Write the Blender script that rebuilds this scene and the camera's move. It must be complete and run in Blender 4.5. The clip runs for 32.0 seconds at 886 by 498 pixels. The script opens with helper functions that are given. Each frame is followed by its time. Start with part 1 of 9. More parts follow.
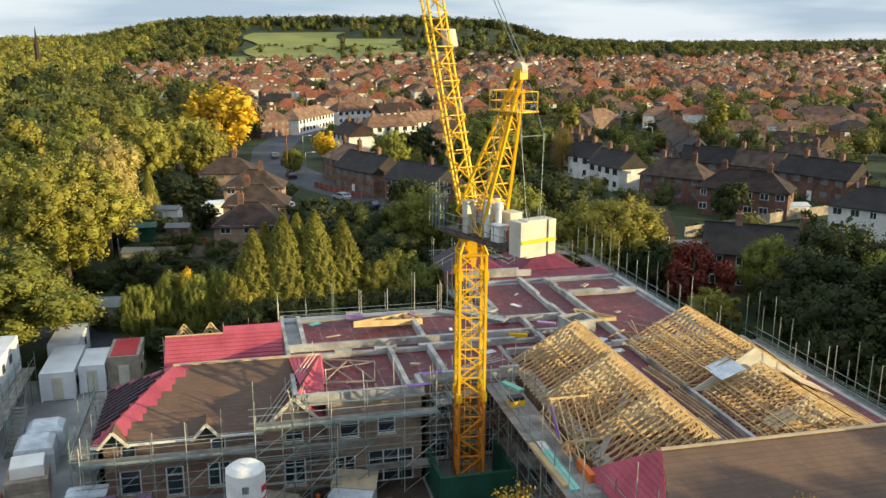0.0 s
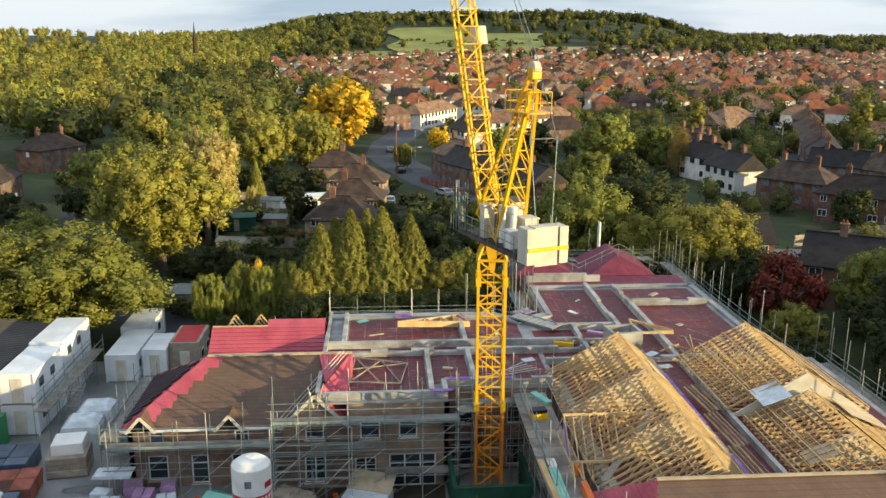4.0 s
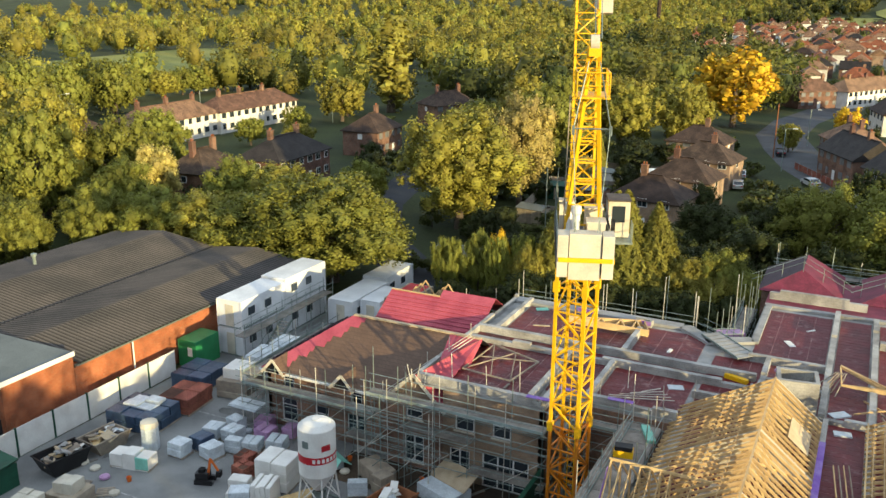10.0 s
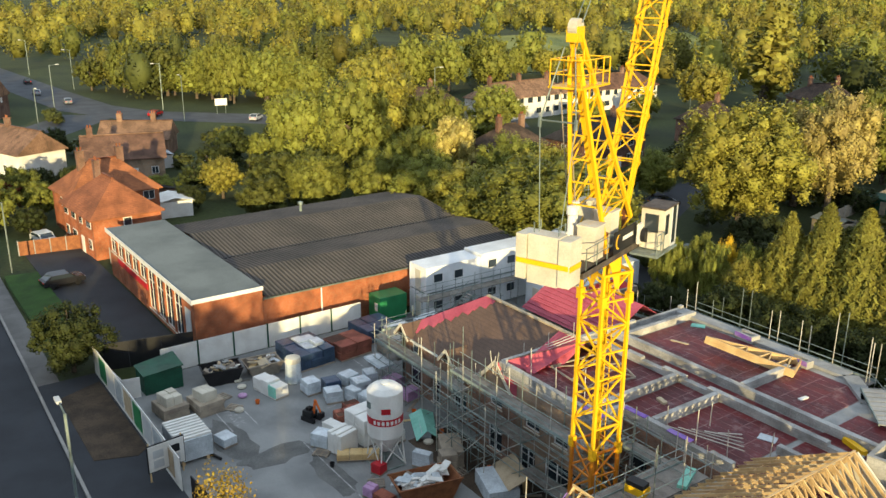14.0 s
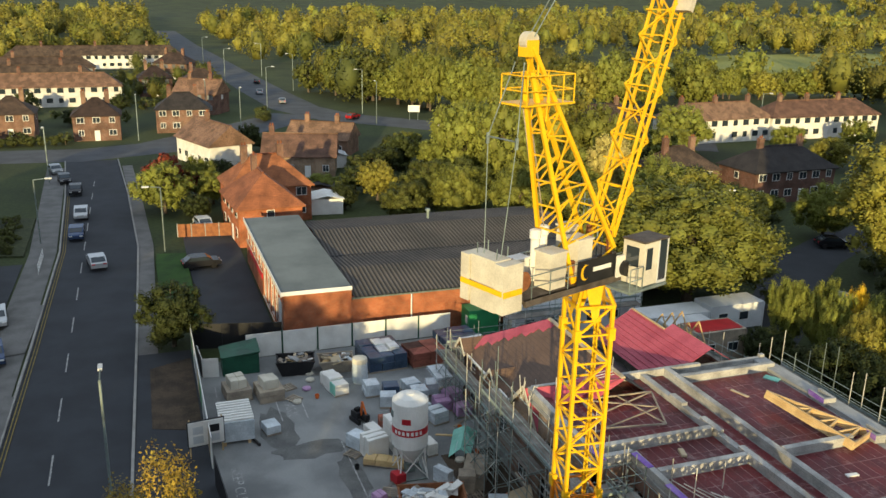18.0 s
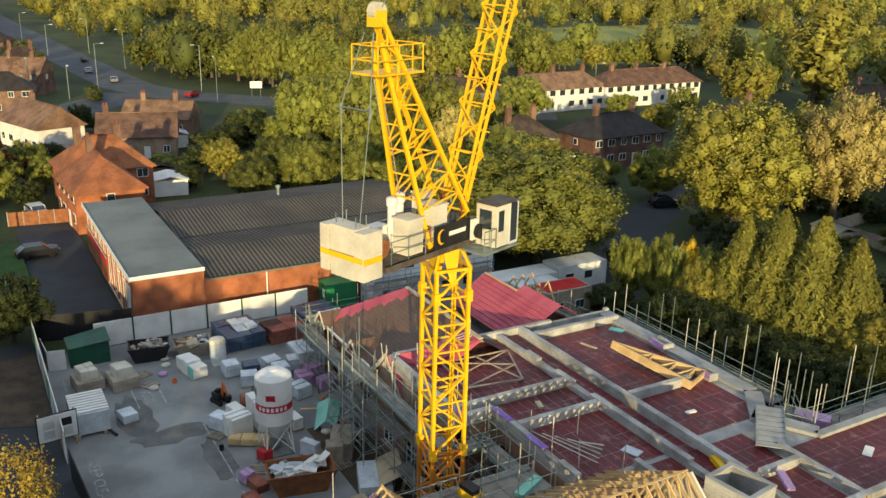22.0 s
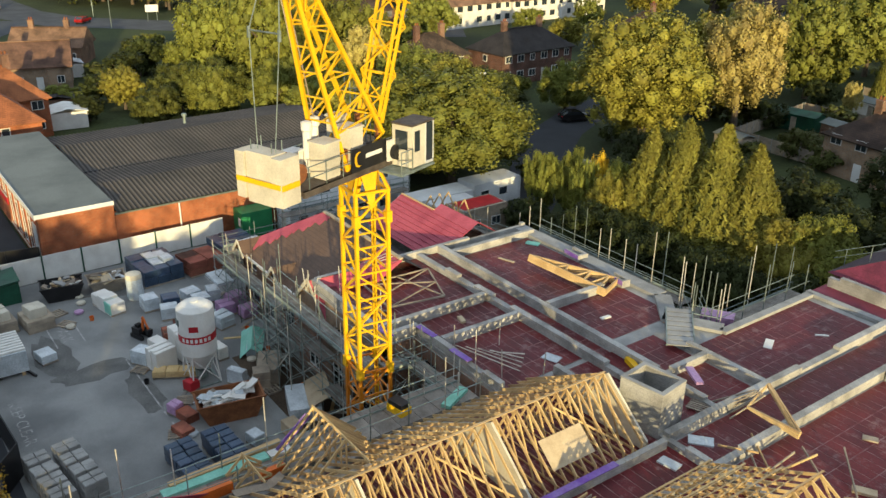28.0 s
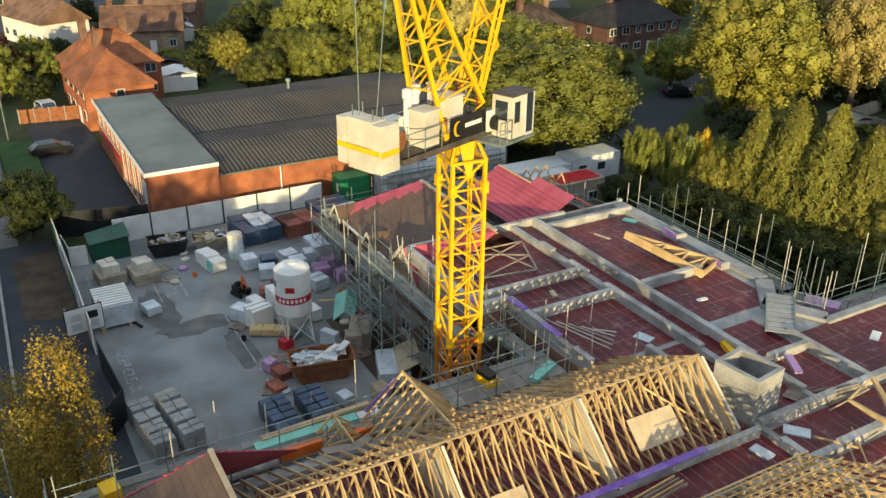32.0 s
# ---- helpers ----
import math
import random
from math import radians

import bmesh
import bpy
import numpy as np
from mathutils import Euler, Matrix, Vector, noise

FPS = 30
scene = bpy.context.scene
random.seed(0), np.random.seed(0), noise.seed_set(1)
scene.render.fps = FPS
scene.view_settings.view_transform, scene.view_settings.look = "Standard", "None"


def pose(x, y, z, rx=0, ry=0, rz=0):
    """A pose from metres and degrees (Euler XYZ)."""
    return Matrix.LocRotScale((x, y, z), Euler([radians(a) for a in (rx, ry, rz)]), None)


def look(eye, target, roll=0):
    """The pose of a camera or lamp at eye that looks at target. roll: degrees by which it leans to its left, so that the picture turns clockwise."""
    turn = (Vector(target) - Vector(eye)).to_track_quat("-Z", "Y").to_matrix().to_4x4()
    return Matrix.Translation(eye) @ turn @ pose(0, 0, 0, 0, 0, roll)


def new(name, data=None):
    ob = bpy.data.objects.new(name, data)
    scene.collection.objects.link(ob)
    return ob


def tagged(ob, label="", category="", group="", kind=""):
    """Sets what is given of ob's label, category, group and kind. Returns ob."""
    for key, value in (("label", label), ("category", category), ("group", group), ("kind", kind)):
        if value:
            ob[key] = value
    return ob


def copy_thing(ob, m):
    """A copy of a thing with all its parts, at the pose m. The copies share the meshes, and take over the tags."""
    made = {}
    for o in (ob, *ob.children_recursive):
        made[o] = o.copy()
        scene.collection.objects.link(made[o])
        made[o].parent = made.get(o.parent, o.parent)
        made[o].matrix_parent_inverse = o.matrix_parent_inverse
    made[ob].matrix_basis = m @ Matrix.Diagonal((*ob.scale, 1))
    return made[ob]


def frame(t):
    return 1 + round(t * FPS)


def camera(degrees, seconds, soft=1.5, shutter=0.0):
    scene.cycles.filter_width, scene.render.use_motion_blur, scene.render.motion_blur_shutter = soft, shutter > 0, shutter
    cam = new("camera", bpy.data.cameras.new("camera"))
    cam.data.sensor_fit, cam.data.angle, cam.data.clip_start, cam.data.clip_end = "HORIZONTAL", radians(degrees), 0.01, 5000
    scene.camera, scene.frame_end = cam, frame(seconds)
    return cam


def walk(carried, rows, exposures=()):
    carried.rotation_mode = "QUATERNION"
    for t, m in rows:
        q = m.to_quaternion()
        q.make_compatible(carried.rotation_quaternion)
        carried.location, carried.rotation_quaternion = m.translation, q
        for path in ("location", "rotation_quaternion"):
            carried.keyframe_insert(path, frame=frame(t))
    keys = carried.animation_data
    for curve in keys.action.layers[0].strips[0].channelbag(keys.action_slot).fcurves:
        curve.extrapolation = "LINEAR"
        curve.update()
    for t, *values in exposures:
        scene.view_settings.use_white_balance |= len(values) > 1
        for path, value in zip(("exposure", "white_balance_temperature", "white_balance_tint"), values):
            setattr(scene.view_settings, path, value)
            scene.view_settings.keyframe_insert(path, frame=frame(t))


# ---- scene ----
cam = camera(54.2, 32.0)
METRES, EYE, TILT, LEAN, TURN = 66.0, 31.0, 0.0, 0.0, -13.5
ROWS = [
    (0.0, 0.0, 0.0, 0.0, 0.08, -13.56, -0.32),
    (0.5, 0.0104, 0.0011, 0.0003, -1.11, -13.59, -0.27),
    (1.0, 0.0224, 0.0026, 0.0006, -1.34, -13.63, -0.29),
    (1.5, 0.0351, 0.0056, 0.0002, -0.0, -13.67, -0.3),
    (2.0, 0.0488, 0.0095, 0.0004, 1.87, -13.71, -0.27),
    (2.5, 0.0635, 0.0145, 0.0011, 3.57, -13.74, -0.29),
    (3.0, 0.0797, 0.0201, 0.0014, 5.68, -13.78, -0.26),
    (3.5, 0.0969, 0.0271, 0.0022, 7.41, -13.84, -0.24),
    (5.5, 0.1747, 0.0621, 0.0052, 16.76, -14.48, -0.28),
    (6.0, 0.1968, 0.0741, 0.0053, 18.77, -14.65, -0.29),
    (6.5, 0.2199, 0.0874, 0.0054, 21.83, -14.85, -0.28),
    (7.0, 0.2439, 0.1028, 0.0058, 24.92, -15.06, -0.27),
    (7.5, 0.2678, 0.1196, 0.0064, 27.7, -15.27, -0.22),
    (8.0, 0.2921, 0.1382, 0.0062, 30.3, -15.51, -0.28),
    (8.5, 0.3162, 0.1585, 0.0065, 32.72, -15.75, -0.28),
    (9.0, 0.3403, 0.182, 0.0064, 35.54, -15.97, -0.29),
    (9.5, 0.3634, 0.2078, 0.0068, 37.73, -16.21, -0.33),
    (10.0, 0.3861, 0.2358, 0.007, 39.95, -16.32, -0.36),
    (10.5, 0.4076, 0.2674, 0.0073, 43.53, -16.49, -0.34),
    (11.0, 0.4274, 0.2999, 0.0076, 45.7, -16.65, -0.37),
    (11.5, 0.4492, 0.3282, 0.0083, 50.13, -17.05, -0.4),
    (12.0, 0.473, 0.3573, 0.0084, 54.14, -17.31, -0.36),
    (12.5, 0.4964, 0.3884, 0.008, 57.08, -17.47, -0.36),
    (13.0, 0.5199, 0.4214, 0.0072, 60.76, -17.54, -0.32),
    (13.5, 0.5427, 0.4566, 0.0073, 64.25, -17.53, -0.32),
    (14.0, 0.5634, 0.4945, 0.0071, 68.36, -17.57, -0.28),
    (14.5, 0.5822, 0.5343, 0.0074, 72.61, -17.59, -0.27),
    (16.5, 0.6079, 0.66, 0.0069, 81.39, -17.41, -0.71),
    (17.0, 0.6032, 0.6712, 0.0063, 82.27, -17.24, -0.89),
    (17.5, 0.5982, 0.6753, 0.0064, 83.57, -17.07, -1.02),
    (18.0, 0.5946, 0.6754, 0.0064, 84.16, -16.89, -1.12),
    (18.5, 0.5935, 0.6737, 0.0066, 82.05, -17.53, -1.25),
    (19.0, 0.5952, 0.6713, 0.0069, 78.31, -18.31, -1.34),
    (19.5, 0.5976, 0.6692, 0.0069, 76.27, -18.89, -1.39),
    (20.0, 0.5997, 0.6681, 0.0065, 74.92, -18.78, -1.39),
    (20.5, 0.6019, 0.6677, 0.0061, 73.97, -18.47, -1.4),
    (21.0, 0.6034, 0.6679, 0.0058, 73.48, -18.32, -1.38),
    (21.5, 0.6044, 0.6682, 0.0054, 73.22, -18.29, -1.35),
    (22.0, 0.6049, 0.6683, 0.0048, 73.9, -18.29, -1.33),
    (22.5, 0.6058, 0.6677, 0.0042, 74.95, -18.34, -1.3),
    (23.0, 0.6068, 0.6665, 0.0038, 75.27, -18.28, -1.24),
    (23.5, 0.6075, 0.6654, 0.0038, 74.66, -18.17, -1.2),
    (24.0, 0.6084, 0.6645, 0.004, 74.35, -18.08, -1.17),
    (24.5, 0.6087, 0.6639, 0.0044, 74.28, -18.11, -1.14),
    (25.0, 0.6092, 0.6634, 0.0045, 74.2, -18.14, -1.1),
    (25.5, 0.6094, 0.6635, 0.0046, 72.41, -19.69, -1.04),
    (26.0, 0.6098, 0.6634, 0.0046, 70.41, -22.64, -0.95),
    (26.5, 0.6102, 0.6634, 0.0047, 69.1, -24.01, -0.9),
    (28.5, 0.6106, 0.6635, 0.0069, 67.59, -23.24, -0.76),
    (29.0, 0.6105, 0.6634, 0.007, 68.22, -23.28, -0.75),
    (29.5, 0.6103, 0.6633, 0.0067, 69.61, -24.26, -0.73),
    (30.0, 0.6103, 0.6632, 0.0065, 70.72, -24.94, -0.7),
    (30.5, 0.61, 0.6631, 0.0062, 71.94, -25.18, -0.66),
    (31.0, 0.6098, 0.6628, 0.0061, 72.98, -25.27, -0.61),
    (31.5, 0.6098, 0.6626, 0.006, 73.59, -25.31, -0.58),
    (32.0, 0.6097, 0.6622, 0.0056, 74.31, -25.3, -0.55),
]
walk(cam, [(t, pose(0, 0, EYE, TILT, LEAN, TURN) @ pose(METRES * x, METRES * y, METRES * z, 90 + pitch, roll, yaw)) for t, x, y, z, yaw, pitch, roll in ROWS],
     exposures=[(0.0, 0.72), (9.0, 0.75), (14.0, 0.66), (17.0, 0.35), (26.0, 0.41), (32.0, 0.47)])

# ---- light ----
SUN_AZ, SUN_EL = 116.0, 9.0      # clockwise from +y, and above the horizon, in degrees
world = bpy.data.worlds.new("sky")
scene.world = world
world.use_nodes = True
wn, wl = world.node_tree.nodes, world.node_tree.links
sky = wn.new("ShaderNodeTexSky")
sky.sky_type, sky.sun_disc = "NISHITA", False
sky.sun_elevation, sky.sun_rotation = radians(SUN_EL), radians(SUN_AZ)
sky.air_density, sky.dust_density, sky.ozone_density = 1.0, 0.6, 2.5
wc = wn.new("ShaderNodeTexCoord")
wm = wn.new("ShaderNodeMapping")
wm.inputs["Scale"].default_value = (1.2, 1.2, 9.0)
wnoise = wn.new("ShaderNodeTexNoise")
wnoise.inputs["Scale"].default_value, wnoise.inputs["Detail"].default_value = 2.2, 6.0
wramp = wn.new("ShaderNodeValToRGB")
wramp.color_ramp.elements[0].position, wramp.color_ramp.elements[1].position = 0.38, 0.58
wtone = wn.new("ShaderNodeMixRGB")       # grey-blue cloud undersides to sunlit cloud
wtone.inputs[1].default_value, wtone.inputs[2].default_value = (4.1, 5.35, 6.8, 1), (7.9, 8.7, 9.4, 1)
wmix = wn.new("ShaderNodeMixRGB")
wmix.inputs[0].default_value = 0.8
wsep = wn.new("ShaderNodeSeparateXYZ")
whaze = wn.new("ShaderNodeMapRange")     # duller towards the horizon, away from the sun
whaze.inputs[1].default_value, whaze.inputs[2].default_value, whaze.inputs[3].default_value, whaze.inputs[4].default_value = 0.0, 0.4, 0.8, 1.0
wdim = wn.new("ShaderNodeMixRGB")
wdim.blend_type = "MULTIPLY"
wdim.inputs[0].default_value = 1.0
wl.new(wc.outputs["Generated"], wm.inputs[0])
wl.new(wc.outputs["Generated"], wsep.inputs[0])
wl.new(wsep.outputs[2], whaze.inputs[0])
wl.new(wm.outputs[0], wnoise.inputs["Vector"])
wl.new(wnoise.outputs[0], wramp.inputs[0])
wl.new(wramp.outputs[0], wtone.inputs[0])
wl.new(sky.outputs[0], wmix.inputs[1])
wl.new(wtone.outputs[0], wmix.inputs[2])
wl.new(wmix.outputs[0], wdim.inputs[1])
wl.new(whaze.outputs[0], wdim.inputs[2])
wl.new(wdim.outputs[0], wn["Background"].inputs[0])
wn["Background"].inputs[1].default_value = 0.09
sun_data = bpy.data.lights.new("sun", "SUN")
sun_data.energy, sun_data.angle, sun_data.color = 5.0, radians(0.55), (1.0, 0.8, 0.41)
sun = new("sun", sun_data)
saz, sel = radians(SUN_AZ), radians(SUN_EL)
SUNWAY = Vector((math.sin(saz) * math.cos(sel), math.cos(saz) * math.cos(sel), math.sin(sel)))
sun.matrix_basis = look(SUNWAY * 300, (0, 0, 0))


# ---- materials ----
def material(name, col, rough=0.8, metal=0.0, col2=None, scale=3.0, fine=40.0, var=0.25, bump=0.15, objvar=0.0, island=0.0, spec=0.3):
    """A surface with broad stains, fine grain and relief; objvar and island vary it piece by piece."""
    m = bpy.data.materials.new(name)
    m.use_nodes = True
    n, l = m.node_tree.nodes, m.node_tree.links
    p = n["Principled BSDF"]
    p.inputs["Roughness"].default_value, p.inputs["Metallic"].default_value = rough, metal
    p.inputs["Specular IOR Level"].default_value = spec
    geo = n.new("ShaderNodeNewGeometry")
    a = n.new("ShaderNodeTexNoise")
    a.inputs["Scale"].default_value, a.inputs["Detail"].default_value = scale, 5.0
    b = n.new("ShaderNodeTexNoise")
    b.inputs["Scale"].default_value, b.inputs["Detail"].default_value = fine, 3.0
    l.new(geo.outputs["Position"], a.inputs["Vector"])
    l.new(geo.outputs["Position"], b.inputs["Vector"])
    ramp = n.new("ShaderNodeValToRGB")
    c2 = col2 or tuple(c * (1 - 1.6 * var) for c in col)
    ramp.color_ramp.elements[0].color, ramp.color_ramp.elements[1].color = (*c2, 1), (*col, 1)
    ramp.color_ramp.elements[0].position, ramp.color_ramp.elements[1].position = 0.35, 0.62
    l.new(a.outputs[0], ramp.inputs[0])
    mul = n.new("ShaderNodeMixRGB")
    mul.blend_type = "MULTIPLY"
    mul.inputs[0].default_value = 1.0
    rng = n.new("ShaderNodeMapRange")
    rng.inputs[1].default_value, rng.inputs[2].default_value = 0.3, 0.7
    rng.inputs[3].default_value, rng.inputs[4].default_value = 1 - var, 1 + var * 0.6
    l.new(b.outputs[0], rng.inputs[0])
    l.new(ramp.outputs[0], mul.inputs[1])
    l.new(rng.outputs[0], mul.inputs[2])
    out = mul.outputs[0]
    for amount, node, socket in ((objvar, "ShaderNodeObjectInfo", "Random"), (island, "ShaderNodeNewGeometry", "Random Per Island")):
        if amount:
            hsv = n.new("ShaderNodeHueSaturation")
            src = n.new(node)
            mv = n.new("ShaderNodeMapRange")
            mv.inputs[3].default_value, mv.inputs[4].default_value = 1 - amount, 1 + amount
            mh = n.new("ShaderNodeMapRange")
            mh.inputs[3].default_value, mh.inputs[4].default_value = 0.5 - 0.03 * amount, 0.5 + 0.03 * amount
            l.new(src.outputs[socket], mv.inputs[0])
            l.new(src.outputs[socket], mh.inputs[0])
            l.new(mv.outputs[0], hsv.inputs["Value"])
            l.new(mh.outputs[0], hsv.inputs["Hue"])
            l.new(out, hsv.inputs["Color"])
            out = hsv.outputs[0]
    l.new(out, p.inputs["Base Color"])
    if bump:
        bp = n.new("ShaderNodeBump")
        bp.inputs["Strength"].default_value, bp.inputs["Distance"].default_value = bump, 0.05
        l.new(b.outputs[0], bp.inputs["Height"])
        l.new(bp.outputs[0], p.inputs["Normal"])
    return m


def masonry(name, col, col2, mortar, length, height, joint=0.012, rough=0.85, bump=0.3, stain=0.3, objvar=0.0):
    """Bricks, blocks or tiles laid in bond on upright or sloping faces."""
    m = material(name, col, rough, 0, None, 0.6, 25, stain, 0, objvar)
    n, l = m.node_tree.nodes, m.node_tree.links
    geo = n.new("ShaderNodeNewGeometry")
    sep = n.new("ShaderNodeSeparateXYZ")
    add = n.new("ShaderNodeMath")
    com = n.new("ShaderNodeCombineXYZ")
    l.new(geo.outputs["Position"], sep.inputs[0])
    l.new(sep.outputs[0], add.inputs[0])
    l.new(sep.outputs[1], add.inputs[1])
    l.new(add.outputs[0], com.inputs[0])
    l.new(sep.outputs[2], com.inputs[1])
    b = n.new("ShaderNodeTexBrick")
    b.inputs["Color1"].default_value, b.inputs["Color2"].default_value, b.inputs["Mortar"].default_value = (1, 1, 1, 1), (*[c2 / max(c, 0.01) for c, c2 in zip(col, col2)], 1), (*[c2 / max(c, 0.01) for c, c2 in zip(col, mortar)], 1)
    b.inputs["Scale"].default_value, b.inputs["Mortar Size"].default_value = 1.0, joint
    b.inputs["Brick Width"].default_value, b.inputs["Row Height"].default_value = length, height
    l.new(com.outputs[0], b.inputs["Vector"])
    p = n["Principled BSDF"]
    old = p.inputs["Base Color"].links[0].from_socket
    mul = n.new("ShaderNodeMixRGB")
    mul.blend_type = "MULTIPLY"
    mul.inputs[0].default_value = 1.0
    l.new(old, mul.inputs[1])
    l.new(b.outputs[0], mul.inputs[2])
    l.new(mul.outputs[0], p.inputs["Base Color"])
    bp = n.new("ShaderNodeBump")
    bp.invert = True
    bp.inputs["Strength"].default_value, bp.inputs["Distance"].default_value = bump, 0.02
    l.new(b.outputs[1], bp.inputs["Height"])
    l.new(bp.outputs[0], p.inputs["Normal"])
    return m


def leafage(name, col, col2, tint):
    """Leaves: thin, matt, letting some light through, varied clump by clump and tree by tree."""
    m = material(name, col, 0.6, 0, col2, 0.35, 3.0, 0.16, 0, 0.16, 0.3, 0.15)
    n, l = m.node_tree.nodes, m.node_tree.links
    p = n["Principled BSDF"]
    t = n.new("ShaderNodeBsdfTranslucent")
    t.inputs[0].default_value = (*tint, 1)
    mix = n.new("ShaderNodeMixShader")
    mix.inputs[0].default_value = 0.12
    l.new(p.outputs[0], mix.inputs[1])
    l.new(t.outputs[0], mix.inputs[2])
    l.new(mix.outputs[0], n["Material Output"].inputs[0])
    return m


def glass(name, col=(0.03, 0.04, 0.05)):
    m = bpy.data.materials.new(name)
    m.use_nodes = True
    p = m.node_tree.nodes["Principled BSDF"]
    p.inputs["Base Color"].default_value, p.inputs["Roughness"].default_value = (*col, 1), 0.06
    p.inputs["Specular IOR Level"].default_value = 0.8
    return m


M = {}
M["grass"] = material("grass", (0.05, 0.066, 0.021), 0.95, 0, (0.026, 0.036, 0.014), 0.06, 2.0, 0.3, 0.2)
M["meadow"] = material("meadow", (0.26, 0.27, 0.075), 0.95, 0, (0.17, 0.19, 0.05), 0.02, 1.0, 0.2, 0)
M["stubble"] = material("stubble", (0.42, 0.33, 0.17), 0.95, 0, (0.33, 0.28, 0.15), 0.02, 1.0, 0.2, 0)
M["asphalt"] = material("asphalt", (0.28, 0.285, 0.28), 0.85, 0, (0.16, 0.165, 0.167), 0.22, 30, 0.2, 0.2)
M["street"] = material("street_asphalt", (0.085, 0.09, 0.1), 0.85, 0, (0.06, 0.064, 0.072), 0.25, 20, 0.2, 0.15)
M["road"] = material("road_asphalt", (0.04, 0.044, 0.052), 0.85, 0, (0.03, 0.033, 0.039), 0.3, 30, 0.15, 0.15)
M["lawn"] = material("lawn", (0.035, 0.085, 0.016), 0.95, 0, (0.025, 0.06, 0.013), 0.8, 14, 0.25, 0.3)
M["rug"] = material("garden_plot", (0.06, 0.07, 0.03), 0.95, 0, (0.03, 0.036, 0.018), 0.15, 3, 0.35, 0.3)
M["paving"] = material("paving", (0.17, 0.165, 0.16), 0.9, 0, (0.12, 0.118, 0.112), 0.5, 12, 0.2, 0.1)
M["soil"] = material("bare_soil", (0.09, 0.065, 0.045), 1.0, 0, (0.05, 0.038, 0.028), 0.6, 12, 0.35, 0.5)
M["paint_line"] = material("road_paint", (0.42, 0.42, 0.41), 0.8, 0, (0.2, 0.2, 0.2), 2.0, 20, 0.3, 0)
M["kerb_yellow"] = material("yellow_road_paint", (0.3, 0.22, 0.06), 0.85, 0, (0.15, 0.12, 0.05), 2.0, 20, 0.3, 0)
M["stain"] = material("cement_stain", (0.16, 0.16, 0.155), 0.9, 0, (0.11, 0.112, 0.11), 0.7, 12, 0.25, 0.15)
M["kerb"] = material("kerb_concrete", (0.33, 0.32, 0.3), 0.9, 0, None, 1.0, 20, 0.15, 0.1)
M["concrete"] = material("concrete", (0.36, 0.36, 0.35), 0.85, 0, (0.24, 0.24, 0.235), 0.8, 18, 0.15, 0.15)
M["blockwork"] = masonry("blockwork", (0.5, 0.49, 0.46), (0.44, 0.43, 0.41), (0.39, 0.385, 0.37), 0.45, 0.225, 0.014)
M["brick"] = masonry("new_brick", (0.37, 0.18, 0.115), (0.27, 0.13, 0.085), (0.32, 0.27, 0.22), 0.235, 0.075)
M["brick_tan"] = masonry("tan_brick", (0.45, 0.29, 0.18), (0.36, 0.22, 0.14), (0.35, 0.3, 0.24), 0.235, 0.075)
M["brick_shed"] = masonry("orange_brick", (0.5, 0.15, 0.06), (0.4, 0.11, 0.045), (0.4, 0.22, 0.13), 0.235, 0.075, 0.008)
M["brick_house"] = masonry("old_brick", (0.25, 0.12, 0.078), (0.185, 0.09, 0.062), (0.25, 0.18, 0.14), 0.235, 0.075, objvar=0.25)
M["render"] = material("white_render", (0.72, 0.7, 0.66), 0.85, 0, (0.58, 0.56, 0.52), 0.7, 20, 0.1, 0.05, 0.08)
M["tile_brown"] = masonry("brown_tile", (0.15, 0.094, 0.066), (0.128, 0.08, 0.057), (0.1, 0.064, 0.046), 0.3, 0.17, 0.01, 0.6, 0.12, 0.1)
M["tile_house"] = masonry("old_tile", (0.095, 0.058, 0.042), (0.07, 0.045, 0.034), (0.04, 0.03, 0.024), 0.28, 0.17, 0.014, 0.8, 0.4, 0.35, 0.4)
M["tile_orange"] = masonry("orange_tile", (0.36, 0.125, 0.055), (0.29, 0.1, 0.045), (0.16, 0.06, 0.03), 0.28, 0.17, 0.014, 0.8, 0.4, 0.25, 0.15)
M["tile_dark"] = masonry("dark_tile", (0.042, 0.034, 0.032), (0.032, 0.027, 0.026), (0.018, 0.016, 0.016), 0.28, 0.17, 0.014, 0.75, 0.4, 0.3, 0.25)
M["membrane"] = material("pink_membrane", (0.46, 0.09, 0.125), 0.55, 0, (0.36, 0.06, 0.09), 0.7, 8, 0.15, 0.15)
# Pink membrane darkened by colour, for roofs in the trees' shade.
M["membrane_shaded"] = material("shaded_pink_membrane", (0.19, 0.032, 0.06), 0.6, 0, (0.12, 0.023, 0.042), 0.9, 8, 0.2, 0.15)
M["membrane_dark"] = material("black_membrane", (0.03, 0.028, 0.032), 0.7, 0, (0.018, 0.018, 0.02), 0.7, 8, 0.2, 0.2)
M["deck_red"] = material("red_deck_film", (0.14, 0.017, 0.022), 0.5, 0, (0.085, 0.013, 0.017), 0.5, 9, 0.25, 0.06, 0.16)
nd, lk = M["deck_red"].node_tree.nodes, M["deck_red"].node_tree.links
dg_, dn_, dr_, dx_ = (nd.new(k) for k in ("ShaderNodeNewGeometry", "ShaderNodeTexNoise", "ShaderNodeMapRange", "ShaderNodeMixRGB"))
dn_.inputs["Scale"].default_value, dn_.inputs["Detail"].default_value, dn_.inputs["Roughness"].default_value = 1.3, 9.0, 0.75
dr_.inputs[1].default_value, dr_.inputs[2].default_value, dr_.inputs[4].default_value = 0.55, 0.72, 0.6
dx_.inputs[2].default_value = (0.36, 0.25, 0.24, 1)        # mortar dust and scuffs
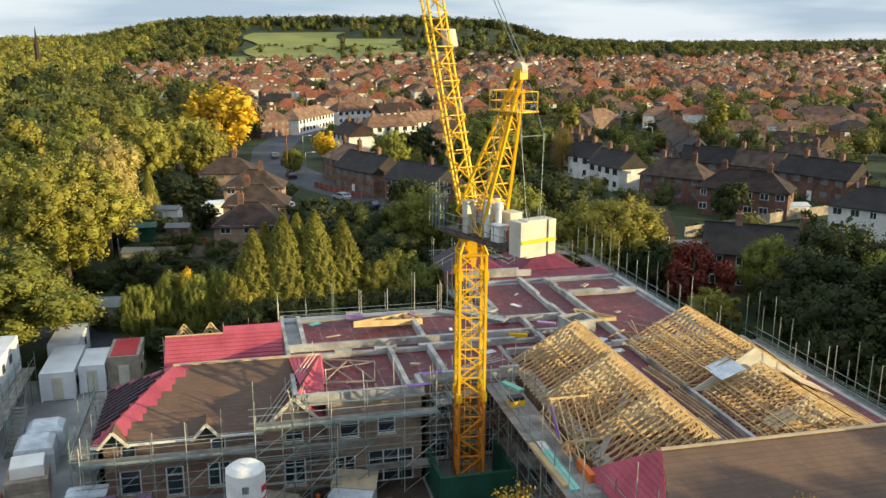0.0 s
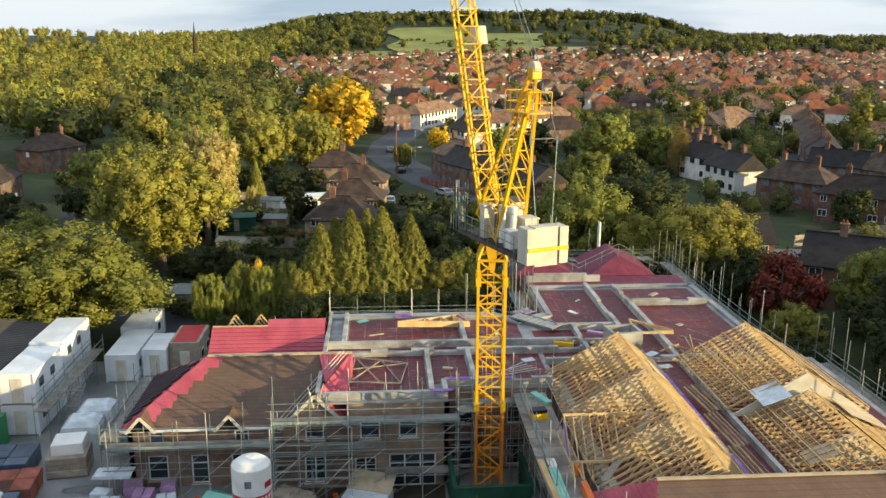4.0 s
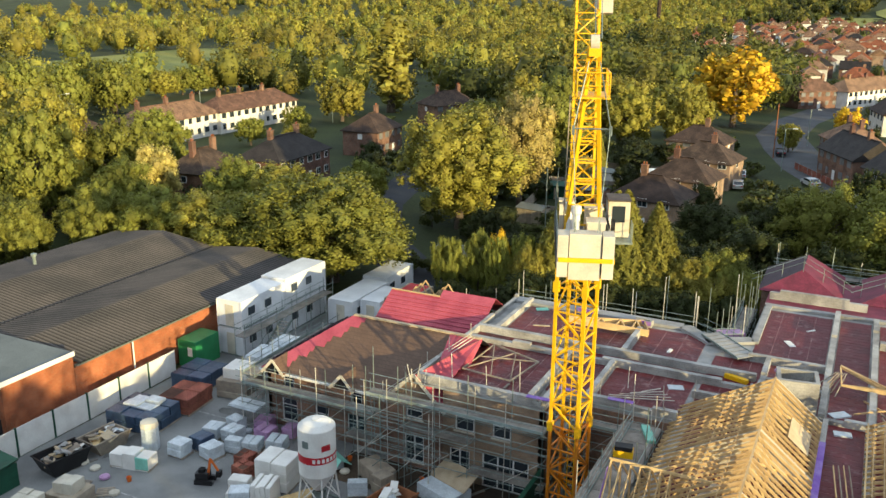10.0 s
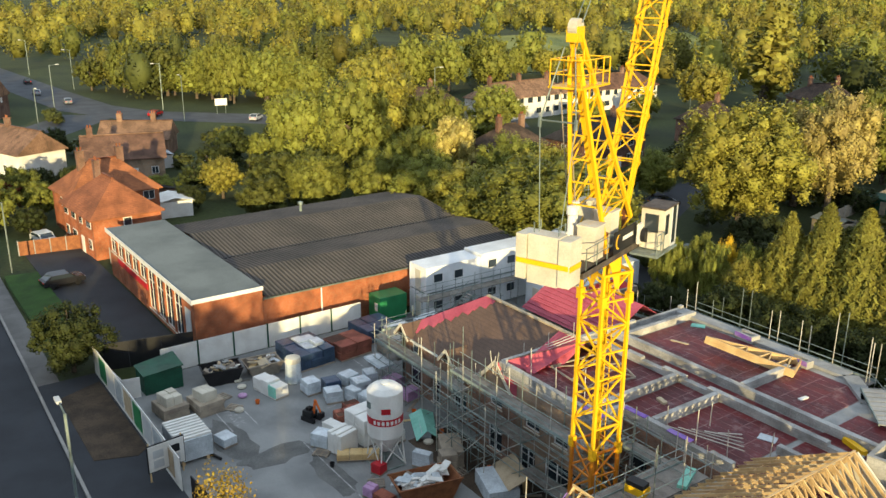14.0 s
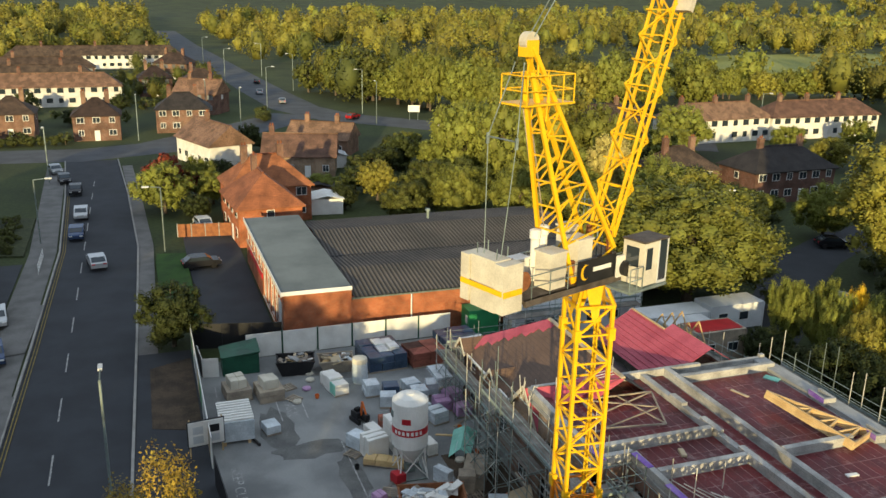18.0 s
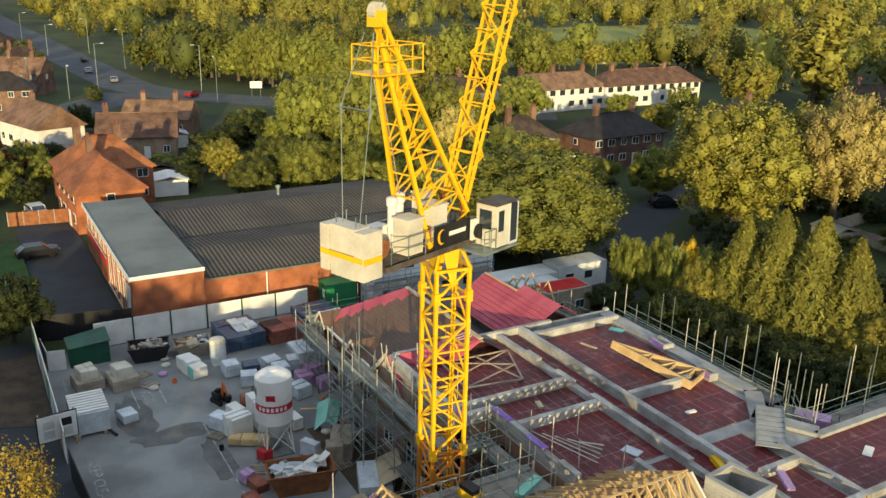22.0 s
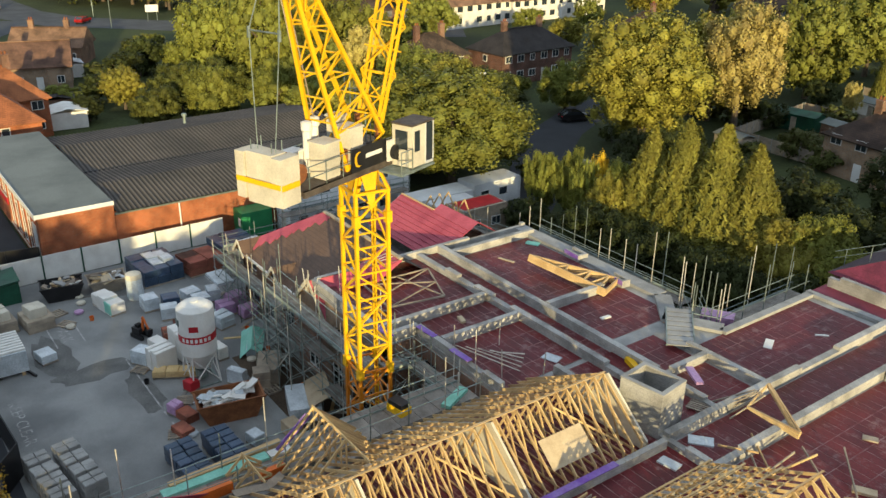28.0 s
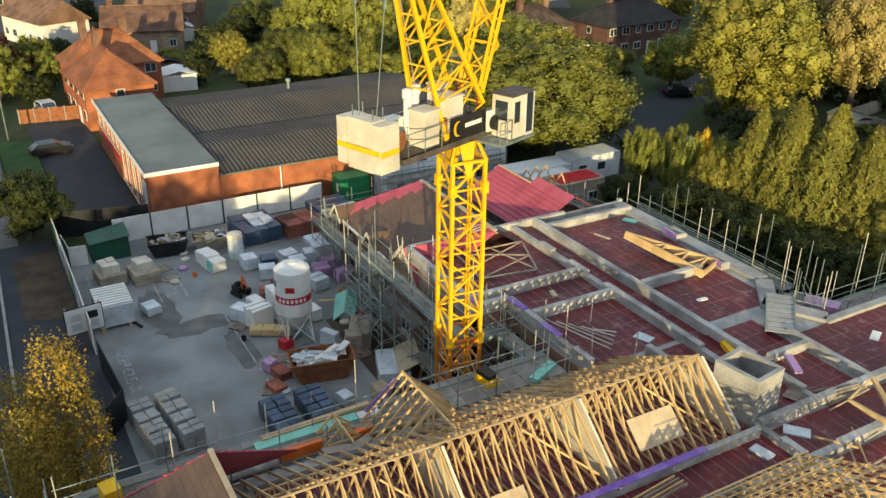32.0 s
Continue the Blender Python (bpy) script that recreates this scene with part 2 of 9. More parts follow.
src = nd["Principled BSDF"].inputs["Base Color"].links[0].from_socket
lk.new(dg_.outputs["Position"], dn_.inputs["Vector"])
lk.new(dn_.outputs[0], dr_.inputs[0])
lk.new(dr_.outputs[0], dx_.inputs[0])
lk.new(src, dx_.inputs[1])
lk.new(dx_.outputs[0], nd["Principled BSDF"].inputs["Base Color"])
M["deck_joint"] = material("pale_deck_tape", (0.32, 0.19, 0.18), 0.7, 0, (0.16, 0.05, 0.05), 1.2, 14, 0.3, 0.05)
M["timber"] = material("pale_timber", (0.62, 0.44, 0.225), 0.7, 0, (0.48, 0.325, 0.155), 1.2, 30, 0.2, 0.1, 0.18)
M["timber_grey"] = material("weathered_timber", (0.36, 0.3, 0.23), 0.8, 0, (0.24, 0.2, 0.16), 1.5, 30, 0.2, 0.1, 0.2)
M["ply"] = material("plywood", (0.5, 0.4, 0.27), 0.7, 0, (0.4, 0.31, 0.2), 1.5, 20, 0.15, 0.05, 0.12)
M["board_teal"] = material("teal_grey_board", (0.27, 0.33, 0.31), 0.75, 0, (0.2, 0.24, 0.225), 1.2, 18, 0.2, 0.1, 0.15)
M["deck_steel"] = material("dark_deck_steel", (0.12, 0.1, 0.085), 0.7, 0.2, (0.07, 0.055, 0.045), 2.0, 20, 0.25, 0.1)
M["tile_stack"] = material("stacked_dark_tiles", (0.06, 0.038, 0.048), 0.7, 0, (0.04, 0.026, 0.034), 2.0, 20, 0.25, 0.2, 0.2)
M["board"] = material("scaffold_board", (0.27, 0.25, 0.225), 0.85, 0, (0.17, 0.155, 0.135), 1.2, 18, 0.25, 0.1, 0.2)
M["steel"] = material("galvanised_steel", (0.27, 0.325, 0.31), 0.5, 0.45, (0.18, 0.22, 0.205), 2.0, 25, 0.2, 0.05, 0.25)
M["pole_pale"] = material("pale_scaffold_tube", (0.62, 0.6, 0.54), 0.5, 0.3, (0.45, 0.42, 0.36), 2.0, 25, 0.2, 0.05, 0.2)
M["yellow"] = material("crane_yellow", (0.8, 0.47, 0.012), 0.4, 0, (0.72, 0.4, 0.01), 1.0, 20, 0.12, 0.04)
M["orange"] = material("crane_old_orange", (0.62, 0.22, 0.015), 0.45, 0, (0.48, 0.15, 0.012), 1.0, 20, 0.2, 0.06)
M["rust"] = material("rusty_steel", (0.3, 0.12, 0.05), 0.7, 0.2, (0.2, 0.075, 0.035), 2.0, 20, 0.25, 0.1)
M["white"] = material("white_paint", (0.78, 0.77, 0.73), 0.5, 0, (0.66, 0.64, 0.6), 0.8, 15, 0.08, 0.03)
M["offwhite"] = material("cream_concrete", (0.62, 0.58, 0.48), 0.75, 0, (0.48, 0.44, 0.36), 0.8, 15, 0.12, 0.08)
M["tile_tan"] = masonry("tan_tile", (0.28, 0.155, 0.1), (0.22, 0.125, 0.082), (0.08, 0.055, 0.04), 0.28, 0.17, 0.014, 0.8, 0.4, 0.3, 0.3)
M["cabin_white"] = material("cabin_white", (0.74, 0.76, 0.78), 0.45, 0, (0.6, 0.62, 0.64), 0.5, 12, 0.1, 0.03, 0.05)
M["wrap"] = material("pallet_wrap", (0.6, 0.66, 0.7), 0.25, 0, (0.45, 0.5, 0.54), 1.5, 9, 0.15, 0.5, 0.1, 0, 0.6)
M["black"] = material("black_paint", (0.018, 0.018, 0.02), 0.5, 0, None, 1.0, 15, 0.2, 0.03)
M["dark"] = material("dark_interior", (0.012, 0.012, 0.013), 0.9, 0, None, 1.0, 10, 0.2, 0)
M["green_dark"] = material("dark_green_paint", (0.015, 0.085, 0.05), 0.5, 0, (0.01, 0.05, 0.03), 0.8, 15, 0.2, 0.05)
M["green"] = material("green_paint", (0.03, 0.24, 0.09), 0.45, 0, None, 0.8, 15, 0.15, 0.03)
M["mint"] = material("mint_insulation", (0.26, 0.6, 0.5), 0.7, 0, (0.2, 0.5, 0.4), 1.2, 10, 0.12, 0.05)
M["purple"] = material("purple_dpc", (0.2, 0.09, 0.42), 0.6, 0, (0.3, 0.2, 0.5), 1.2, 10, 0.2, 0.05)
M["lilac"] = material("lilac_wrap", (0.5, 0.3, 0.5), 0.4, 0, (0.38, 0.22, 0.38), 1.2, 10, 0.2, 0.3)
M["blue_wrap"] = material("navy_wrap", (0.05, 0.085, 0.14), 0.3, 0, (0.03, 0.05, 0.09), 1.2, 10, 0.25, 0.3, 0.2)
M["red"] = material("red_paint", (0.5, 0.02, 0.03), 0.45, 0, None, 1.0, 15, 0.15, 0.03)
M["orange_plastic"] = material("orange_plastic", (0.75, 0.17, 0.03), 0.5, 0, None, 1.0, 15, 0.15, 0.03)
M["brick_red_stack"] = masonry("stacked_brick", (0.42, 0.14, 0.09), (0.34, 0.1, 0.07), (0.13, 0.06, 0.04), 0.225, 0.075, 0.01, objvar=0.1)
M["felt"] = material("grey_felt_roof", (0.19, 0.21, 0.2), 0.85, 0, (0.13, 0.145, 0.14), 0.25, 12, 0.15, 0.1)
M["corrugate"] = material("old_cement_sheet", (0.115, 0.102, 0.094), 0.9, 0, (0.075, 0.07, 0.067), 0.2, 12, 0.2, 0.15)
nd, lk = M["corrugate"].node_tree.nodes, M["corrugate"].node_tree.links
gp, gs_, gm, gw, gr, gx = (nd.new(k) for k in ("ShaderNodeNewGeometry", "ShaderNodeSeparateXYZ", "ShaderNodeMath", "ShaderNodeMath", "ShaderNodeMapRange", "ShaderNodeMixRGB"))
gm.operation, gw.operation, gx.blend_type = "MULTIPLY_ADD", "SINE", "MULTIPLY"       # darker in the troughs, lighter on the crests
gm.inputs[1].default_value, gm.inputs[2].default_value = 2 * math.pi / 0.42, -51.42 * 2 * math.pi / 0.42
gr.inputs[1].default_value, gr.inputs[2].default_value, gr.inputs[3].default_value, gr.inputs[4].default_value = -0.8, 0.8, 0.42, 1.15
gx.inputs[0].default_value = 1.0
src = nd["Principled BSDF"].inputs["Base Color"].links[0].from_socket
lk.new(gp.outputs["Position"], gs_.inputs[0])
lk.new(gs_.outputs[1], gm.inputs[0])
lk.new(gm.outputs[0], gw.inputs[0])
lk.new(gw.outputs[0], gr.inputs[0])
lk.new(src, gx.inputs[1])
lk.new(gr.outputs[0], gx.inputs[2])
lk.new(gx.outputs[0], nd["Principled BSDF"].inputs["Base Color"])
M["pane_far"] = material("curtained_window", (0.2, 0.21, 0.22), 0.3, 0, (0.1, 0.105, 0.11), 1.5, 8, 0.2, 0)
M["glass"] = glass("window_glass")
M["upvc"] = material("white_frame", (0.75, 0.75, 0.73), 0.4, 0, None, 1.0, 15, 0.05, 0)
M["grey_frame"] = material("pale_grey_panel", (0.55, 0.57, 0.58), 0.5, 0, None, 1.0, 15, 0.08, 0)
M["bark"] = material("bark", (0.13, 0.1, 0.075), 0.95, 0, (0.08, 0.062, 0.047), 2.0, 12, 0.3, 0.4)
# Green and olive leaves dimmed by colour, so distant trees look less lit.
M["leaf_dim"] = leafage("dimmed_leaves", (0.117, 0.125, 0.0287), (0.0765, 0.087, 0.0218), (0.216, 0.22, 0.0345))
M["leaf_dim_olive"] = leafage("dimmed_olive_leaves", (0.149, 0.14, 0.031), (0.0945, 0.096, 0.023), (0.243, 0.22, 0.0345))
M["leaf"] = leafage("green_leaves", (0.203, 0.21, 0.0414), (0.131, 0.142, 0.0299), (0.27, 0.285, 0.0345))
M["leaf_olive"] = leafage("olive_leaves", (0.261, 0.235, 0.0437), (0.176, 0.165, 0.0322), (0.342, 0.3, 0.0345))
M["leaf_silver"] = leafage("silver_leaves", (0.46, 0.38, 0.12), (0.35, 0.295, 0.1), (0.5, 0.4, 0.12))
M["leaf_yellow"] = leafage("autumn_yellow_leaves", (0.68, 0.44, 0.03), (0.52, 0.33, 0.025), (0.6, 0.38, 0.02))
M["leaf_red"] = leafage("autumn_red_leaves", (0.17, 0.035, 0.022), (0.1, 0.028, 0.02), (0.2, 0.04, 0.02))
# Leaf green darkened by colour to stand in for shade on trees.
M["leaf_shaded"] = leafage("shaded_leaves", (0.045, 0.056, 0.017), (0.034, 0.042, 0.013), (0.06, 0.07, 0.018))
# Shade put into an olive leaf colour, for bushes and dark woodland gaps.
M["leaf_mid"] = leafage("half_shade_leaves", (0.0945, 0.105, 0.0299), (0.063, 0.072, 0.0218), (0.135, 0.14, 0.0287))
# Sun glow on the western trees put into a golden leaf colour.
M["leaf_poplar"] = leafage("sunlit_gold_leaves", (0.261, 0.235, 0.0483), (0.18, 0.165, 0.0368), (0.306, 0.27, 0.0345))
M["leaf_birch"] = leafage("birch_leaves", (0.3, 0.2, 0.035), (0.17, 0.14, 0.026), (0.34, 0.22, 0.02))
M["needle"] = leafage("conifer_green", (0.22, 0.205, 0.038), (0.14, 0.138, 0.028), (0.28, 0.27, 0.03))
CAR_COLOURS = [(0.55, 0.56, 0.57), (0.03, 0.03, 0.035), (0.05, 0.08, 0.16), (0.3, 0.31, 0.32), (0.35, 0.02, 0.02), (0.7, 0.7, 0.68)]
for i, c in enumerate(CAR_COLOURS):
    M["car" + str(i)] = material("car_paint", c, 0.25, 0.3, None, 1.0, 20, 0.04, 0)


# ---- builders ----
class Shape:
    """Collects faces; boxes, prisms and tubes of one mesh."""

    def __init__(self):
        self.v, self.f = [], []

    def poly(self, *pts):
        k = len(self.v)
        self.v += [tuple(p) for p in pts]
        self.f.append(tuple(range(k, k + len(pts))))
        return self

    def box(self, x0, x1, y0, y1, z0, z1, m=None):
        k = len(self.v)
        pts = [(x, y, z) for z in (z0, z1) for x, y in ((x0, y0), (x1, y0), (x1, y1), (x0, y1))]
        self.v += [tuple(m @ Vector(p)) for p in pts] if m else pts
        self.f += [tuple(k + i for i in q) for q in ((3, 2, 1, 0), (4, 5, 6, 7), (0, 1, 5, 4), (1, 2, 6, 5), (2, 3, 7, 6), (3, 0, 4, 7))]
        return self

    def slab(self, pts, z0, z1):
        """An upright prism over the outline pts (anticlockwise)."""
        k, n = len(self.v), len(pts)
        self.v += [(x, y, z0) for x, y in pts] + [(x, y, z1) for x, y in pts]
        self.f.append(tuple(k + n + i for i in range(n)))
        self.f.append(tuple(k + n - 1 - i for i in range(n)))
        self.f += [(k + i, k + (i + 1) % n, k + n + (i + 1) % n, k + n + i) for i in range(n)]
        return self

    def rings(self, prof, n=16, x=0, y=0):
        """A turned body: prof is (radius, z) from the bottom up."""
        k = len(self.v)
        for r, z in prof:
            self.v += [(x + r * math.cos(2 * math.pi * i / n), y + r * math.sin(2 * math.pi * i / n), z) for i in range(n)]
        for j in range(len(prof) - 1):
            for i in range(n):
                a, b = k + j * n + i, k + j * n + (i + 1) % n
                self.f.append((a, b, b + n, a + n))
        self.f.append(tuple(k + n - 1 - i for i in range(n)))
        self.f.append(tuple(k + (len(prof) - 1) * n + i for i in range(n)))
        return self

    def sheet(self, a, b, c, d, thick):
        """A sloping slab with the top corners a, b, c, d (anticlockwise from above)."""
        top = [Vector(p) for p in (a, b, c, d)]
        nrm = (top[1] - top[0]).cross(top[2] - top[0]).normalized() * thick
        k = len(self.v)
        self.v += [tuple(p) for p in top] + [tuple(p - nrm) for p in top]
        self.f += [tuple(k + i for i in q) for q in ((0, 1, 2, 3), (7, 6, 5, 4), (0, 4, 5, 1), (1, 5, 6, 2), (2, 6, 7, 3), (3, 7, 4, 0))]
        return self

    def mesh(self, name, mat, smooth=False):
        me = bpy.data.meshes.new(name)
        me.from_pydata(self.v, [], self.f)
        me.materials.append(M[mat])
        if smooth:
            me.shade_smooth()
        return me


LOCAL, FRAME = {}, {}
UNIT = {}


def thing(name, loc=(0, 0, 0), rz=0.0, label="", category="", group="", kind="", world=True):
    """A thing's base. world: its parts are given in the world's metres, else in its own."""
    ob = new(name)
    ob.empty_display_size = 0.3
    m = pose(*loc, 0, 0, rz)
    ob.matrix_basis = m
    LOCAL[ob.name] = Matrix.Identity(4)
    FRAME[ob.name] = m.inverted() if world else Matrix.Identity(4)
    return tagged(ob, label, category, group, kind)


def part(name, shape, mat, parent, label="", m=None, smooth=False):
    """One mesh under a thing or a part."""
    me = shape.mesh(name, mat, smooth) if isinstance(shape, Shape) else shape
    ob = new(name, me)
    place = FRAME[parent.name] @ (m or Matrix.Identity(4))
    ob.parent = parent
    ob.matrix_basis = LOCAL[parent.name].inverted() @ place
    LOCAL[ob.name], FRAME[ob.name] = place, FRAME[parent.name]
    if label:
        ob["label"] = label
    return ob


def solid(name, shape, mat, label="", category="", group="", kind="structure", smooth=False):
    """A thing of one mesh, in the world's metres."""
    ob = new(name, shape.mesh(name, mat, smooth))
    LOCAL[ob.name], FRAME[ob.name] = Matrix.Identity(4), Matrix.Identity(4)
    return tagged(ob, label, category, group, kind)


def unit(shape, mat):
    if (shape, mat) not in UNIT:
        s = Shape()
        if shape == "box":
            s.box(-0.5, 0.5, -0.5, 0.5, 0, 1)
        else:
            s.rings([(1, 0), (1, 1)], 6)
        UNIT[shape, mat] = s.mesh(shape, mat, False)
    return UNIT[shape, mat]


def along(a, b, up=(0, 0, 1)):
    a, b = Vector(a), Vector(b)
    z = (b - a).normalized()
    u = Vector(up)
    if abs(z.dot(u)) > 0.98:
        u = Vector((1, 0, 0))
    x = u.cross(z).normalized()
    y = z.cross(x)
    r = Matrix((x, y, z)).transposed().to_4x4()
    return Matrix.Translation(a) @ r


def bar(name, a, b, w, h, mat, parent, label=""):
    """A straight squared piece from a to b, w wide and h deep."""
    ln = (Vector(b) - Vector(a)).length
    return part(name, unit("box", mat), mat, parent, label, along(a, b) @ Matrix.Diagonal((w, h, ln, 1)))


def tube(name, a, b, r, mat, parent, label=""):
    ln = (Vector(b) - Vector(a)).length
    return part(name, unit("tube", mat), mat, parent, label, along(a, b) @ Matrix.Diagonal((r, r, ln, 1)))


R = random.Random(7)


# ---- ground, roads, distance ----
def hill(x, y):
    """Height of the land: level round the site, rising to wooded hills in the north."""
    d = math.hypot(x, y)
    b = math.degrees(math.atan2(x, y))
    s = min(1.0, max(0.0, (d - 930) / 470)) ** 1.3
    top = 21 + 29 * math.exp(-((b - 6.5) / 13) ** 8) + 4 * math.exp(-((b + 25) / 24) ** 2)
    far = min(1.0, max(0.0, (d - 1900) / 1500))
    return s * (top + 5 * math.sin(x / 170) * math.cos(y / 210)) * (1 - 0.5 * far) - 0.06


def ground_sheet():
    cuts = [-4600, -3600, -2800, -2200, -1800] + list(range(-1500, 1501, 75)) + [1800, 2200, 2800, 3600, 4600]
    n = len(cuts)
    s = Shape()
    s.v = [(x, y, hill(x, y)) for y in cuts for x in cuts]
    s.f = [(j * n + i, j * n + i + 1, (j + 1) * n + i + 1, (j + 1) * n + i) for j in range(n - 1) for i in range(n - 1)]
    return solid("ground", s, "grass", "rough green grass and garden land", "ground", smooth=True)


def strip(pts, half, z, name, mat, label, category):
    """A ribbon of road along pts."""
    s = Shape()
    L, Rr = [], []
    for i, p in enumerate(pts):
        a, b = Vector(pts[max(0, i - 1)]), Vector(pts[min(len(pts) - 1, i + 1)])
        w = (b - a).normalized()
        nn = Vector((-w.y, w.x)) * half
        L.append((p[0] + nn.x, p[1] + nn.y))
        Rr.append((p[0] - nn.x, p[1] - nn.y))
    for i in range(len(pts) - 1):
        q = [L[i], Rr[i], Rr[i + 1], L[i + 1]]
        s.poly(*[(x, y, hill(x, y) + z) for x, y in q])
    return solid(name, s, mat, label, category)


ground_sheet()
solid("entrance", Shape().slab([(-25.8, 32.5), (20, 31.6), (20, 37.3), (-25.8, 37.3)], -0.3, 0.018), "road", "dark asphalt apron between road and hoarding", "pavement")
solid("yard", Shape().slab([(-22.4, 37.3), (20, 37.3), (20, 58.5), (3, 58.5), (-11, 58.5), (-11, 82), (-22.4, 82), (-22.4, 37)], -0.3, 0.02), "asphalt", "grey asphalt site yard with worn patches", "yard")
solid("car_park", Shape().slab([(-64, 38.6), (-26, 38.6), (-26, 45), (-64, 45)], -0.3, 0.015), "road", "worn asphalt forecourt of the workshop", "car park")
STREET = [(62, 122), (40, 144), (28, 165), (19, 187), (13.5, 207), (9, 228), (10, 255), (16, 286), (32, 318), (64, 345)]
ROAD = [(190, 20), (110, 22), (30, 26.4), (0, 27.5), (-30, 28.2), (-60, 28.7), (-90, 27.6), (-118, 26)]
strip(ROAD, 4.4, 0.02, "road", "road", "dark asphalt main road", "road")
strip([(-128, -60), (-126, 0), (-124, 24), (-129, 38), (-150, 58), (-168, 72)], 6.5, 0.03, "road.001", "street", "dark asphalt side road", "road")
strip([(-104, 150), (-120, 125), (-142, 102), (-162, 81), (-180, 74), (-218, 71), (-287, 67), (-420, 60), (-560, 56)], 6.5, 0.04, "road.002", "street", "asphalt dual road through trees", "road")
strip(STREET, 5.5, 0.03, "road.003", "street", "asphalt residential street with parked cars", "road")
strip([(-13, 88), (-20, 97), (-26.5, 103.5), (-33, 112), (-39, 123.5), (-46, 150), (-42, 200)], 3.4, 0.03, "road.004", "road", "narrow asphalt lane behind the trees", "road")
strip([(100, 192), (112, 218), (133, 262), (157, 320), (178, 366)], 5, 0.03, "road.005", "street", "asphalt residential street with parked cars", "road")
strip([(190, 25.6), (110, 27.6), (30, 31.9), (0, 33.0), (-30, 33.6), (-60, 34.1), (-90, 33.0), (-112, 32)], 0.85, 0.06, "pavement", "paving", "pale paved footway beside the road", "pavement")
strip([(190, 14.2), (110, 16), (30, 20.2), (0, 21.4), (-60, 22.4), (-112, 20.5)], 1.5, 0.06, "pavement.001", "paving", "pale paved footway beside the road", "pavement")
ks = Shape()
for (x0, y0), (x1, y1) in zip(ROAD[:-1], ROAD[1:]):
    ks.sheet((x0, y0 + 4.35, 0.13), (x0, y0 + 4.55, 0.13), (x1, y1 + 4.55, 0.13), (x1, y1 + 4.35, 0.13), 0.14)
    ks.sheet((x0, y0 - 4.55, 0.13), (x0, y0 - 4.35, 0.13), (x1, y1 - 4.35, 0.13), (x1, y1 - 4.55, 0.13), 0.14)
solid("kerb", ks, "kerb", "pale concrete kerb along the road", "kerb")
solid("soil_bed", Shape().slab([(-22.5, 33.6), (-11.8, 33.5), (-10.8, 36.2), (-11.5, 37.0), (-24, 37.0)], -0.1, 0.05), "soil", "bare dark soil bed outside the hoarding", "soil")


def field(name, b0, b1, d0, d1, mat, label):
    """A field laid over the hillside between two bearings and two distances."""
    s = Shape()
    n = 10
    for i in range(n):
        for j in range(n):
            q = []
            for u, v in ((i, j), (i + 1, j), (i + 1, j + 1), (i, j + 1)):
                bb, dd = radians(b0 + (b1 - b0) * u / n + 0.5 * math.sin(v * 1.3)), d0 + (d1 - d0) * v / n
                x, y = dd * math.sin(bb), dd * math.cos(bb)
                q.append((x, y, hill(x, y) + 1.5))
            s.poly(*q[::-1])
    solid(name, s, mat, label, "field", smooth=True)


field("meadow", 1.2, 7.0, 1000, 1300, "meadow", "sunlit green meadow on the hillside")
field("meadow.001", 7.0, 10.8, 1000, 1235, "meadow", "sunlit green meadow on the hillside")
field("meadow.002", 10.9, 13.6, 1000, 1110, "stubble", "pale dry meadow below the wood")
field("meadow.003", -1.5, 1.2, 985, 1060, "meadow", "sunlit green meadow on the hillside")
field("stubble_field.001", 36.6, 46.0, 1020, 1300, "stubble", "pale stubble field on the far slope")
field("stubble_field", 25.5, 29.5, 1500, 1900, "stubble", "pale stubble field on the far slope")


solid("park_lawn", Shape().slab([(-186, 190), (-180, 285), (-235, 380), (-300, 440), (-345, 420), (-330, 300), (-270, 215)], -0.3, 0.03), "meadow", "sunlit mown lawn of the park", "lawn")


# ---- walls with openings ----
def wall(name, p0, p1, z0, z1, openings, mat, thick=0.32, label="", panes=True, frame_mat="upvc"):
    """A wall from p0 to p1 (outside on its right), with window openings (u0, u1, za, zb) through it."""
    a, b = Vector((*p0, 0)), Vector((*p1, 0))
    L = (b - a).length
    w = (b - a).normalized()
    m = Matrix(((w.x, -w.y, 0, a.x), (w.y, w.x, 0, a.y), (0, 0, 1, 0), (0, 0, 0, 1)))
    us = sorted({0.0, L, *[o[0] for o in openings], *[o[1] for o in openings]})
    s = Shape()
    for u0, u1 in zip(us[:-1], us[1:]):
        holes = sorted((o[2], o[3]) for o in openings if o[0] <= u0 + 1e-6 and o[1] >= u1 - 1e-6)
        z = z0
        for h0, h1 in holes:
            if h0 > z + 0.01:
                s.box(u0, u1, 0, thick, z, h0, m)
            z = h1
        if z1 > z + 0.01:
            s.box(u0, u1, 0, thick, z, z1, m)
    ob = solid(name, s, mat, label, "wall")
    for o in openings if panes else ():
        window(ob, m, *o, frame_mat)
    return ob


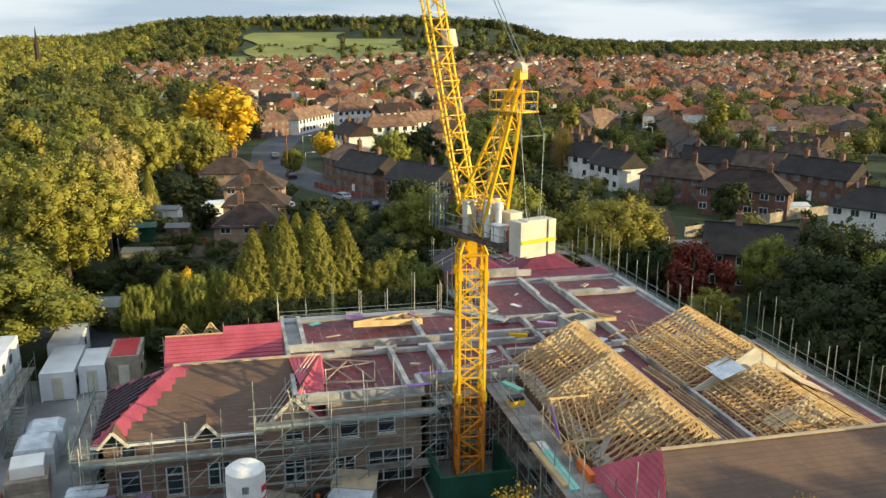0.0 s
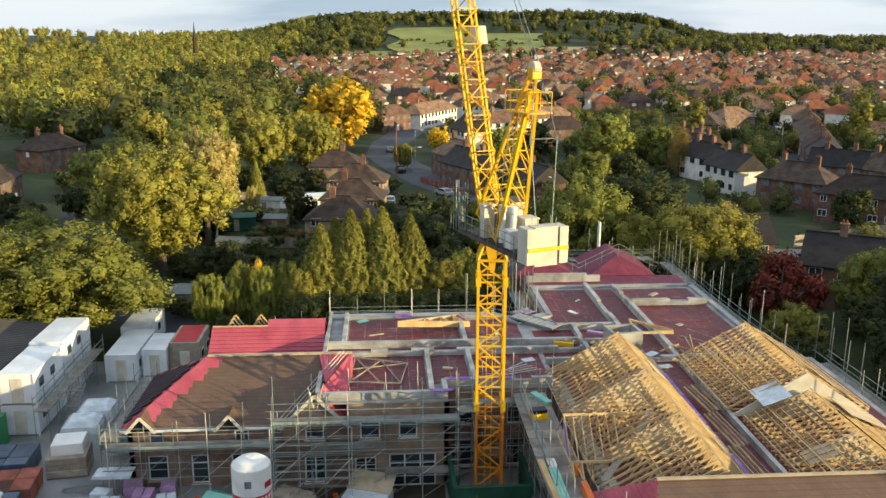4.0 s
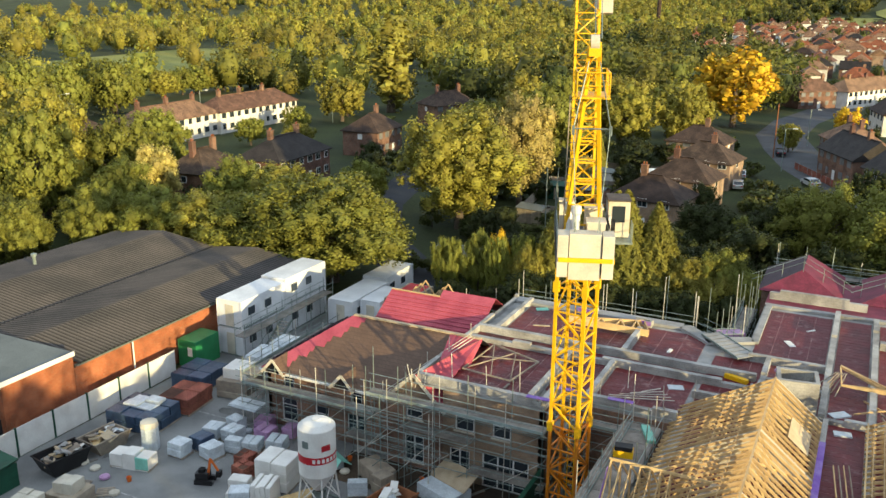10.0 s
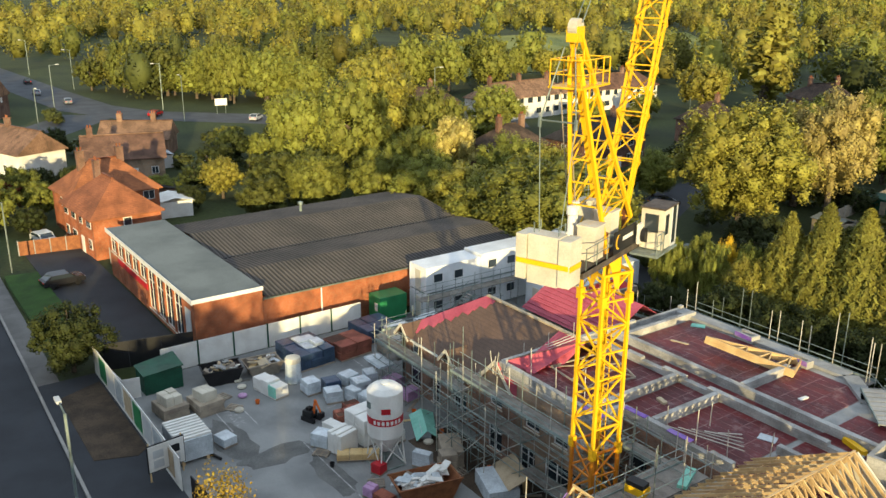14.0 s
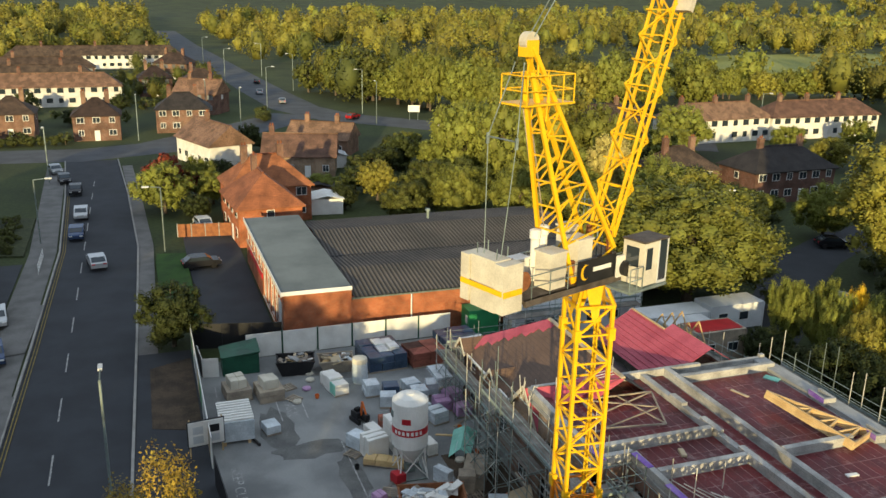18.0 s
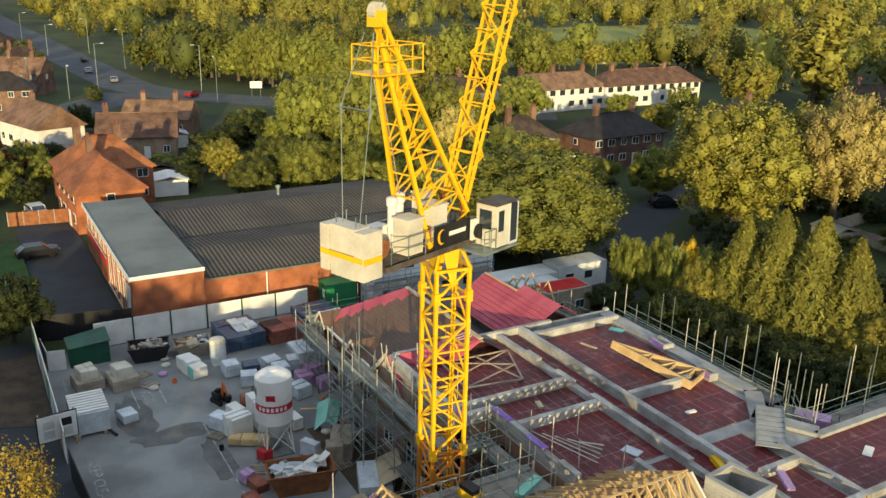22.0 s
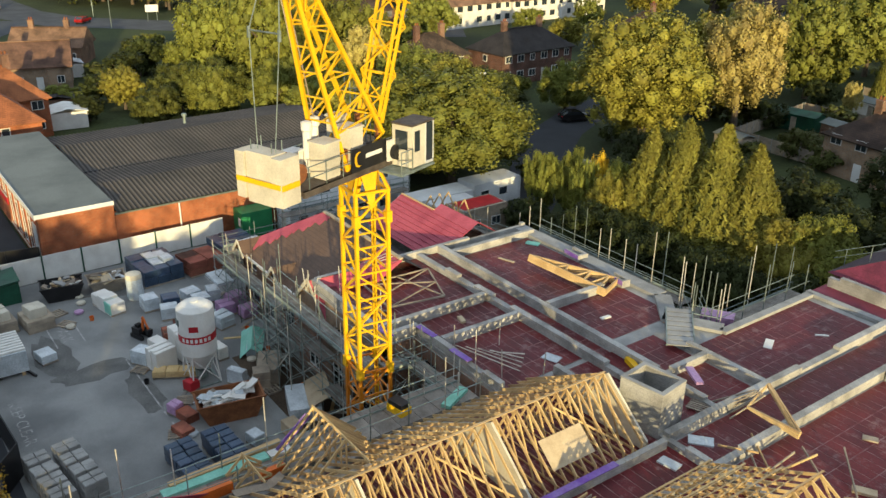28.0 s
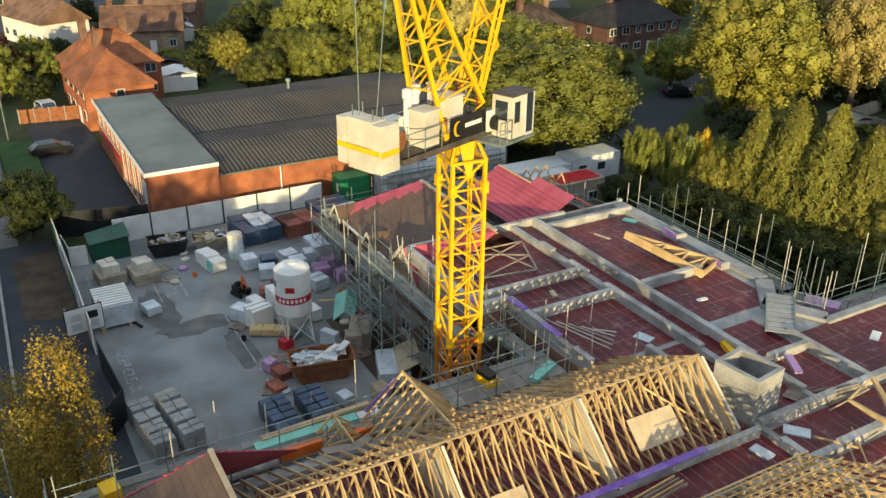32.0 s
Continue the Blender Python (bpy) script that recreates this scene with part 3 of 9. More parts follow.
def window(ob, m, u0, u1, za, zb, frame_mat):
    """A framed, glazed window set into a wall's opening."""
    d = 0.1
    fr = Shape()
    f = 0.1
    fr.box(u0, u1, d, d + 0.08, za, za + f, m).box(u0, u1, d, d + 0.08, zb - f, zb, m)
    fr.box(u0, u0 + f, d, d + 0.08, za + f, zb - f, m).box(u1 - f, u1, d, d + 0.08, za + f, zb - f, m)
    mids = [u0 + (u1 - u0) * k / max(1, round((u1 - u0) / 0.95)) for k in range(1, round((u1 - u0) / 0.95))]
    for c in mids:
        fr.box(c - 0.05, c + 0.05, d, d + 0.08, za + f, zb - f, m)
    zt = zb - (zb - za) * 0.3
    fr.box(u0 + f, u1 - f, d + 0.005, d + 0.075, zt - 0.03, zt + 0.03, m)
    w = part("window_frame", fr, frame_mat, ob, "white window frame")
    part("pane", Shape().box(u0 + f, u1 - f, d + 0.03, d + 0.045, za + f, zb - f, m), "glass", w, "dark glass")
    part("window_sill", Shape().box(u0 - 0.08, u1 + 0.08, -0.08, d, za - 0.09, za - 0.004, m), "offwhite", ob, "pale cast sill")


# ---- the new building: walls ----
def evenly(L, n, w, za, zb, margin=1.0):
    step = (L - 2 * margin) / n
    return [(margin + step * (i + 0.5) - w / 2, margin + step * (i + 0.5) + w / 2, za, zb) for i in range(n)]


DECK = 6.65
wall("wall_front_west", (-10.0, 57.1), (0.8, 57.1), 0, 4.5, [(1.2, 2.6, 0.5, 2.4), (4.2, 5.4, 0.2, 2.4), (7.0, 8.6, 0.6, 2.4), (1.4, 2.4, 3.2, 4.2), (7.3, 8.3, 3.2, 4.2)], "brick", label="new red-brown brick wall behind scaffolding")
wall("wall_gable", (0.8, 56.3), (5.2, 56.3), 0, 4.7, [(1.4, 2.9, 0.4, 2.4), (1.5, 2.8, 3.7, 4.55)], "brick", label="new brick gable wall with a small opening")
solid("gable_top", Shape().poly((0.8, 56.3, 4.7), (5.2, 56.3, 4.7), (3.0, 56.3, 6.9)).poly((5.2, 56.62, 4.7), (0.8, 56.62, 4.7), (3.0, 56.62, 6.9)), "brick_tan", "brick gable top under a verge", "wall")
wall("wall_front", (5.2, 56.2), (12.3, 56.2), 0, DECK - 0.3, [(0.5, 2.0, 0.2, 2.3), (0.9, 2.3, 3.7, 5.1), (3.6, 4.9, 3.75, 5.05), (2.9, 6.2, 0.0, 2.5)], "brick_tan", label="new tan brick front wall with white windows")
wall("wall_return", (12.3, 56.2), (12.3, 58.3), 0, DECK - 0.3, [], "brick", label="short brick return wall")
wall("wall_court", (12.3, 58.3), (20.0, 58.3), 0, DECK - 0.3, [(0.8, 2.2, 3.6, 5.4), (4.4, 5.8, 3.6, 5.4), (0.8, 2.2, 0.3, 2.4), (4.4, 5.8, 0.3, 2.4)], "brick", label="red-brown brick wall facing the crane court")
wall("wall_wing_west", (20.0, 58.3), (20.0, 33.5), 0, DECK - 0.3, evenly(24.8, 6, 1.4, 0.6, 2.4) + evenly(24.8, 6, 1.4, 3.6, 5.2), "brick", label="long brick wing wall behind scaffolding")
wall("wall_wing_south", (20.0, 33.5), (46.0, 33.5), 0, DECK - 0.3, evenly(26, 7, 1.4, 0.6, 2.4) + evenly(26, 7, 1.4, 3.6, 5.2), "brick", label="brick wall under the brown tiled roof")
wall("wall_wing_east", (46.0, 33.5), (46.0, 39.8), 0, DECK - 0.3, [], "brick", label="brick end wall")
wall("wall_wing2_east", (41.5, 39.8), (41.5, 62.5), 0, DECK - 0.3, evenly(22.7, 6, 1.4, 0.6, 2.4) + evenly(22.7, 6, 1.4, 3.6, 5.2), "brick", label="brick wing wall facing the trees")
wall("wall_east", (38.8, 62.5), (38.8, 83), 0, DECK - 0.3, evenly(20, 5, 1.4, 0.6, 2.4) + evenly(20, 5, 1.4, 3.6, 5.2), "brick", label="brick wall facing the trees")
wall("wall_north_east", (38.8, 83), (22.2, 83), 0, DECK - 0.3, [], "brick", label="brick wall facing the street trees")
wall("wall_inner_north", (22.2, 83), (22.2, 73.6), 0, DECK - 0.3, evenly(9.4, 2, 1.4, 3.6, 5.2), "brick", label="brick return wall")
wall("wall_north", (17.6, 74.8), (3.0, 74.8), 0, DECK - 0.3, evenly(14.6, 4, 1.4, 3.6, 5.2), "brick", label="brick wall facing the conifers")
wall("wall_chamfer_a", (22.2, 73.6), (20.0, 72.4), 0, DECK - 0.3, [], "brick", label="short splayed brick wall")
wall("wall_chamfer_b", (20.0, 72.4), (17.6, 74.8), 0, DECK - 0.3, [], "brick", label="short splayed brick wall")
wall("wall_west_end", (-10.0, 67.0), (-10.0, 57.1), 0, 4.5, [(2.0, 3.2, 0.6, 2.3), (6.0, 7.2, 0.6, 2.3)], "brick", label="brick end wall under the hipped roof")
wall("wall_rear_west", (-6.2, 73.5), (-6.2, 66.9), 0, 5.2, [], "blockwork", label="pale block end wall of the rear wing")
wall("wall_rear_north", (3.0, 73.5), (-6.2, 73.5), 0, 5.2, [], "brick", label="brick rear wall")

OUTLINE = [(3.0, 56.25), (12.25, 56.25), (12.25, 58.35), (20.05, 58.35), (20.05, 33.6), (45.9, 33.6), (45.9, 39.7), (41.45, 39.7), (41.45, 62.45), (38.75, 62.45), (38.75, 82.95), (22.25, 82.95), (22.25, 73.6), (20.0, 72.5), (17.6, 74.75), (3.0, 74.75)]
solid("deck_slab", Shape().slab(OUTLINE, DECK - 0.3, DECK - 0.03), "concrete", "pale concrete floor slab of the top storey", "floor")


# ---- deck: red boards and low block walls ----
def boards(name, x0, x1, y0, y1, parts, w=1.2, d=0.6, label="red film-faced deck boards with pale taped joints"):
    base = solid(name, Shape().box(x0, x1, y0, y1, DECK - 0.03, DECK), "deck_joint", label, "floor")
    me = Shape().box(0.034, w - 0.034, 0.034, d - 0.034, 0, 0.012).mesh("deck_board", "deck_red")
    nx, ny = int((x1 - x0) / w), int((y1 - y0) / d)
    fx, fy = (x1 - x0) / nx / w, (y1 - y0) / ny / d
    joined = Shape()
    for i in range(nx):
        for j in range(ny):
            if parts:
                part("deck_board", me, "deck_red", base, "", Matrix.Translation((x0 + i * w * fx, y0 + j * d * fy, DECK)) @ Matrix.Diagonal((fx, fy, 1, 1)))
            else:
                joined.box(x0 + i * w * fx + 0.03, x0 + (i + 1) * w * fx - 0.03, y0 + j * d * fy + 0.03, y0 + (j + 1) * d * fy - 0.03, DECK, DECK + 0.012)
    if not parts:
        tagged(part("deck_boards", joined, "deck_red", base), kind="stuff")


boards("deck", 3.4, 10.9, 56.6, 64.4, True)
boards("deck.001", 11.4, 14.1, 58.8, 64.4, True)
boards("deck.002", 14.6, 20.0, 58.8, 64.4, True)
boards("deck.003", 4.9, 14.2, 66.8, 73.4, True)
boards("deck.004", 14.7, 19.4, 66.8, 73.0, True)
boards("deck.005", 3.4, 23.6, 65.0, 66.2, True)
boards("deck.006", 22.7, 27.6, 70.6, 81.6, False)
boards("deck.007", 28.2, 30.4, 40.5, 81.6, False)
boards("deck.008", 31.0, 38.0, 62.8, 76.2, False)
boards("deck.009", 31.0, 38.0, 77.0, 81.6, False)
boards("deck.010", 20.4, 28.0, 62.4, 69.8, False)
boards("deck.011", 20.4, 28.0, 40.2, 62.0, False)
boards("deck.012", 31.0, 41.0, 40.2, 62.0, False)


def curb(p0, p1, h=0.5, w=0.32, mat="blockwork", group="low walls on the deck", label="low pale blockwork wall, one or two courses high"):
    """A low block wall on the deck: courses of blocks, the top one with gaps."""
    a, b = Vector((*p0, 0)), Vector((*p1, 0))
    L = (b - a).length
    t = (b - a).normalized()
    m = Matrix(((t.x, -t.y, 0, a.x), (t.y, t.x, 0, a.y), (0, 0, 1, DECK - 0.02), (0, 0, 0, 1)))
    s = Shape()
    u, k = 0.0, 0
    while u < L - 0.05:
        seg = min(L - u, R.choice((1.8, 2.7, 3.6, 1.35)))
        hh = h if R.random() < 0.8 else h - 0.2
        s.box(u, u + seg - 0.004, -w / 2, w / 2, 0, hh, m)
        u += seg
    return solid("low_wall", s, mat, label, "wall", group)


for p0, p1, hh, ww in (
        ((3.2, 64.65), (23.6, 64.65), 0.55, 0.4), ((3.2, 66.5), (23.6, 66.5), 0.55, 0.4), ((11.15, 56.7), (11.15, 64.4), 0.55, 0.36), ((14.35, 58.8), (14.35, 64.4), 0.55, 0.36),
        ((14.45, 66.8), (14.45, 71.6), 0.55, 0.36), ((4.6, 66.8), (4.6, 74.2), 0.5, 0.35), ((3.2, 56.5), (12.0, 56.5), 0.5, 0.36), ((12.1, 56.6), (12.1, 58.6), 0.5, 0.36), ((12.2, 58.6), (20, 58.6), 0.5, 0.36), ((3.2, 56.6), (3.2, 74.5), 0.5, 0.3),
        ((24.0, 62.2), (24.0, 70.0), 0.5, 0.36), ((27.9, 62.2), (27.9, 82.4), 0.55, 0.4), ((30.7, 62.4), (30.7, 82.4), 0.55, 0.4), ((31, 76.6), (38.2, 76.6), 0.55, 0.6), ((22.6, 70.2), (27.7, 70.2), 0.5, 0.36),
        ((24.2, 66.4), (27.7, 66.4), 0.45, 0.36), ((20.2, 62.2), (30.5, 62.2), 0.5, 0.36), ((31, 62.4), (38.3, 62.4), 0.5, 0.36), ((28.2, 40), (28.2, 61.8), 0.5, 0.3), ((30.6, 40), (30.6, 61.8), 0.4, 0.3)):
    curb(p0, p1, hh, ww)
edge = Shape()
for p0, p1 in (((3.0, 73.6), (17.2, 73.6)), ((17.0, 73.7), (19.6, 71.4)), ((19.6, 71.4), (22.7, 73.2)), ((22.9, 73.3), (22.9, 82.3)), ((22.3, 82.2), (38.8, 82.2)), ((38.4, 82.9), (38.4, 62.5)), ((20.3, 58.2), (20.3, 40))):
    a, b = Vector((*p0, 0)), Vector((*p1, 0))
    t = (b - a).normalized()
    m = Matrix(((t.x, -t.y, 0, a.x), (t.y, t.x, 0, a.y), (0, 0, 1, DECK), (0, 0, 0, 1)))
    edge.box(0, (b - a).length, 0.0, 1.05 if p0[1] > 70 and p0[0] < 20 else 0.5, 0, 0.22, m)
solid("parapet", edge, "concrete", "pale concrete eaves kerb round the deck", "parapet")


# ---- roofs ----
def slope(name, e0, e1, r1, r0, mat, label, step=0.42, lap=0.011, parent=None):
    """A tiled slope from the eave e0-e1 to the ridge r0-r1, laid in lapped courses."""
    e0, e1, r0, r1 = (Vector(p) for p in (e0, e1, r0, r1))
    n = max(2, round(((r0 + r1) / 2 - (e0 + e1) / 2).length / step))
    nrm = (e1 - e0).cross(r1 - e0).normalized()
    s = Shape()
    for i in range(n):
        a, b = i / n, min(1, (i + 1) / n + 0.02)
        p = [e0.lerp(r0, a) + nrm * lap, e1.lerp(r1, a) + nrm * lap, e1.lerp(r1, b) + nrm * 0.004, e0.lerp(r0, b) + nrm * 0.004]
        s.sheet(*p, 0.03)
    if parent:
        return part(name, s, mat, parent, label)
    return solid(name, s, mat, label, "roof")




EZ, RZ = 4.55, 7.95
roof = thing("tiled_roof", (-2.5, 62, EZ), 0, "hipped roof half covered with brown tiles over pink membrane", "roof", kind="structure")
slope("tile_slope", (-10.4, 56.7, EZ), (0.6, 56.7, EZ), (5.4, 61.9, RZ), (-5.2, 61.9, RZ), "tile_brown", "brown plain tiles with blue-grey sheen", parent=roof)
slope("tile_slope", (0.6, 56.7, EZ + 0.02), (0.62, 56.7, EZ + 0.02), (5.4, 61.9, RZ), (5.38, 61.9, RZ), "tile_brown", "", parent=roof)
slope("membrane_slope", (-10.4, 67.1, EZ), (-10.4, 56.7, EZ), (-5.2, 61.9, RZ), (-5.2, 61.9, RZ), "membrane", "pink roofing membrane on the hip", 0.5, 0.012, roof)
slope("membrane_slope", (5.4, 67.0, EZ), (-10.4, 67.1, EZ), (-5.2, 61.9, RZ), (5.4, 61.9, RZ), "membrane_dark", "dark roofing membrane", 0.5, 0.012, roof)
slope("membrane_slope", (3.0, 56.2, 6.95), (5.5, 56.2, 4.7), (5.5, 61.9, RZ - 0.05), (5.4, 61.9, RZ), "membrane", "pink membrane on the gable's slope", 0.5, 0.012, roof)
slope("tile_slope", (0.7, 56.15, 4.65), (3.0, 56.15, 6.98), (5.4, 61.9, RZ + 0.02), (5.38, 61.9, RZ + 0.02), "tile_brown", "brown plain tiles beside the valley", 0.34, 0.03, roof)
bar("ridge_tile", (-5.2, 61.9, RZ + 0.05), (5.4, 61.9, RZ + 0.05), 0.28, 0.12, "ply", roof, "pale ridge capping")
# stepped band of bare membrane beside the hip, and tiles stacked out on the hip slope
sl = (RZ - EZ) / 5.2
for k in range(11):
    y0, y1 = 56.75 + 0.47 * k, 56.75 + 0.47 * (k + 1)
    x0 = -10.4 + (y0 - 56.7)
    x1 = x0 + 1.55 + (0.25 if k % 2 else 0.0)
    z0, z1 = EZ + (y0 - 56.7) * sl + 0.045, EZ + (y1 - 56.7) * sl + 0.045
    part("membrane_band", Shape().sheet((x0, y0, z0), (x1, y0, z0), (x1, y1, z1), (x0 + 0.47, y1, z1), 0.02), "membrane", roof)
stack_me = Shape().box(-0.3, 0.3, -0.19, 0.19, 0, 0.16).mesh("tile_stack", "tile_stack")
hm = Matrix.Rotation(-math.atan(sl), 4, "Y")
for k in range(8):
    f = 0.06 + 0.11 * k
    xx = -10.4 + 5.2 * f
    ya, yb = 56.7 + 5.2 * f + 0.55, 67.1 - 5.2 * f - 0.3
    n = int((yb - ya) / 0.72)
    for j in range(n):
        part("tile_stack", stack_me, "tile_stack", roof, "", Matrix.Translation((xx, ya + 0.72 * j + 0.3, EZ + (RZ - EZ) * f + 0.02)) @ hm)
for k in range(6):
    bar("batten", (-10.35 + 5.15 * k / 6, 66.9 - 5.0 * k / 6, EZ + 0.06 + (RZ - EZ) * k / 6), (-10.35 + 5.15 * k / 6, 56.8 + 5.1 * k / 6, EZ + 0.06 + (RZ - EZ) * k / 6), 0.05, 0.04, "membrane_dark", roof)
slope("membrane_slope", (3.9, 57.1, 6.5), (5.25, 57.6, 6.7), (5.4, 61.9, RZ + 0.03), (3.0, 61.9, RZ + 0.03), "membrane", "flat pink membrane quad beside the valley", 0.5, 0.012, roof)
for x in (-8.9, -2.9):
    g = thing("gablet", (x, 56.6, EZ), 0, "small gabled dormer with pale bargeboards on the tiled roof", "dormer", "dormers on the tiled roof")
    part("roof", Shape().sheet((x - 0.95, 56.3, EZ + 0.05), (x, 56.3, EZ + 1.05), (x, 58.3, EZ + 1.05), (x - 0.95, 57.2, EZ + 0.05), 0.08).sheet((x, 56.3, EZ + 1.05), (x + 0.95, 56.3, EZ + 0.05), (x + 0.95, 57.2, EZ + 0.05), (x, 58.3, EZ + 1.05), 0.08), "tile_brown", g)
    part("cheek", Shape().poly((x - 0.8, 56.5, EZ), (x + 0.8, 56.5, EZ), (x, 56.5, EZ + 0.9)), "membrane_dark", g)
    bar("bargeboard", (x - 1.0, 56.26, EZ - 0.02), (x, 56.26, EZ + 1.1), 0.05, 0.2, "offwhite", g, "pale bargeboard")
    bar("bargeboard", (x, 56.26, EZ + 1.1), (x + 1.0, 56.26, EZ - 0.02), 0.05, 0.2, "offwhite", g, "pale bargeboard")
bar("bargeboard", (0.55, 56.1, 4.6), (3.0, 56.1, 7.05), 0.06, 0.24, "offwhite", roof, "pale bargeboard")
bar("bargeboard", (3.0, 56.1, 7.05), (5.4, 56.1, 4.65), 0.06, 0.24, "offwhite", roof, "pale bargeboard")
bar("gutter", (-10.4, 56.62, EZ - 0.02), (0.6, 56.62, EZ - 0.02), 0.12, 0.14, "upvc", roof, "white gutter")

pink = thing("membrane_roof", (-1.6, 69.5, 5.2), 0, "rear gabled roof under bright pink membrane with battens", "roof", kind="structure")
slope("membrane_slope", (-6.3, 66.3, 5.7), (-1.78, 66.3, 5.7), (-1.78, 69.6, 7.55), (-6.3, 69.6, 7.55), "membrane", "bright pink membrane", 0.6, 0.015, pink)
slope("membrane_slope", (-1.77, 66.3, 5.7), (2.95, 66.3, 5.7), (2.95, 70.3, 7.95), (-1.77, 70.3, 7.95), "membrane", "bright pink membrane", 0.6, 0.015, pink)
slope("membrane_slope", (2.95, 74.2, 5.4), (-1.77, 74.2, 5.4), (-1.77, 70.3, 7.95), (2.95, 70.3, 7.95), "membrane", "bright pink membrane", 0.6, 0.015, pink)
bar("ridge_tile", (-6.3, 69.62, 7.6), (-1.78, 69.62, 7.6), 0.16, 0.08, "timber", pink, "pale ridge batten")
for x0 in (-6.1, -3.9):
    for y0 in (71.6, 72.5, 73.4):
        tr = thing("gable_truss", (x0 + 1.05, y0, 5.2), 0, "small bare timber gable truss on the rear wing", "roof truss", "rear gable trusses")
        bar("rafter", (x0, y0, 5.9), (x0 + 1.05, y0, 7.35), 0.05, 0.12, "timber", tr)
        bar("rafter", (x0 + 1.05, y0, 7.35), (x0 + 2.1, y0, 5.9), 0.05, 0.12, "timber", tr)
        bar("tie", (x0, y0, 5.9), (x0 + 2.1, y0, 5.9), 0.05, 0.12, "timber", tr)
        bar("post", (x0 + 0.1, y0, 5.2), (x0 + 0.1, y0, 5.9), 0.05, 0.1, "timber", tr)
        bar("post", (x0 + 2.0, y0, 5.2), (x0 + 2.0, y0, 5.9), 0.05, 0.1, "timber", tr)
for k in range(9):
    f = (k + 0.5) / 9
    bar("batten", (-6.3, 66.3 + 3.3 * f, 5.75 + 1.85 * f), (2.95, 66.3 + 3.3 * f, 5.75 + 1.85 * f), 0.05, 0.03, "membrane", pink, "pink-stained batten")
part("gable", Shape().slab([(-6.3, 66.4), (-6.1, 66.4), (-6.1, 73.4), (-6.3, 73.4)], 4.9, 5.5).poly((-6.34, 73.4, 5.5), (-6.34, 66.4, 5.5), (-6.34, 69.6, 7.5)), "wrap", pink, "pale blue-grey sheeted gable")

# brown tiled roof of the south block
BZ, BE = 9.75, 6.5
roof = thing("tiled_roof", (30, 38.5, BE), 0, "long brown tiled roof with a pink membrane hip", "roof", kind="structure")
slope("tile_slope", (19.4, 33.0, BE), (45.0, 33.0, BE), (43.0, 38.6, BZ), (21.4, 38.6, BZ), "tile_brown", "brown plain tiles", parent=roof)
slope("membrane_slope", (19.0, 43.2, BE), (19.2, 33.0, BE), (21.4, 38.6, BZ), (21.4, 38.6, BZ), "membrane", "pink membrane on the hip end", 0.5, 0.012, roof)
bar("ridge_tile", (21.3, 38.6, BZ + 0.06), (43.0, 38.6, BZ + 0.06), 0.2, 0.1, "ply", roof, "pale timber ridge batten")
for k in range(12):
    f = k / 12
    bar("batten", (19.1 + 2.3 * f, 43.0 - 4.4 * f, BE + 0.1 + (BZ - BE) * f), (19.2 + 2.2 * f, 33.2 + 5.4 * f, BE + 0.1 + (BZ - BE) * f), 0.05, 0.04, "membrane", roof)

# pink roofs on the north-east corner, tree shade darkened into their membrane colour
for x0, x1, y0, y1, zr, lt in ((21.2, 28.0, 86.6, 94, 8.4, "tile_stack"), (29.4, 36.4, 86.6, 94, 8.3, "membrane_shaded")):
    ob = thing("membrane_roof", ((x0 + x1) / 2, y0, DECK), 0, "gabled roof under pink membrane beside scaffolding", "roof", kind="structure")
    xm = (x0 + x1) / 2
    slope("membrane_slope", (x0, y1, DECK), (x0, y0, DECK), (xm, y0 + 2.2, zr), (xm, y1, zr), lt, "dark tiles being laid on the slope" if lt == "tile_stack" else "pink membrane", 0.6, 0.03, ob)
    slope("membrane_slope", (x1, y0, DECK), (x1, y1, DECK), (xm, y1, zr), (xm, y0 + 2.2, zr), "membrane_shaded", "pink membrane", 0.6, 0.015, ob)
    slope("membrane_slope", (x0, y0, DECK), (x1, y0, DECK), (xm, y0 + 2.2, zr), (xm, y0 + 2.2, zr), "membrane_shaded", "pink membrane", 0.6, 0.015, ob)
    part("wall", Shape().box(x0 + 0.3, x1 - 0.3, y0 + 0.3, y1, 0, DECK - 0.05), "brick", ob)
solid("gutter_walk", Shape().box(22.2, 38.7, 83.05, 86.6, 0, 6.5), "brick", "brick link block between deck and pink roofs", "wall")
solid("link_roof", Shape().box(28.0, 29.4, 86.0, 92, 6.5, 6.62).box(22.2, 38.7, 83.05, 86.6, 6.503, 6.62), "membrane_shaded", "pink membrane over the link between two roofs", "roof")
solid("stepped_parapet", Shape().box(22.4, 30.0, 84.6, 84.95, 6.62, 7.25).box(23.2, 28.6, 84.6, 84.95, 7.253, 7.5), "blockwork", "pale stepped blockwork parapet in sunlight", "wall")


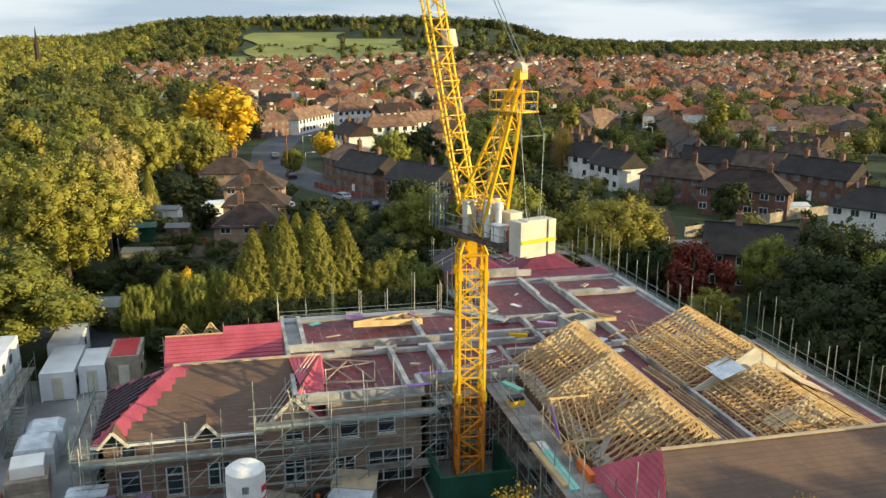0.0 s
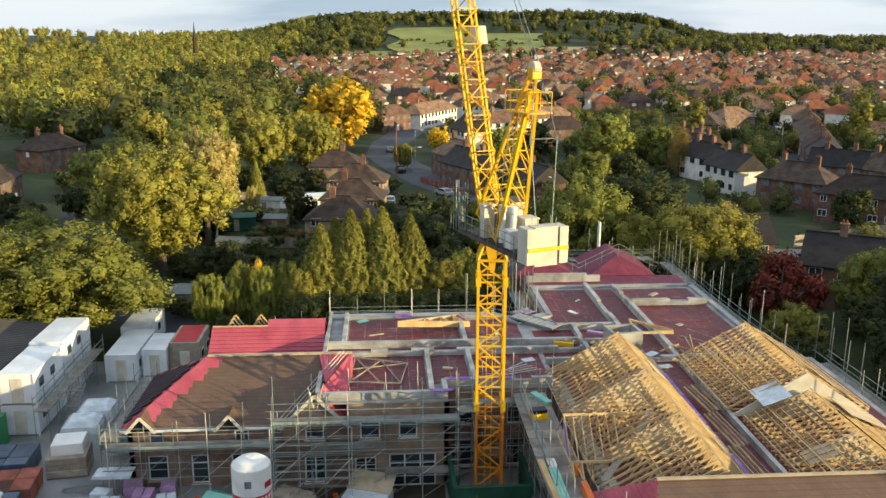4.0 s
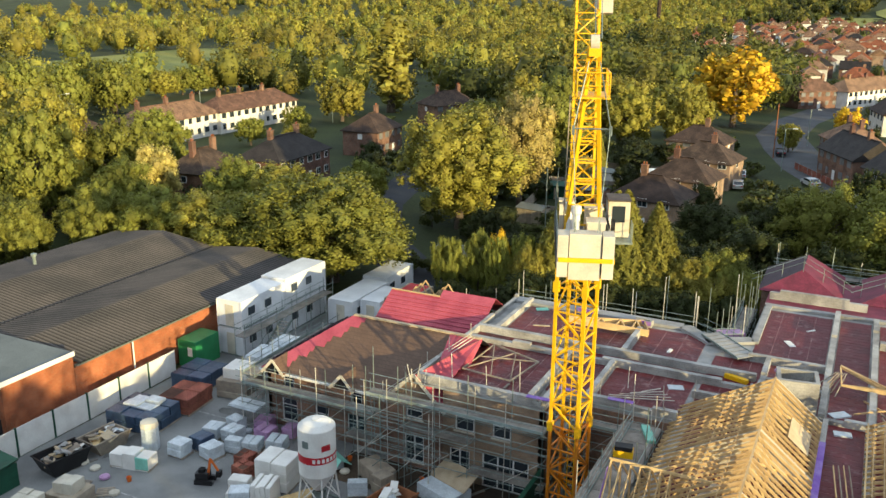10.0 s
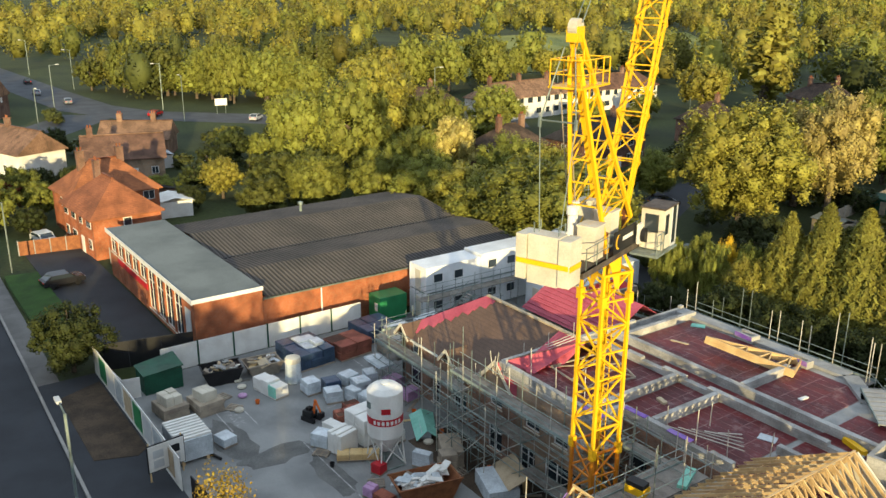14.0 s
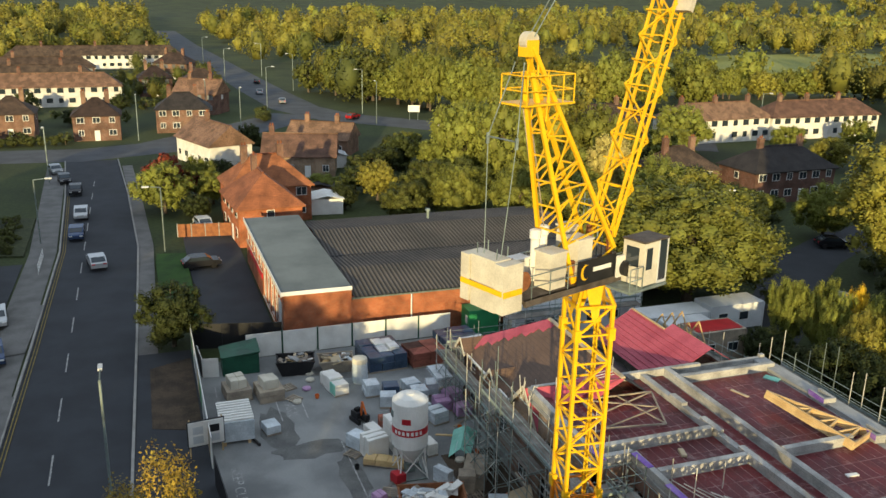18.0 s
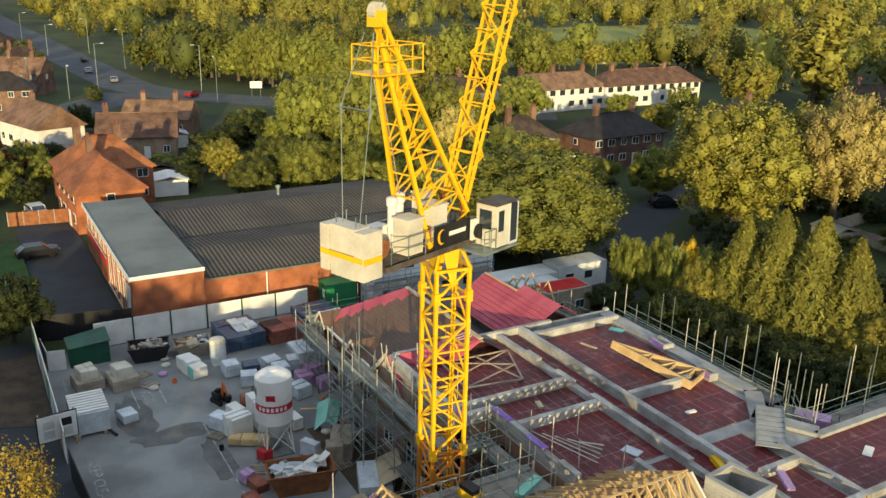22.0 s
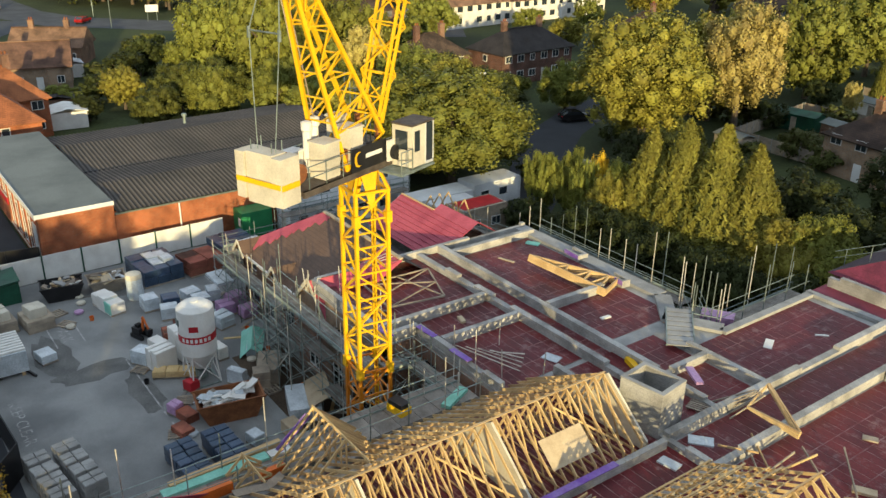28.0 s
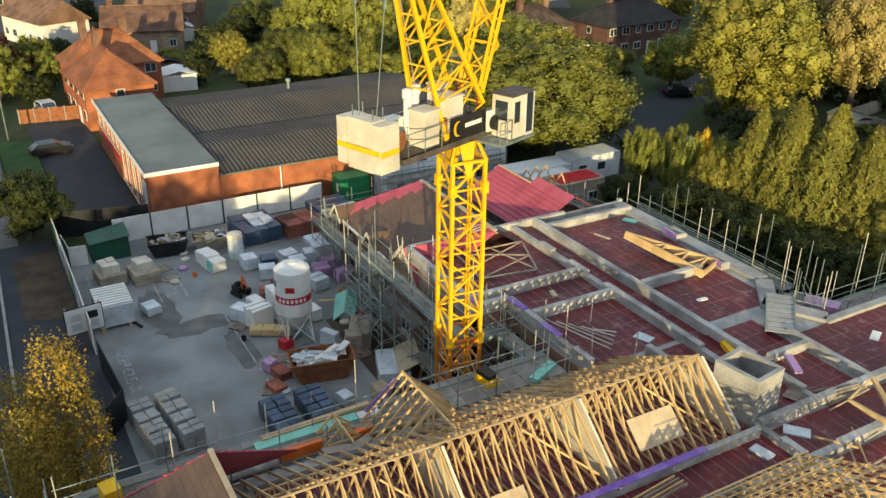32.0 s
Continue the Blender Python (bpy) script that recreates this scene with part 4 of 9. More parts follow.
# ---- roof trusses ----
def roof_truss(y, xl, zl, xr, zr, xm, zm, heel, label, group, jitter=True):
    """One timber truss across the wing at y: rafters, tie and webs."""
    ob = thing("roof_truss", (xm, y, zl), 0, label, "roof truss", group)
    w = 0.05
    dz = R.uniform(-0.04, 0.04) if jitter else 0
    zb = DECK + 0.08
    bar("rafter", (xl, y, zl), (xm, y, zm + dz), w, 0.14, "timber", ob)
    bar("rafter", (xm, y, zm + dz), (xr, y, zr), w, 0.14, "timber", ob)
    bar("tie", (xl, y, min(zl, zb)), (xr, y, zb), w, 0.12, "timber", ob)
    if zr > zb + 0.3:
        bar("post", (xr - 0.03, y, zb), (xr - 0.03, y, zr), w, 0.1, "timber", ob)
    a1, a2, a3 = xl + (xm - xl) * 0.35, xl + (xm - xl) * 0.72, xm + (xr - xm) * 0.5
    bar("web", (a1, y, zb), (xl + (xm - xl) * 0.5, y, zl + (zm - zl) * 0.5), w, 0.09, "timber", ob)
    bar("web", (xl + (xm - xl) * 0.5, y, zl + (zm - zl) * 0.5), (a2, y, zb), w, 0.09, "timber", ob)
    bar("web", (a2, y, zb), (xm, y, zm), w, 0.09, "timber", ob)
    bar("web", (xm, y, zm), (a3, y, zb), w, 0.09, "timber", ob)
    return ob


y = 60.4
while y > 39.0:
    roof_truss(y, 19.7, 6.55, 28.0, 7.35, 25.2, 9.65, 0, "pale timber roof truss standing in a row on the wing", "roof trusses of the crane-side wing")
    y -= 0.6
y = 62.0
while y > 52.0:
    roof_truss(y, 30.4, 7.0, 40.4, 6.8, 35.6, 9.7, 0, "pale timber roof truss standing in a row on the outer wing", "roof trusses of the outer wing")
    y -= 0.6
y = 51.2
while y > 39.0:
    roof_truss(y, 31.2, 6.9, 39.6, 6.8, 35.6, 8.7, 0, "lower pale timber roof truss on the outer wing", "lower roof trusses of the outer wing")
    y -= 0.6


def truss_batten(a, b, group, w=0.05, h=0.04):
    ob = thing("roof_batten", a, 0, "pale timber batten nailed across the trusses", "batten", group)
    bar("length", a, b, w, h, "timber", ob)


for k in range(9):                       # battens on the outer wing's slopes
    f = 0.08 + 0.1 * k
    truss_batten((30.4 + 5.2 * f, 62.2 - R.uniform(0, 0.5), 7.12 + 2.7 * f), (30.4 + 5.2 * f, 51.8 + R.uniform(0, 1.5), 7.12 + 2.7 * f), "battens on the outer wing")
    truss_batten((31.2 + 4.4 * f, 51.4, 7.02 + 1.8 * f), (31.2 + 4.4 * f, 39.0 + R.uniform(0, 4), 7.02 + 1.8 * f), "battens on the outer wing")
    if k % 2:
        truss_batten((40.4 - 4.8 * f, 62.2, 6.92 + 2.9 * f), (40.4 - 4.8 * f, 52.0, 6.92 + 2.9 * f), "battens on the outer wing")
for f, ya, yb in ((0.3, 60.6, 49.0), (0.55, 60.6, 40.0), (0.8, 55.0, 39.2)):
    truss_batten((19.7 + 5.5 * f, ya, 6.5 + 3.1 * f), (19.7 + 5.5 * f, yb, 6.5 + 3.1 * f), "binders in the crane-side wing", 0.04, 0.09)
for y0 in (59.5, 53.0, 46.5):            # slanting wind braces
    truss_batten((20.4, y0, 6.75), (24.9, y0 - 4.4, 9.35), "binders in the crane-side wing", 0.04, 0.09)
    truss_batten((27.6, y0, 7.45), (25.5, y0 - 2.6, 9.3), "binders in the crane-side wing", 0.04, 0.09)


# ---- tower crane ----
CX, CY = 14.8, 53.6
FW = Vector((-0.34, 0.94, 0)).normalized()
RT = Vector((FW.y, -FW.x, 0))
crane = thing("tower_crane", (CX, CY, 0), 0, "yellow luffing tower crane with white counterweights and cab", "tower crane")
mast_rot = Matrix.Translation((CX, CY, 0)) @ Matrix.Rotation(radians(-6), 4, "Z")


def lattice(corner, levels, thick, web, mat, owner, names=("chord", "strut", "brace")):
    """A four-chord lattice; corner(i, s) gives chord i at station s."""
    n = len(levels)
    for i in range(4):
        bar(names[0], corner(i, levels[0]), corner(i, levels[-1]), thick, thick, mat, owner)
    for k in range(n - 1):
        for i in range(4):
            j = (i + 1) % 4
            bar(names[1], corner(i, levels[k + 1]), corner(j, levels[k + 1]), web, web, mat, owner)
            a, b = (i, j) if (k + i) % 2 else (j, i)
            bar(names[2], corner(a, levels[k]), corner(b, levels[k + 1]), web, web, mat, owner)


def mast_corner(i, z):
    h = 0.86
    return mast_rot @ Vector(((-h, h, h, -h)[i], (-h, -h, h, h)[i], z))


lattice(mast_corner, [0.2 + 1.45 * k for k in range(6)], 0.17, 0.09, "orange", crane)
lattice(mast_corner, [7.45 + 1.42 * k for k in range(8)], 0.17, 0.09, "yellow", crane)
for z in (7.45, 16.0):
    for i in range(4):
        c = mast_corner(i, z)
        part("joint", Shape().box(c.x - 0.16, c.x + 0.16, c.y - 0.16, c.y + 0.16, z - 0.3, z + 0.3), "yellow", crane)
for k in range(28):
    a = mast_rot @ Vector((-0.25, 0.5, 1.0 + 0.55 * k))
    b = mast_rot @ Vector((0.15, 0.5, 1.0 + 0.55 * k))
    tube("rung", a, b, 0.02, "yellow", crane)
for sx in (-0.25, 0.15):
    tube("ladder_rail", mast_rot @ Vector((sx, 0.5, 0.6)), mast_rot @ Vector((sx, 0.5, 16.5)), 0.03, "yellow", crane)


def cp(f, r, z):
    return Vector((CX, CY, 0)) + FW * f + RT * r + Vector((0, 0, z))


def cbox(f0, f1, r0, r1, z0, z1):
    m = Matrix(((FW.x, RT.x, 0, CX), (FW.y, RT.y, 0, CY), (0, 0, 1, 0), (0, 0, 0, 1)))
    s = Shape().box(f0, f1, r0, r1, z0, z1, m)
    s.f = [tuple(reversed(q)) for q in s.f]
    return s


head = Shape()
k0 = [mast_rot @ Vector((sx * 0.92, sy * 0.92, 17.4)) for sx, sy in ((-1, -1), (1, -1), (1, 1), (-1, 1))]
k1 = [mast_rot @ Vector((sx * 0.5, sy * 0.5, 18.5)) for sx, sy in ((-1, -1), (1, -1), (1, 1), (-1, 1))]
for i in range(4):
    j = (i + 1) % 4
    mid0 = (k0[i] + k0[j]) / 2 + Vector((0, 0, 0.0))
    part("gusset", Shape().poly(k1[i] + Vector((0, 0, 0.1)), k1[j] + Vector((0, 0, 0.1)), mid0.lerp(k0[j], 0.12) - Vector((0, 0, 0.8)), mid0.lerp(k0[i], 0.12) - Vector((0, 0, 0.8))), "yellow", crane, "solid yellow gusset plate")
    bar("chord", k0[i], k1[i], 0.14, 0.14, "yellow", crane)
    bar("strut", k0[i], k0[j], 0.14, 0.14, "yellow", crane)
part("slewing_ring", Shape().rings([(1.0, 18.45), (1.05, 18.5), (1.05, 18.75), (1.0, 18.8)], 20, CX, CY), "rust", crane, "rust-brown slewing ring")
deckp = part("machinery_deck", cbox(-5.6, 1.6, -1.35, 1.35, 18.8, 18.98), "deck_steel", crane, "dark steel machinery platform")
for r in (-1.3, 1.3):
    part("deck_beam", cbox(-5.6, 2.2, r - 0.08, r + 0.08, 18.7, 18.98), "deck_steel", crane, "dark steel deck beam")
    for f in [-5.2 + 1.1 * k for k in range(7)]:
        tube("rail_post", cp(f, r, 18.98), cp(f, r, 20.0), 0.025, "steel", crane)
    for z in (19.5, 20.0):
        tube("rail", cp(-5.3, r, z), cp(1.5, r, z), 0.025, "steel", crane)
bn = part("banner", cbox(-2.5, 0.0, 1.36, 1.39, 19.0, 20.1), "black", crane, "black advertising banner on the rail")
crescent = Shape()
for k in range(12):                      # a crescent, thick at its back
    for f, w0, w1 in ((0, 0.30, 0.30 - 0.16 * math.sin(math.pi * (k + 0.5) / 12)),):
        a0, a1 = radians(60 + 20 * k), radians(60 + 20 * (k + 1))
        crescent.poly(*[cp(-2.0 + r * math.cos(a), 1.396, 19.55 + r * math.sin(a) * 1.2) for r, a in ((w1, a0), (w0, a0), (w0, a1), (w1, a1))])
part("emblem", crescent, "yellow", bn, "yellow crescent emblem")
part("lettering", cbox(-1.5, -0.3, 1.392, 1.397, 19.5, 19.7), "white", bn, "white lettering bar")
for f0, f1, r0, r1, z0, z1, mt, nm in ((-3.9, -2.9, 0.15, 1.05, 19.0, 20.55, "offwhite", "winch_housing"), (-2.1, -1.2, 0.1, 1.0, 19.25, 20.85, "offwhite", "motor_housing"), (-4.4, -3.6, -1.1, -0.5, 19.0, 20.0, "white", "control_box"), (-1.2, -0.6, -1.2, -0.5, 19.0, 21.0, "offwhite", "control_box")):
    hb = part(nm, cbox(f0, f1, r0, r1, z0, z1), mt, crane, "cream steel housing")
    part("lid", cbox(f0 - 0.05, f1 + 0.05, r0 - 0.05, r1 + 0.05, z1 + 0.003, z1 + 0.09), mt, hb)
for f, r in ((-2.6, -0.7), (-3.4, -0.4)):
    c = cp(f, r, 0)
    part("exhaust_pipe", Shape().rings([(0.2, 19), (0.2, 20.9), (0.26, 20.95), (0.26, 21.3), (0.15, 21.35)], 12, c.x, c.y), "white", crane, "white cylindrical stack")
drum_m = Matrix(((FW.x, 0, RT.x, CX), (FW.y, 0, RT.y, CY), (0, -1, 0, 19.5), (0, 0, 0, 1)))
part("winch_drum", Shape().rings([(0.45, -0.7), (0.45, -0.62), (0.3, -0.6), (0.3, 0.5), (0.45, 0.52), (0.45, 0.6)], 16), "rust", crane, "copper-coloured rope drum", drum_m @ Matrix.Translation((-5.0, 0, 0)))
for f0, f1, r0, r1, z0, z1 in ((-6.85, -5.75, -1.35, -0.85, 18.65, 20.7), (-6.75, -5.9, -0.8, 0.7, 18.5, 20.75), (-6.85, -5.75, 0.75, 1.3, 18.6, 20.7)):
    part("counterweight", cbox(f0, f1, r0, r1, z0, z1), "offwhite", crane, "cream concrete counterweight block")
part("weight_strap", cbox(-6.9, -6.86, -1.3, 1.25, 19.4, 19.62), "yellow", crane, "yellow steel strap")
part("weight_strap", cbox(-6.85, -5.8, 1.305, 1.34, 19.35, 19.6), "yellow", crane, "yellow steel strap")
for f, r in ((-6.0, -0.6), (-6.0, 0.6), (-6.6, -0.6), (-6.6, 0.6)):
    tube("rail_post", cp(f, r, 20.8), cp(f, r, 21.25), 0.025, "steel", crane)
# cab
cab = part("cab", cbox(0.35, 1.4, 1.5, 2.65, 18.75, 20.75), "offwhite", crane, "cream operator's cab with dark glazing")
gl = part("cab_glazing", cbox(1.404, 2.05, 1.5, 2.65, 18.85, 20.7), "glass", cab, "dark all-round front glazing")
for f, r in ((1.43, 1.5), (2.05, 1.5), (1.43, 2.65), (2.05, 2.65)):
    part("frame", cbox(f - 0.03, f + 0.03, r - 0.03, r + 0.03, 18.75, 20.75), "grey_frame", cab)
part("frame", cbox(1.404, 2.08, 1.47, 2.68, 18.72, 18.845), "grey_frame", cab)
part("cab_door", cbox(0.45, 1.0, 2.655, 2.675, 18.85, 20.6), "offwhite", cab)
part("door_glass", cbox(0.52, 0.93, 2.677, 2.69, 19.5, 20.5), "glass", cab)
part("door_glass", cbox(0.325, 0.345, 1.7, 2.4, 19.6, 20.5), "glass", cab)
part("cab_roof", cbox(0.3, 2.1, 1.45, 2.7, 20.753, 20.83), "deck_steel", cab, "dark flat cab roof")
for k in range(4):
    for r in (-1.9, -1.3):
        tube("cage_post", cp(1.0 + 0.4 * k, r, 19.0), cp(1.0 + 0.4 * k, r, 22.4 - 0.35 * k), 0.025, "steel", crane)
for z in (20.0, 21.0, 21.8):
    tube("cage_hoop", cp(1.0, -1.9, z), cp(2.2, -1.9, z - 0.2), 0.025, "steel", crane)
    tube("cage_hoop", cp(1.0, -1.3, z), cp(2.2, -1.3, z - 0.2), 0.025, "steel", crane)
for k in range(7):
    a0, a1 = 0.9 * k, 0.9 * (k + 1)
    tube("coiled_hose", cp(-5.0 + 0.4 * math.cos(a0), -0.6, 19.9 + 0.4 * math.sin(a0)), cp(-5.0 + 0.4 * math.cos(a1), -0.4, 19.9 + 0.4 * math.sin(a1)), 0.05, "rust", crane, "copper-coloured coiled hose")
part("cab_walkway", cbox(-0.6, 2.0, 1.4, 2.8, 18.6, 18.7), "steel", crane, "grating walkway beside the cab")
for f in (-0.6, -0.1, 0.28):
    tube("rail_post", cp(f, 2.75, 18.7), cp(f, 2.75, 19.75), 0.025, "steel", crane)
for z in (19.2, 19.75):
    tube("rail", cp(-0.6, 2.75, z), cp(0.28, 2.75, z), 0.025, "steel", crane)
reel = part("cable_reel", Shape().rings([(0.36, -0.12), (0.36, 0.12), (0.14, 0.13)], 16), "black", crane, "round cable reel", drum_m @ Matrix.Translation((0.35, 0.1, 1.75)))
part("reel_box", cbox(-0.1, 0.8, 1.5, 1.62, 19.0, 20.0), "white", crane)
# A-frame
AF = cp(-4.75, 0, 29.2)
tops = {}
for r in (-0.75, 0.75):
    front, rear = cp(0.35, r * 1.25, 20.2), cp(-2.3, r * 1.25, 19.0)
    top = AF + RT * r * 0.3
    bar("a_frame_leg", front, top, 0.17, 0.17, "yellow", crane)
    bar("a_frame_leg", rear, top - Vector((0, 0, 1.0)), 0.17, 0.17, "yellow", crane)
    tops[r] = (front, rear, top)
    for k in range(8):
        a, b = front.lerp(top, k / 8.5), rear.lerp(top, (k + 0.5 * (k % 2)) / 8.5)
        bar("brace", a, b, 0.07, 0.07, "yellow", crane)
        bar("brace", b, front.lerp(top, (k + 1) / 8.5), 0.06, 0.06, "yellow", crane)
for k in range(9):
    a = tops[-0.75][0].lerp(tops[-0.75][2], k / 9)
    b = tops[0.75][0].lerp(tops[0.75][2], k / 9)
    c = tops[0.75][0].lerp(tops[0.75][2], (k + 1) / 9)
    bar("strut", a, b, 0.07, 0.07, "yellow", crane)
    bar("brace", a, c, 0.06, 0.06, "yellow", crane)
    a = tops[-0.75][1].lerp(tops[-0.75][2], k / 9)
    b = tops[0.75][1].lerp(tops[0.75][2], k / 9)
    bar("strut", a, b, 0.07, 0.07, "yellow", crane)
for r in (-0.6, 0.6):
    bar("post", cp(0.5, r, 18.9), cp(0.35, r, 20.9), 0.2, 0.2, "rust", crane, "rust-brown pivot bracket")
    bar("post", cp(-2.3, r * 1.4, 18.9), cp(-2.3, r * 1.4, 20.0), 0.2, 0.2, "rust", crane, "rust-brown pivot bracket")
part("sheave_head", cbox(-5.05, -4.45, -0.28, 0.28, 28.8, 29.45), "yellow", crane, "yellow sheave head")
part("sheave", Shape().rings([(0.38, -0.2), (0.38, 0.2)], 16), "offwhite", crane, "pale rope sheave", Matrix(((FW.x, 0, RT.x, CX), (FW.y, 0, RT.y, CY), (0, -1, 0, 29.4), (0, 0, 0, 1))) @ Matrix.Translation((-4.75, 0, 0)))
part("top_platform", cbox(-5.5, -2.7, -0.8, 0.8, 26.9, 26.98), "yellow", crane, "yellow access platform")
for f, r in ((-5.45, -0.75), (-5.45, 0.75), (-4.2, 0.75), (-4.2, -0.75), (-2.75, -0.75), (-2.75, 0.75), (-3.4, -0.75), (-3.4, 0.75)):
    tube("rail_post", cp(f, r, 26.98), cp(f, r, 28.1), 0.03, "yellow", crane)
for z in (27.5, 28.1):
    tube("rail", cp(-5.45, -0.75, z), cp(-2.75, -0.75, z), 0.03, "yellow", crane)
    tube("rail", cp(-5.45, 0.75, z), cp(-2.75, 0.75, z), 0.03, "yellow", crane)
    tube("rail", cp(-5.45, -0.75, z), cp(-5.45, 0.75, z), 0.03, "yellow", crane)
    tube("rail", cp(-2.75, -0.75, z), cp(-2.75, 0.75, z), 0.03, "yellow", crane)
for r in (-0.85, 0.85):
    tube("pendant", cp(-5.2, r * 0.3, 28.6), cp(-6.0, r, 25.6), 0.03, "steel", crane, "grey pendant rod")
    tube("pendant", cp(-6.0, r, 25.6), cp(-6.3, r * 0.6, 20.75), 0.022, "steel", crane, "grey pendant rope")
    bar("shackle", cp(-6.0, r, 25.75), cp(-6.02, r, 25.3), 0.11, 0.11, "steel", crane)
tube("spreader", cp(-6.0, -0.9, 25.6), cp(-6.0, 0.9, 25.6), 0.04, "steel", crane, "grey spreader bar")
# ladder behind the A-frame
for r in (-1.0, -0.6):
    tube("ladder_rail", cp(-2.2, r, 19.2), cp(-4.0, r, 26.9), 0.03, "timber_grey", crane)
for k in range(18):
    f = (k + 0.5) / 18
    tube("rung", cp(-2.2 - 1.8 * f, -1.0, 19.2 + 7.7 * f), cp(-2.2 - 1.8 * f, -0.6, 19.2 + 7.7 * f), 0.02, "timber_grey", crane)
# jib
JA = radians(71.5)
J0 = cp(0.55, 0, 20.6)
JD = FW * math.cos(JA) + Vector((0, 0, math.sin(JA)))
JN = -FW * math.sin(JA) + Vector((0, 0, math.cos(JA)))


def jib_corner(i, s):
    g = min(1.0, 0.25 + s / 3.5)
    wr, wn_ = 0.62 * (1.0 if s < 3 else 1.0), 0.62 * g
    return J0 + JD * s + RT * ((-wr, wr, wr, -wr)[i]) + JN * ((-wn_, -wn_, wn_, wn_)[i])


lattice(jib_corner, [1.15 * k for k in range(28)], 0.12, 0.06, "yellow", crane)
part("jib_box", Shape().box(-0.5, 0.5, -0.15, 0.15, 0, 1.2), "offwhite", crane, "pale box fixed to the jib", along(J0 + JD * 10.5 + RT * 0.85, J0 + JD * 12 + RT * 0.85))
tube("rope", AF + Vector((0, 0, 0.4)), J0 + JD * 31, 0.025, "steel", crane, "luffing rope")
tube("rope", AF + RT * 0.3 + Vector((0, 0, 0.4)), J0 + JD * 31 + RT * 0.3, 0.025, "steel", crane, "luffing rope")
for k in range(5):
    tube("rail_post", cp(1.2 + 0.35 * k, -1.35, 18.98), cp(1.2 + 0.35 * k, -1.35, 21.5 - 0.1 * k), 0.03, "steel", crane)

solid("crane_base", Shape().box(12.2, 17.6, 51.2, 51.5, 0, 2.5).box(12.2, 12.5, 51.5, 56.0, 0, 2.5).box(17.3, 17.6, 51.5, 56.0, 0, 2.5), "green_dark", "dark green hoarding round the crane base", "hoarding", kind="object")

# ---- mortar silo ----
silo = thing("mortar_silo", (-0.42, 49.64, 0), 0, "white mortar silo with a red band on a steel frame", "silo", world=False)
body = part("body", Shape().rings([(0.25, 1.0), (0.35, 1.05), (1.17, 2.35), (1.2, 2.4), (1.2, 5.5), (1.18, 5.56), (0.85, 5.82), (0.3, 5.95), (0.28, 6.0)], 28), "white", silo, "white painted steel body", smooth=False)
part("band", Shape().rings([(1.206, 3.35), (1.206, 3.85)], 28), "red", body, "red band")
for k in range(7):
    a = radians(-66 + 14 * k)
    part("lettering", Shape().box(-0.09, 0.09, -0.004, 0.004, -0.13, 0.13), "white", body, "", pose(1.212 * math.cos(a), 1.212 * math.sin(a), 3.6, 0, 0, math.degrees(a) + 90))
part("emblem", Shape().box(-0.3, 0.3, -0.004, 0.004, -0.2, 0.2), "red", body, "red square emblem", pose(1.213 * math.cos(-0.5), 1.213 * math.sin(-0.5), 4.45, 0, 0, 61))
part("hatch", Shape().box(-0.2, 0.2, -0.04, 0.04, -0.22, 0.22), "steel", body, "grey hatch", pose(1.21 * math.cos(-1.6), 1.21 * math.sin(-1.6), 4.7, 0, 0, 0))
for k in range(4):
    a = radians(45 + 90 * k)
    b = radians(135 + 90 * k)
    tube("leg", (1.35 * math.cos(a), 1.35 * math.sin(a), 0.02), (1.0 * math.cos(a), 1.0 * math.sin(a), 2.9), 0.06, "white", silo)
    tube("brace", (1.33 * math.cos(a), 1.33 * math.sin(a), 0.2), (1.08 * math.cos(b), 1.08 * math.sin(b), 2.1), 0.04, "white", silo)
    tube("brace", (1.33 * math.cos(b), 1.33 * math.sin(b), 0.2), (1.08 * math.cos(a), 1.08 * math.sin(a), 2.1), 0.04, "white", silo)
    bar("foot_beam", (1.35 * math.cos(a), 1.35 * math.sin(a), 0.06), (1.35 * math.cos(b), 1.35 * math.sin(b), 0.06), 0.12, 0.1, "steel", silo)
part("mixer", Shape().box(-0.35, 0.35, -0.3, 0.3, 0.3, 0.95), "steel", silo, "grey mixer under the cone")
part("ladder", Shape().box(-0.2, -0.16, 1.12, 1.16, 0.3, 5.6).box(0.16, 0.2, 1.12, 1.16, 0.3, 5.6), "steel", silo)


# ---- workshop shed beside the site ----
wall("workshop_wall_east", (-24.0, 51.42), (-24.0, 80.5), 0, 4.18, [], "brick_shed", label="orange-red brick workshop wall in sunlight")
wall("workshop_wall_east.001", (-24.0, 45.53), (-24.0, 51.4), 0, 5.0, [], "brick_shed", label="orange-red brick end of the workshop's front block")
wall("workshop_wall_inner", (-24.4, 51.4), (-50.2, 51.4), 0, 5.0, [], "brick_shed", label="brick upstand between flat and corrugated roof")
wall("workshop_wall_front", (-50.3, 45.2), (-24.0, 45.2), 0, 5.0, [(0.6 + 2.55 * k, 2.7 + 2.55 * k, 0.5 if k > 4 else 2.9, 4.7) for k in range(9)], "brick_shed", label="workshop front with tall white-framed windows")
wall("workshop_wall_west", (-50.3, 80.5), (-50.3, 51.5), 0, 4.2, [], "brick_shed", label="workshop side wall")
wall("workshop_wall_west.001", (-50.3, 51.4), (-50.3, 45.53), 0, 5.0, [], "brick_shed", label="end wall of the workshop's front block")
wall("workshop_wall_north", (-24.4, 80.5), (-49.9, 80.5), 0, 4.2, [], "brick_shed", label="workshop rear wall")
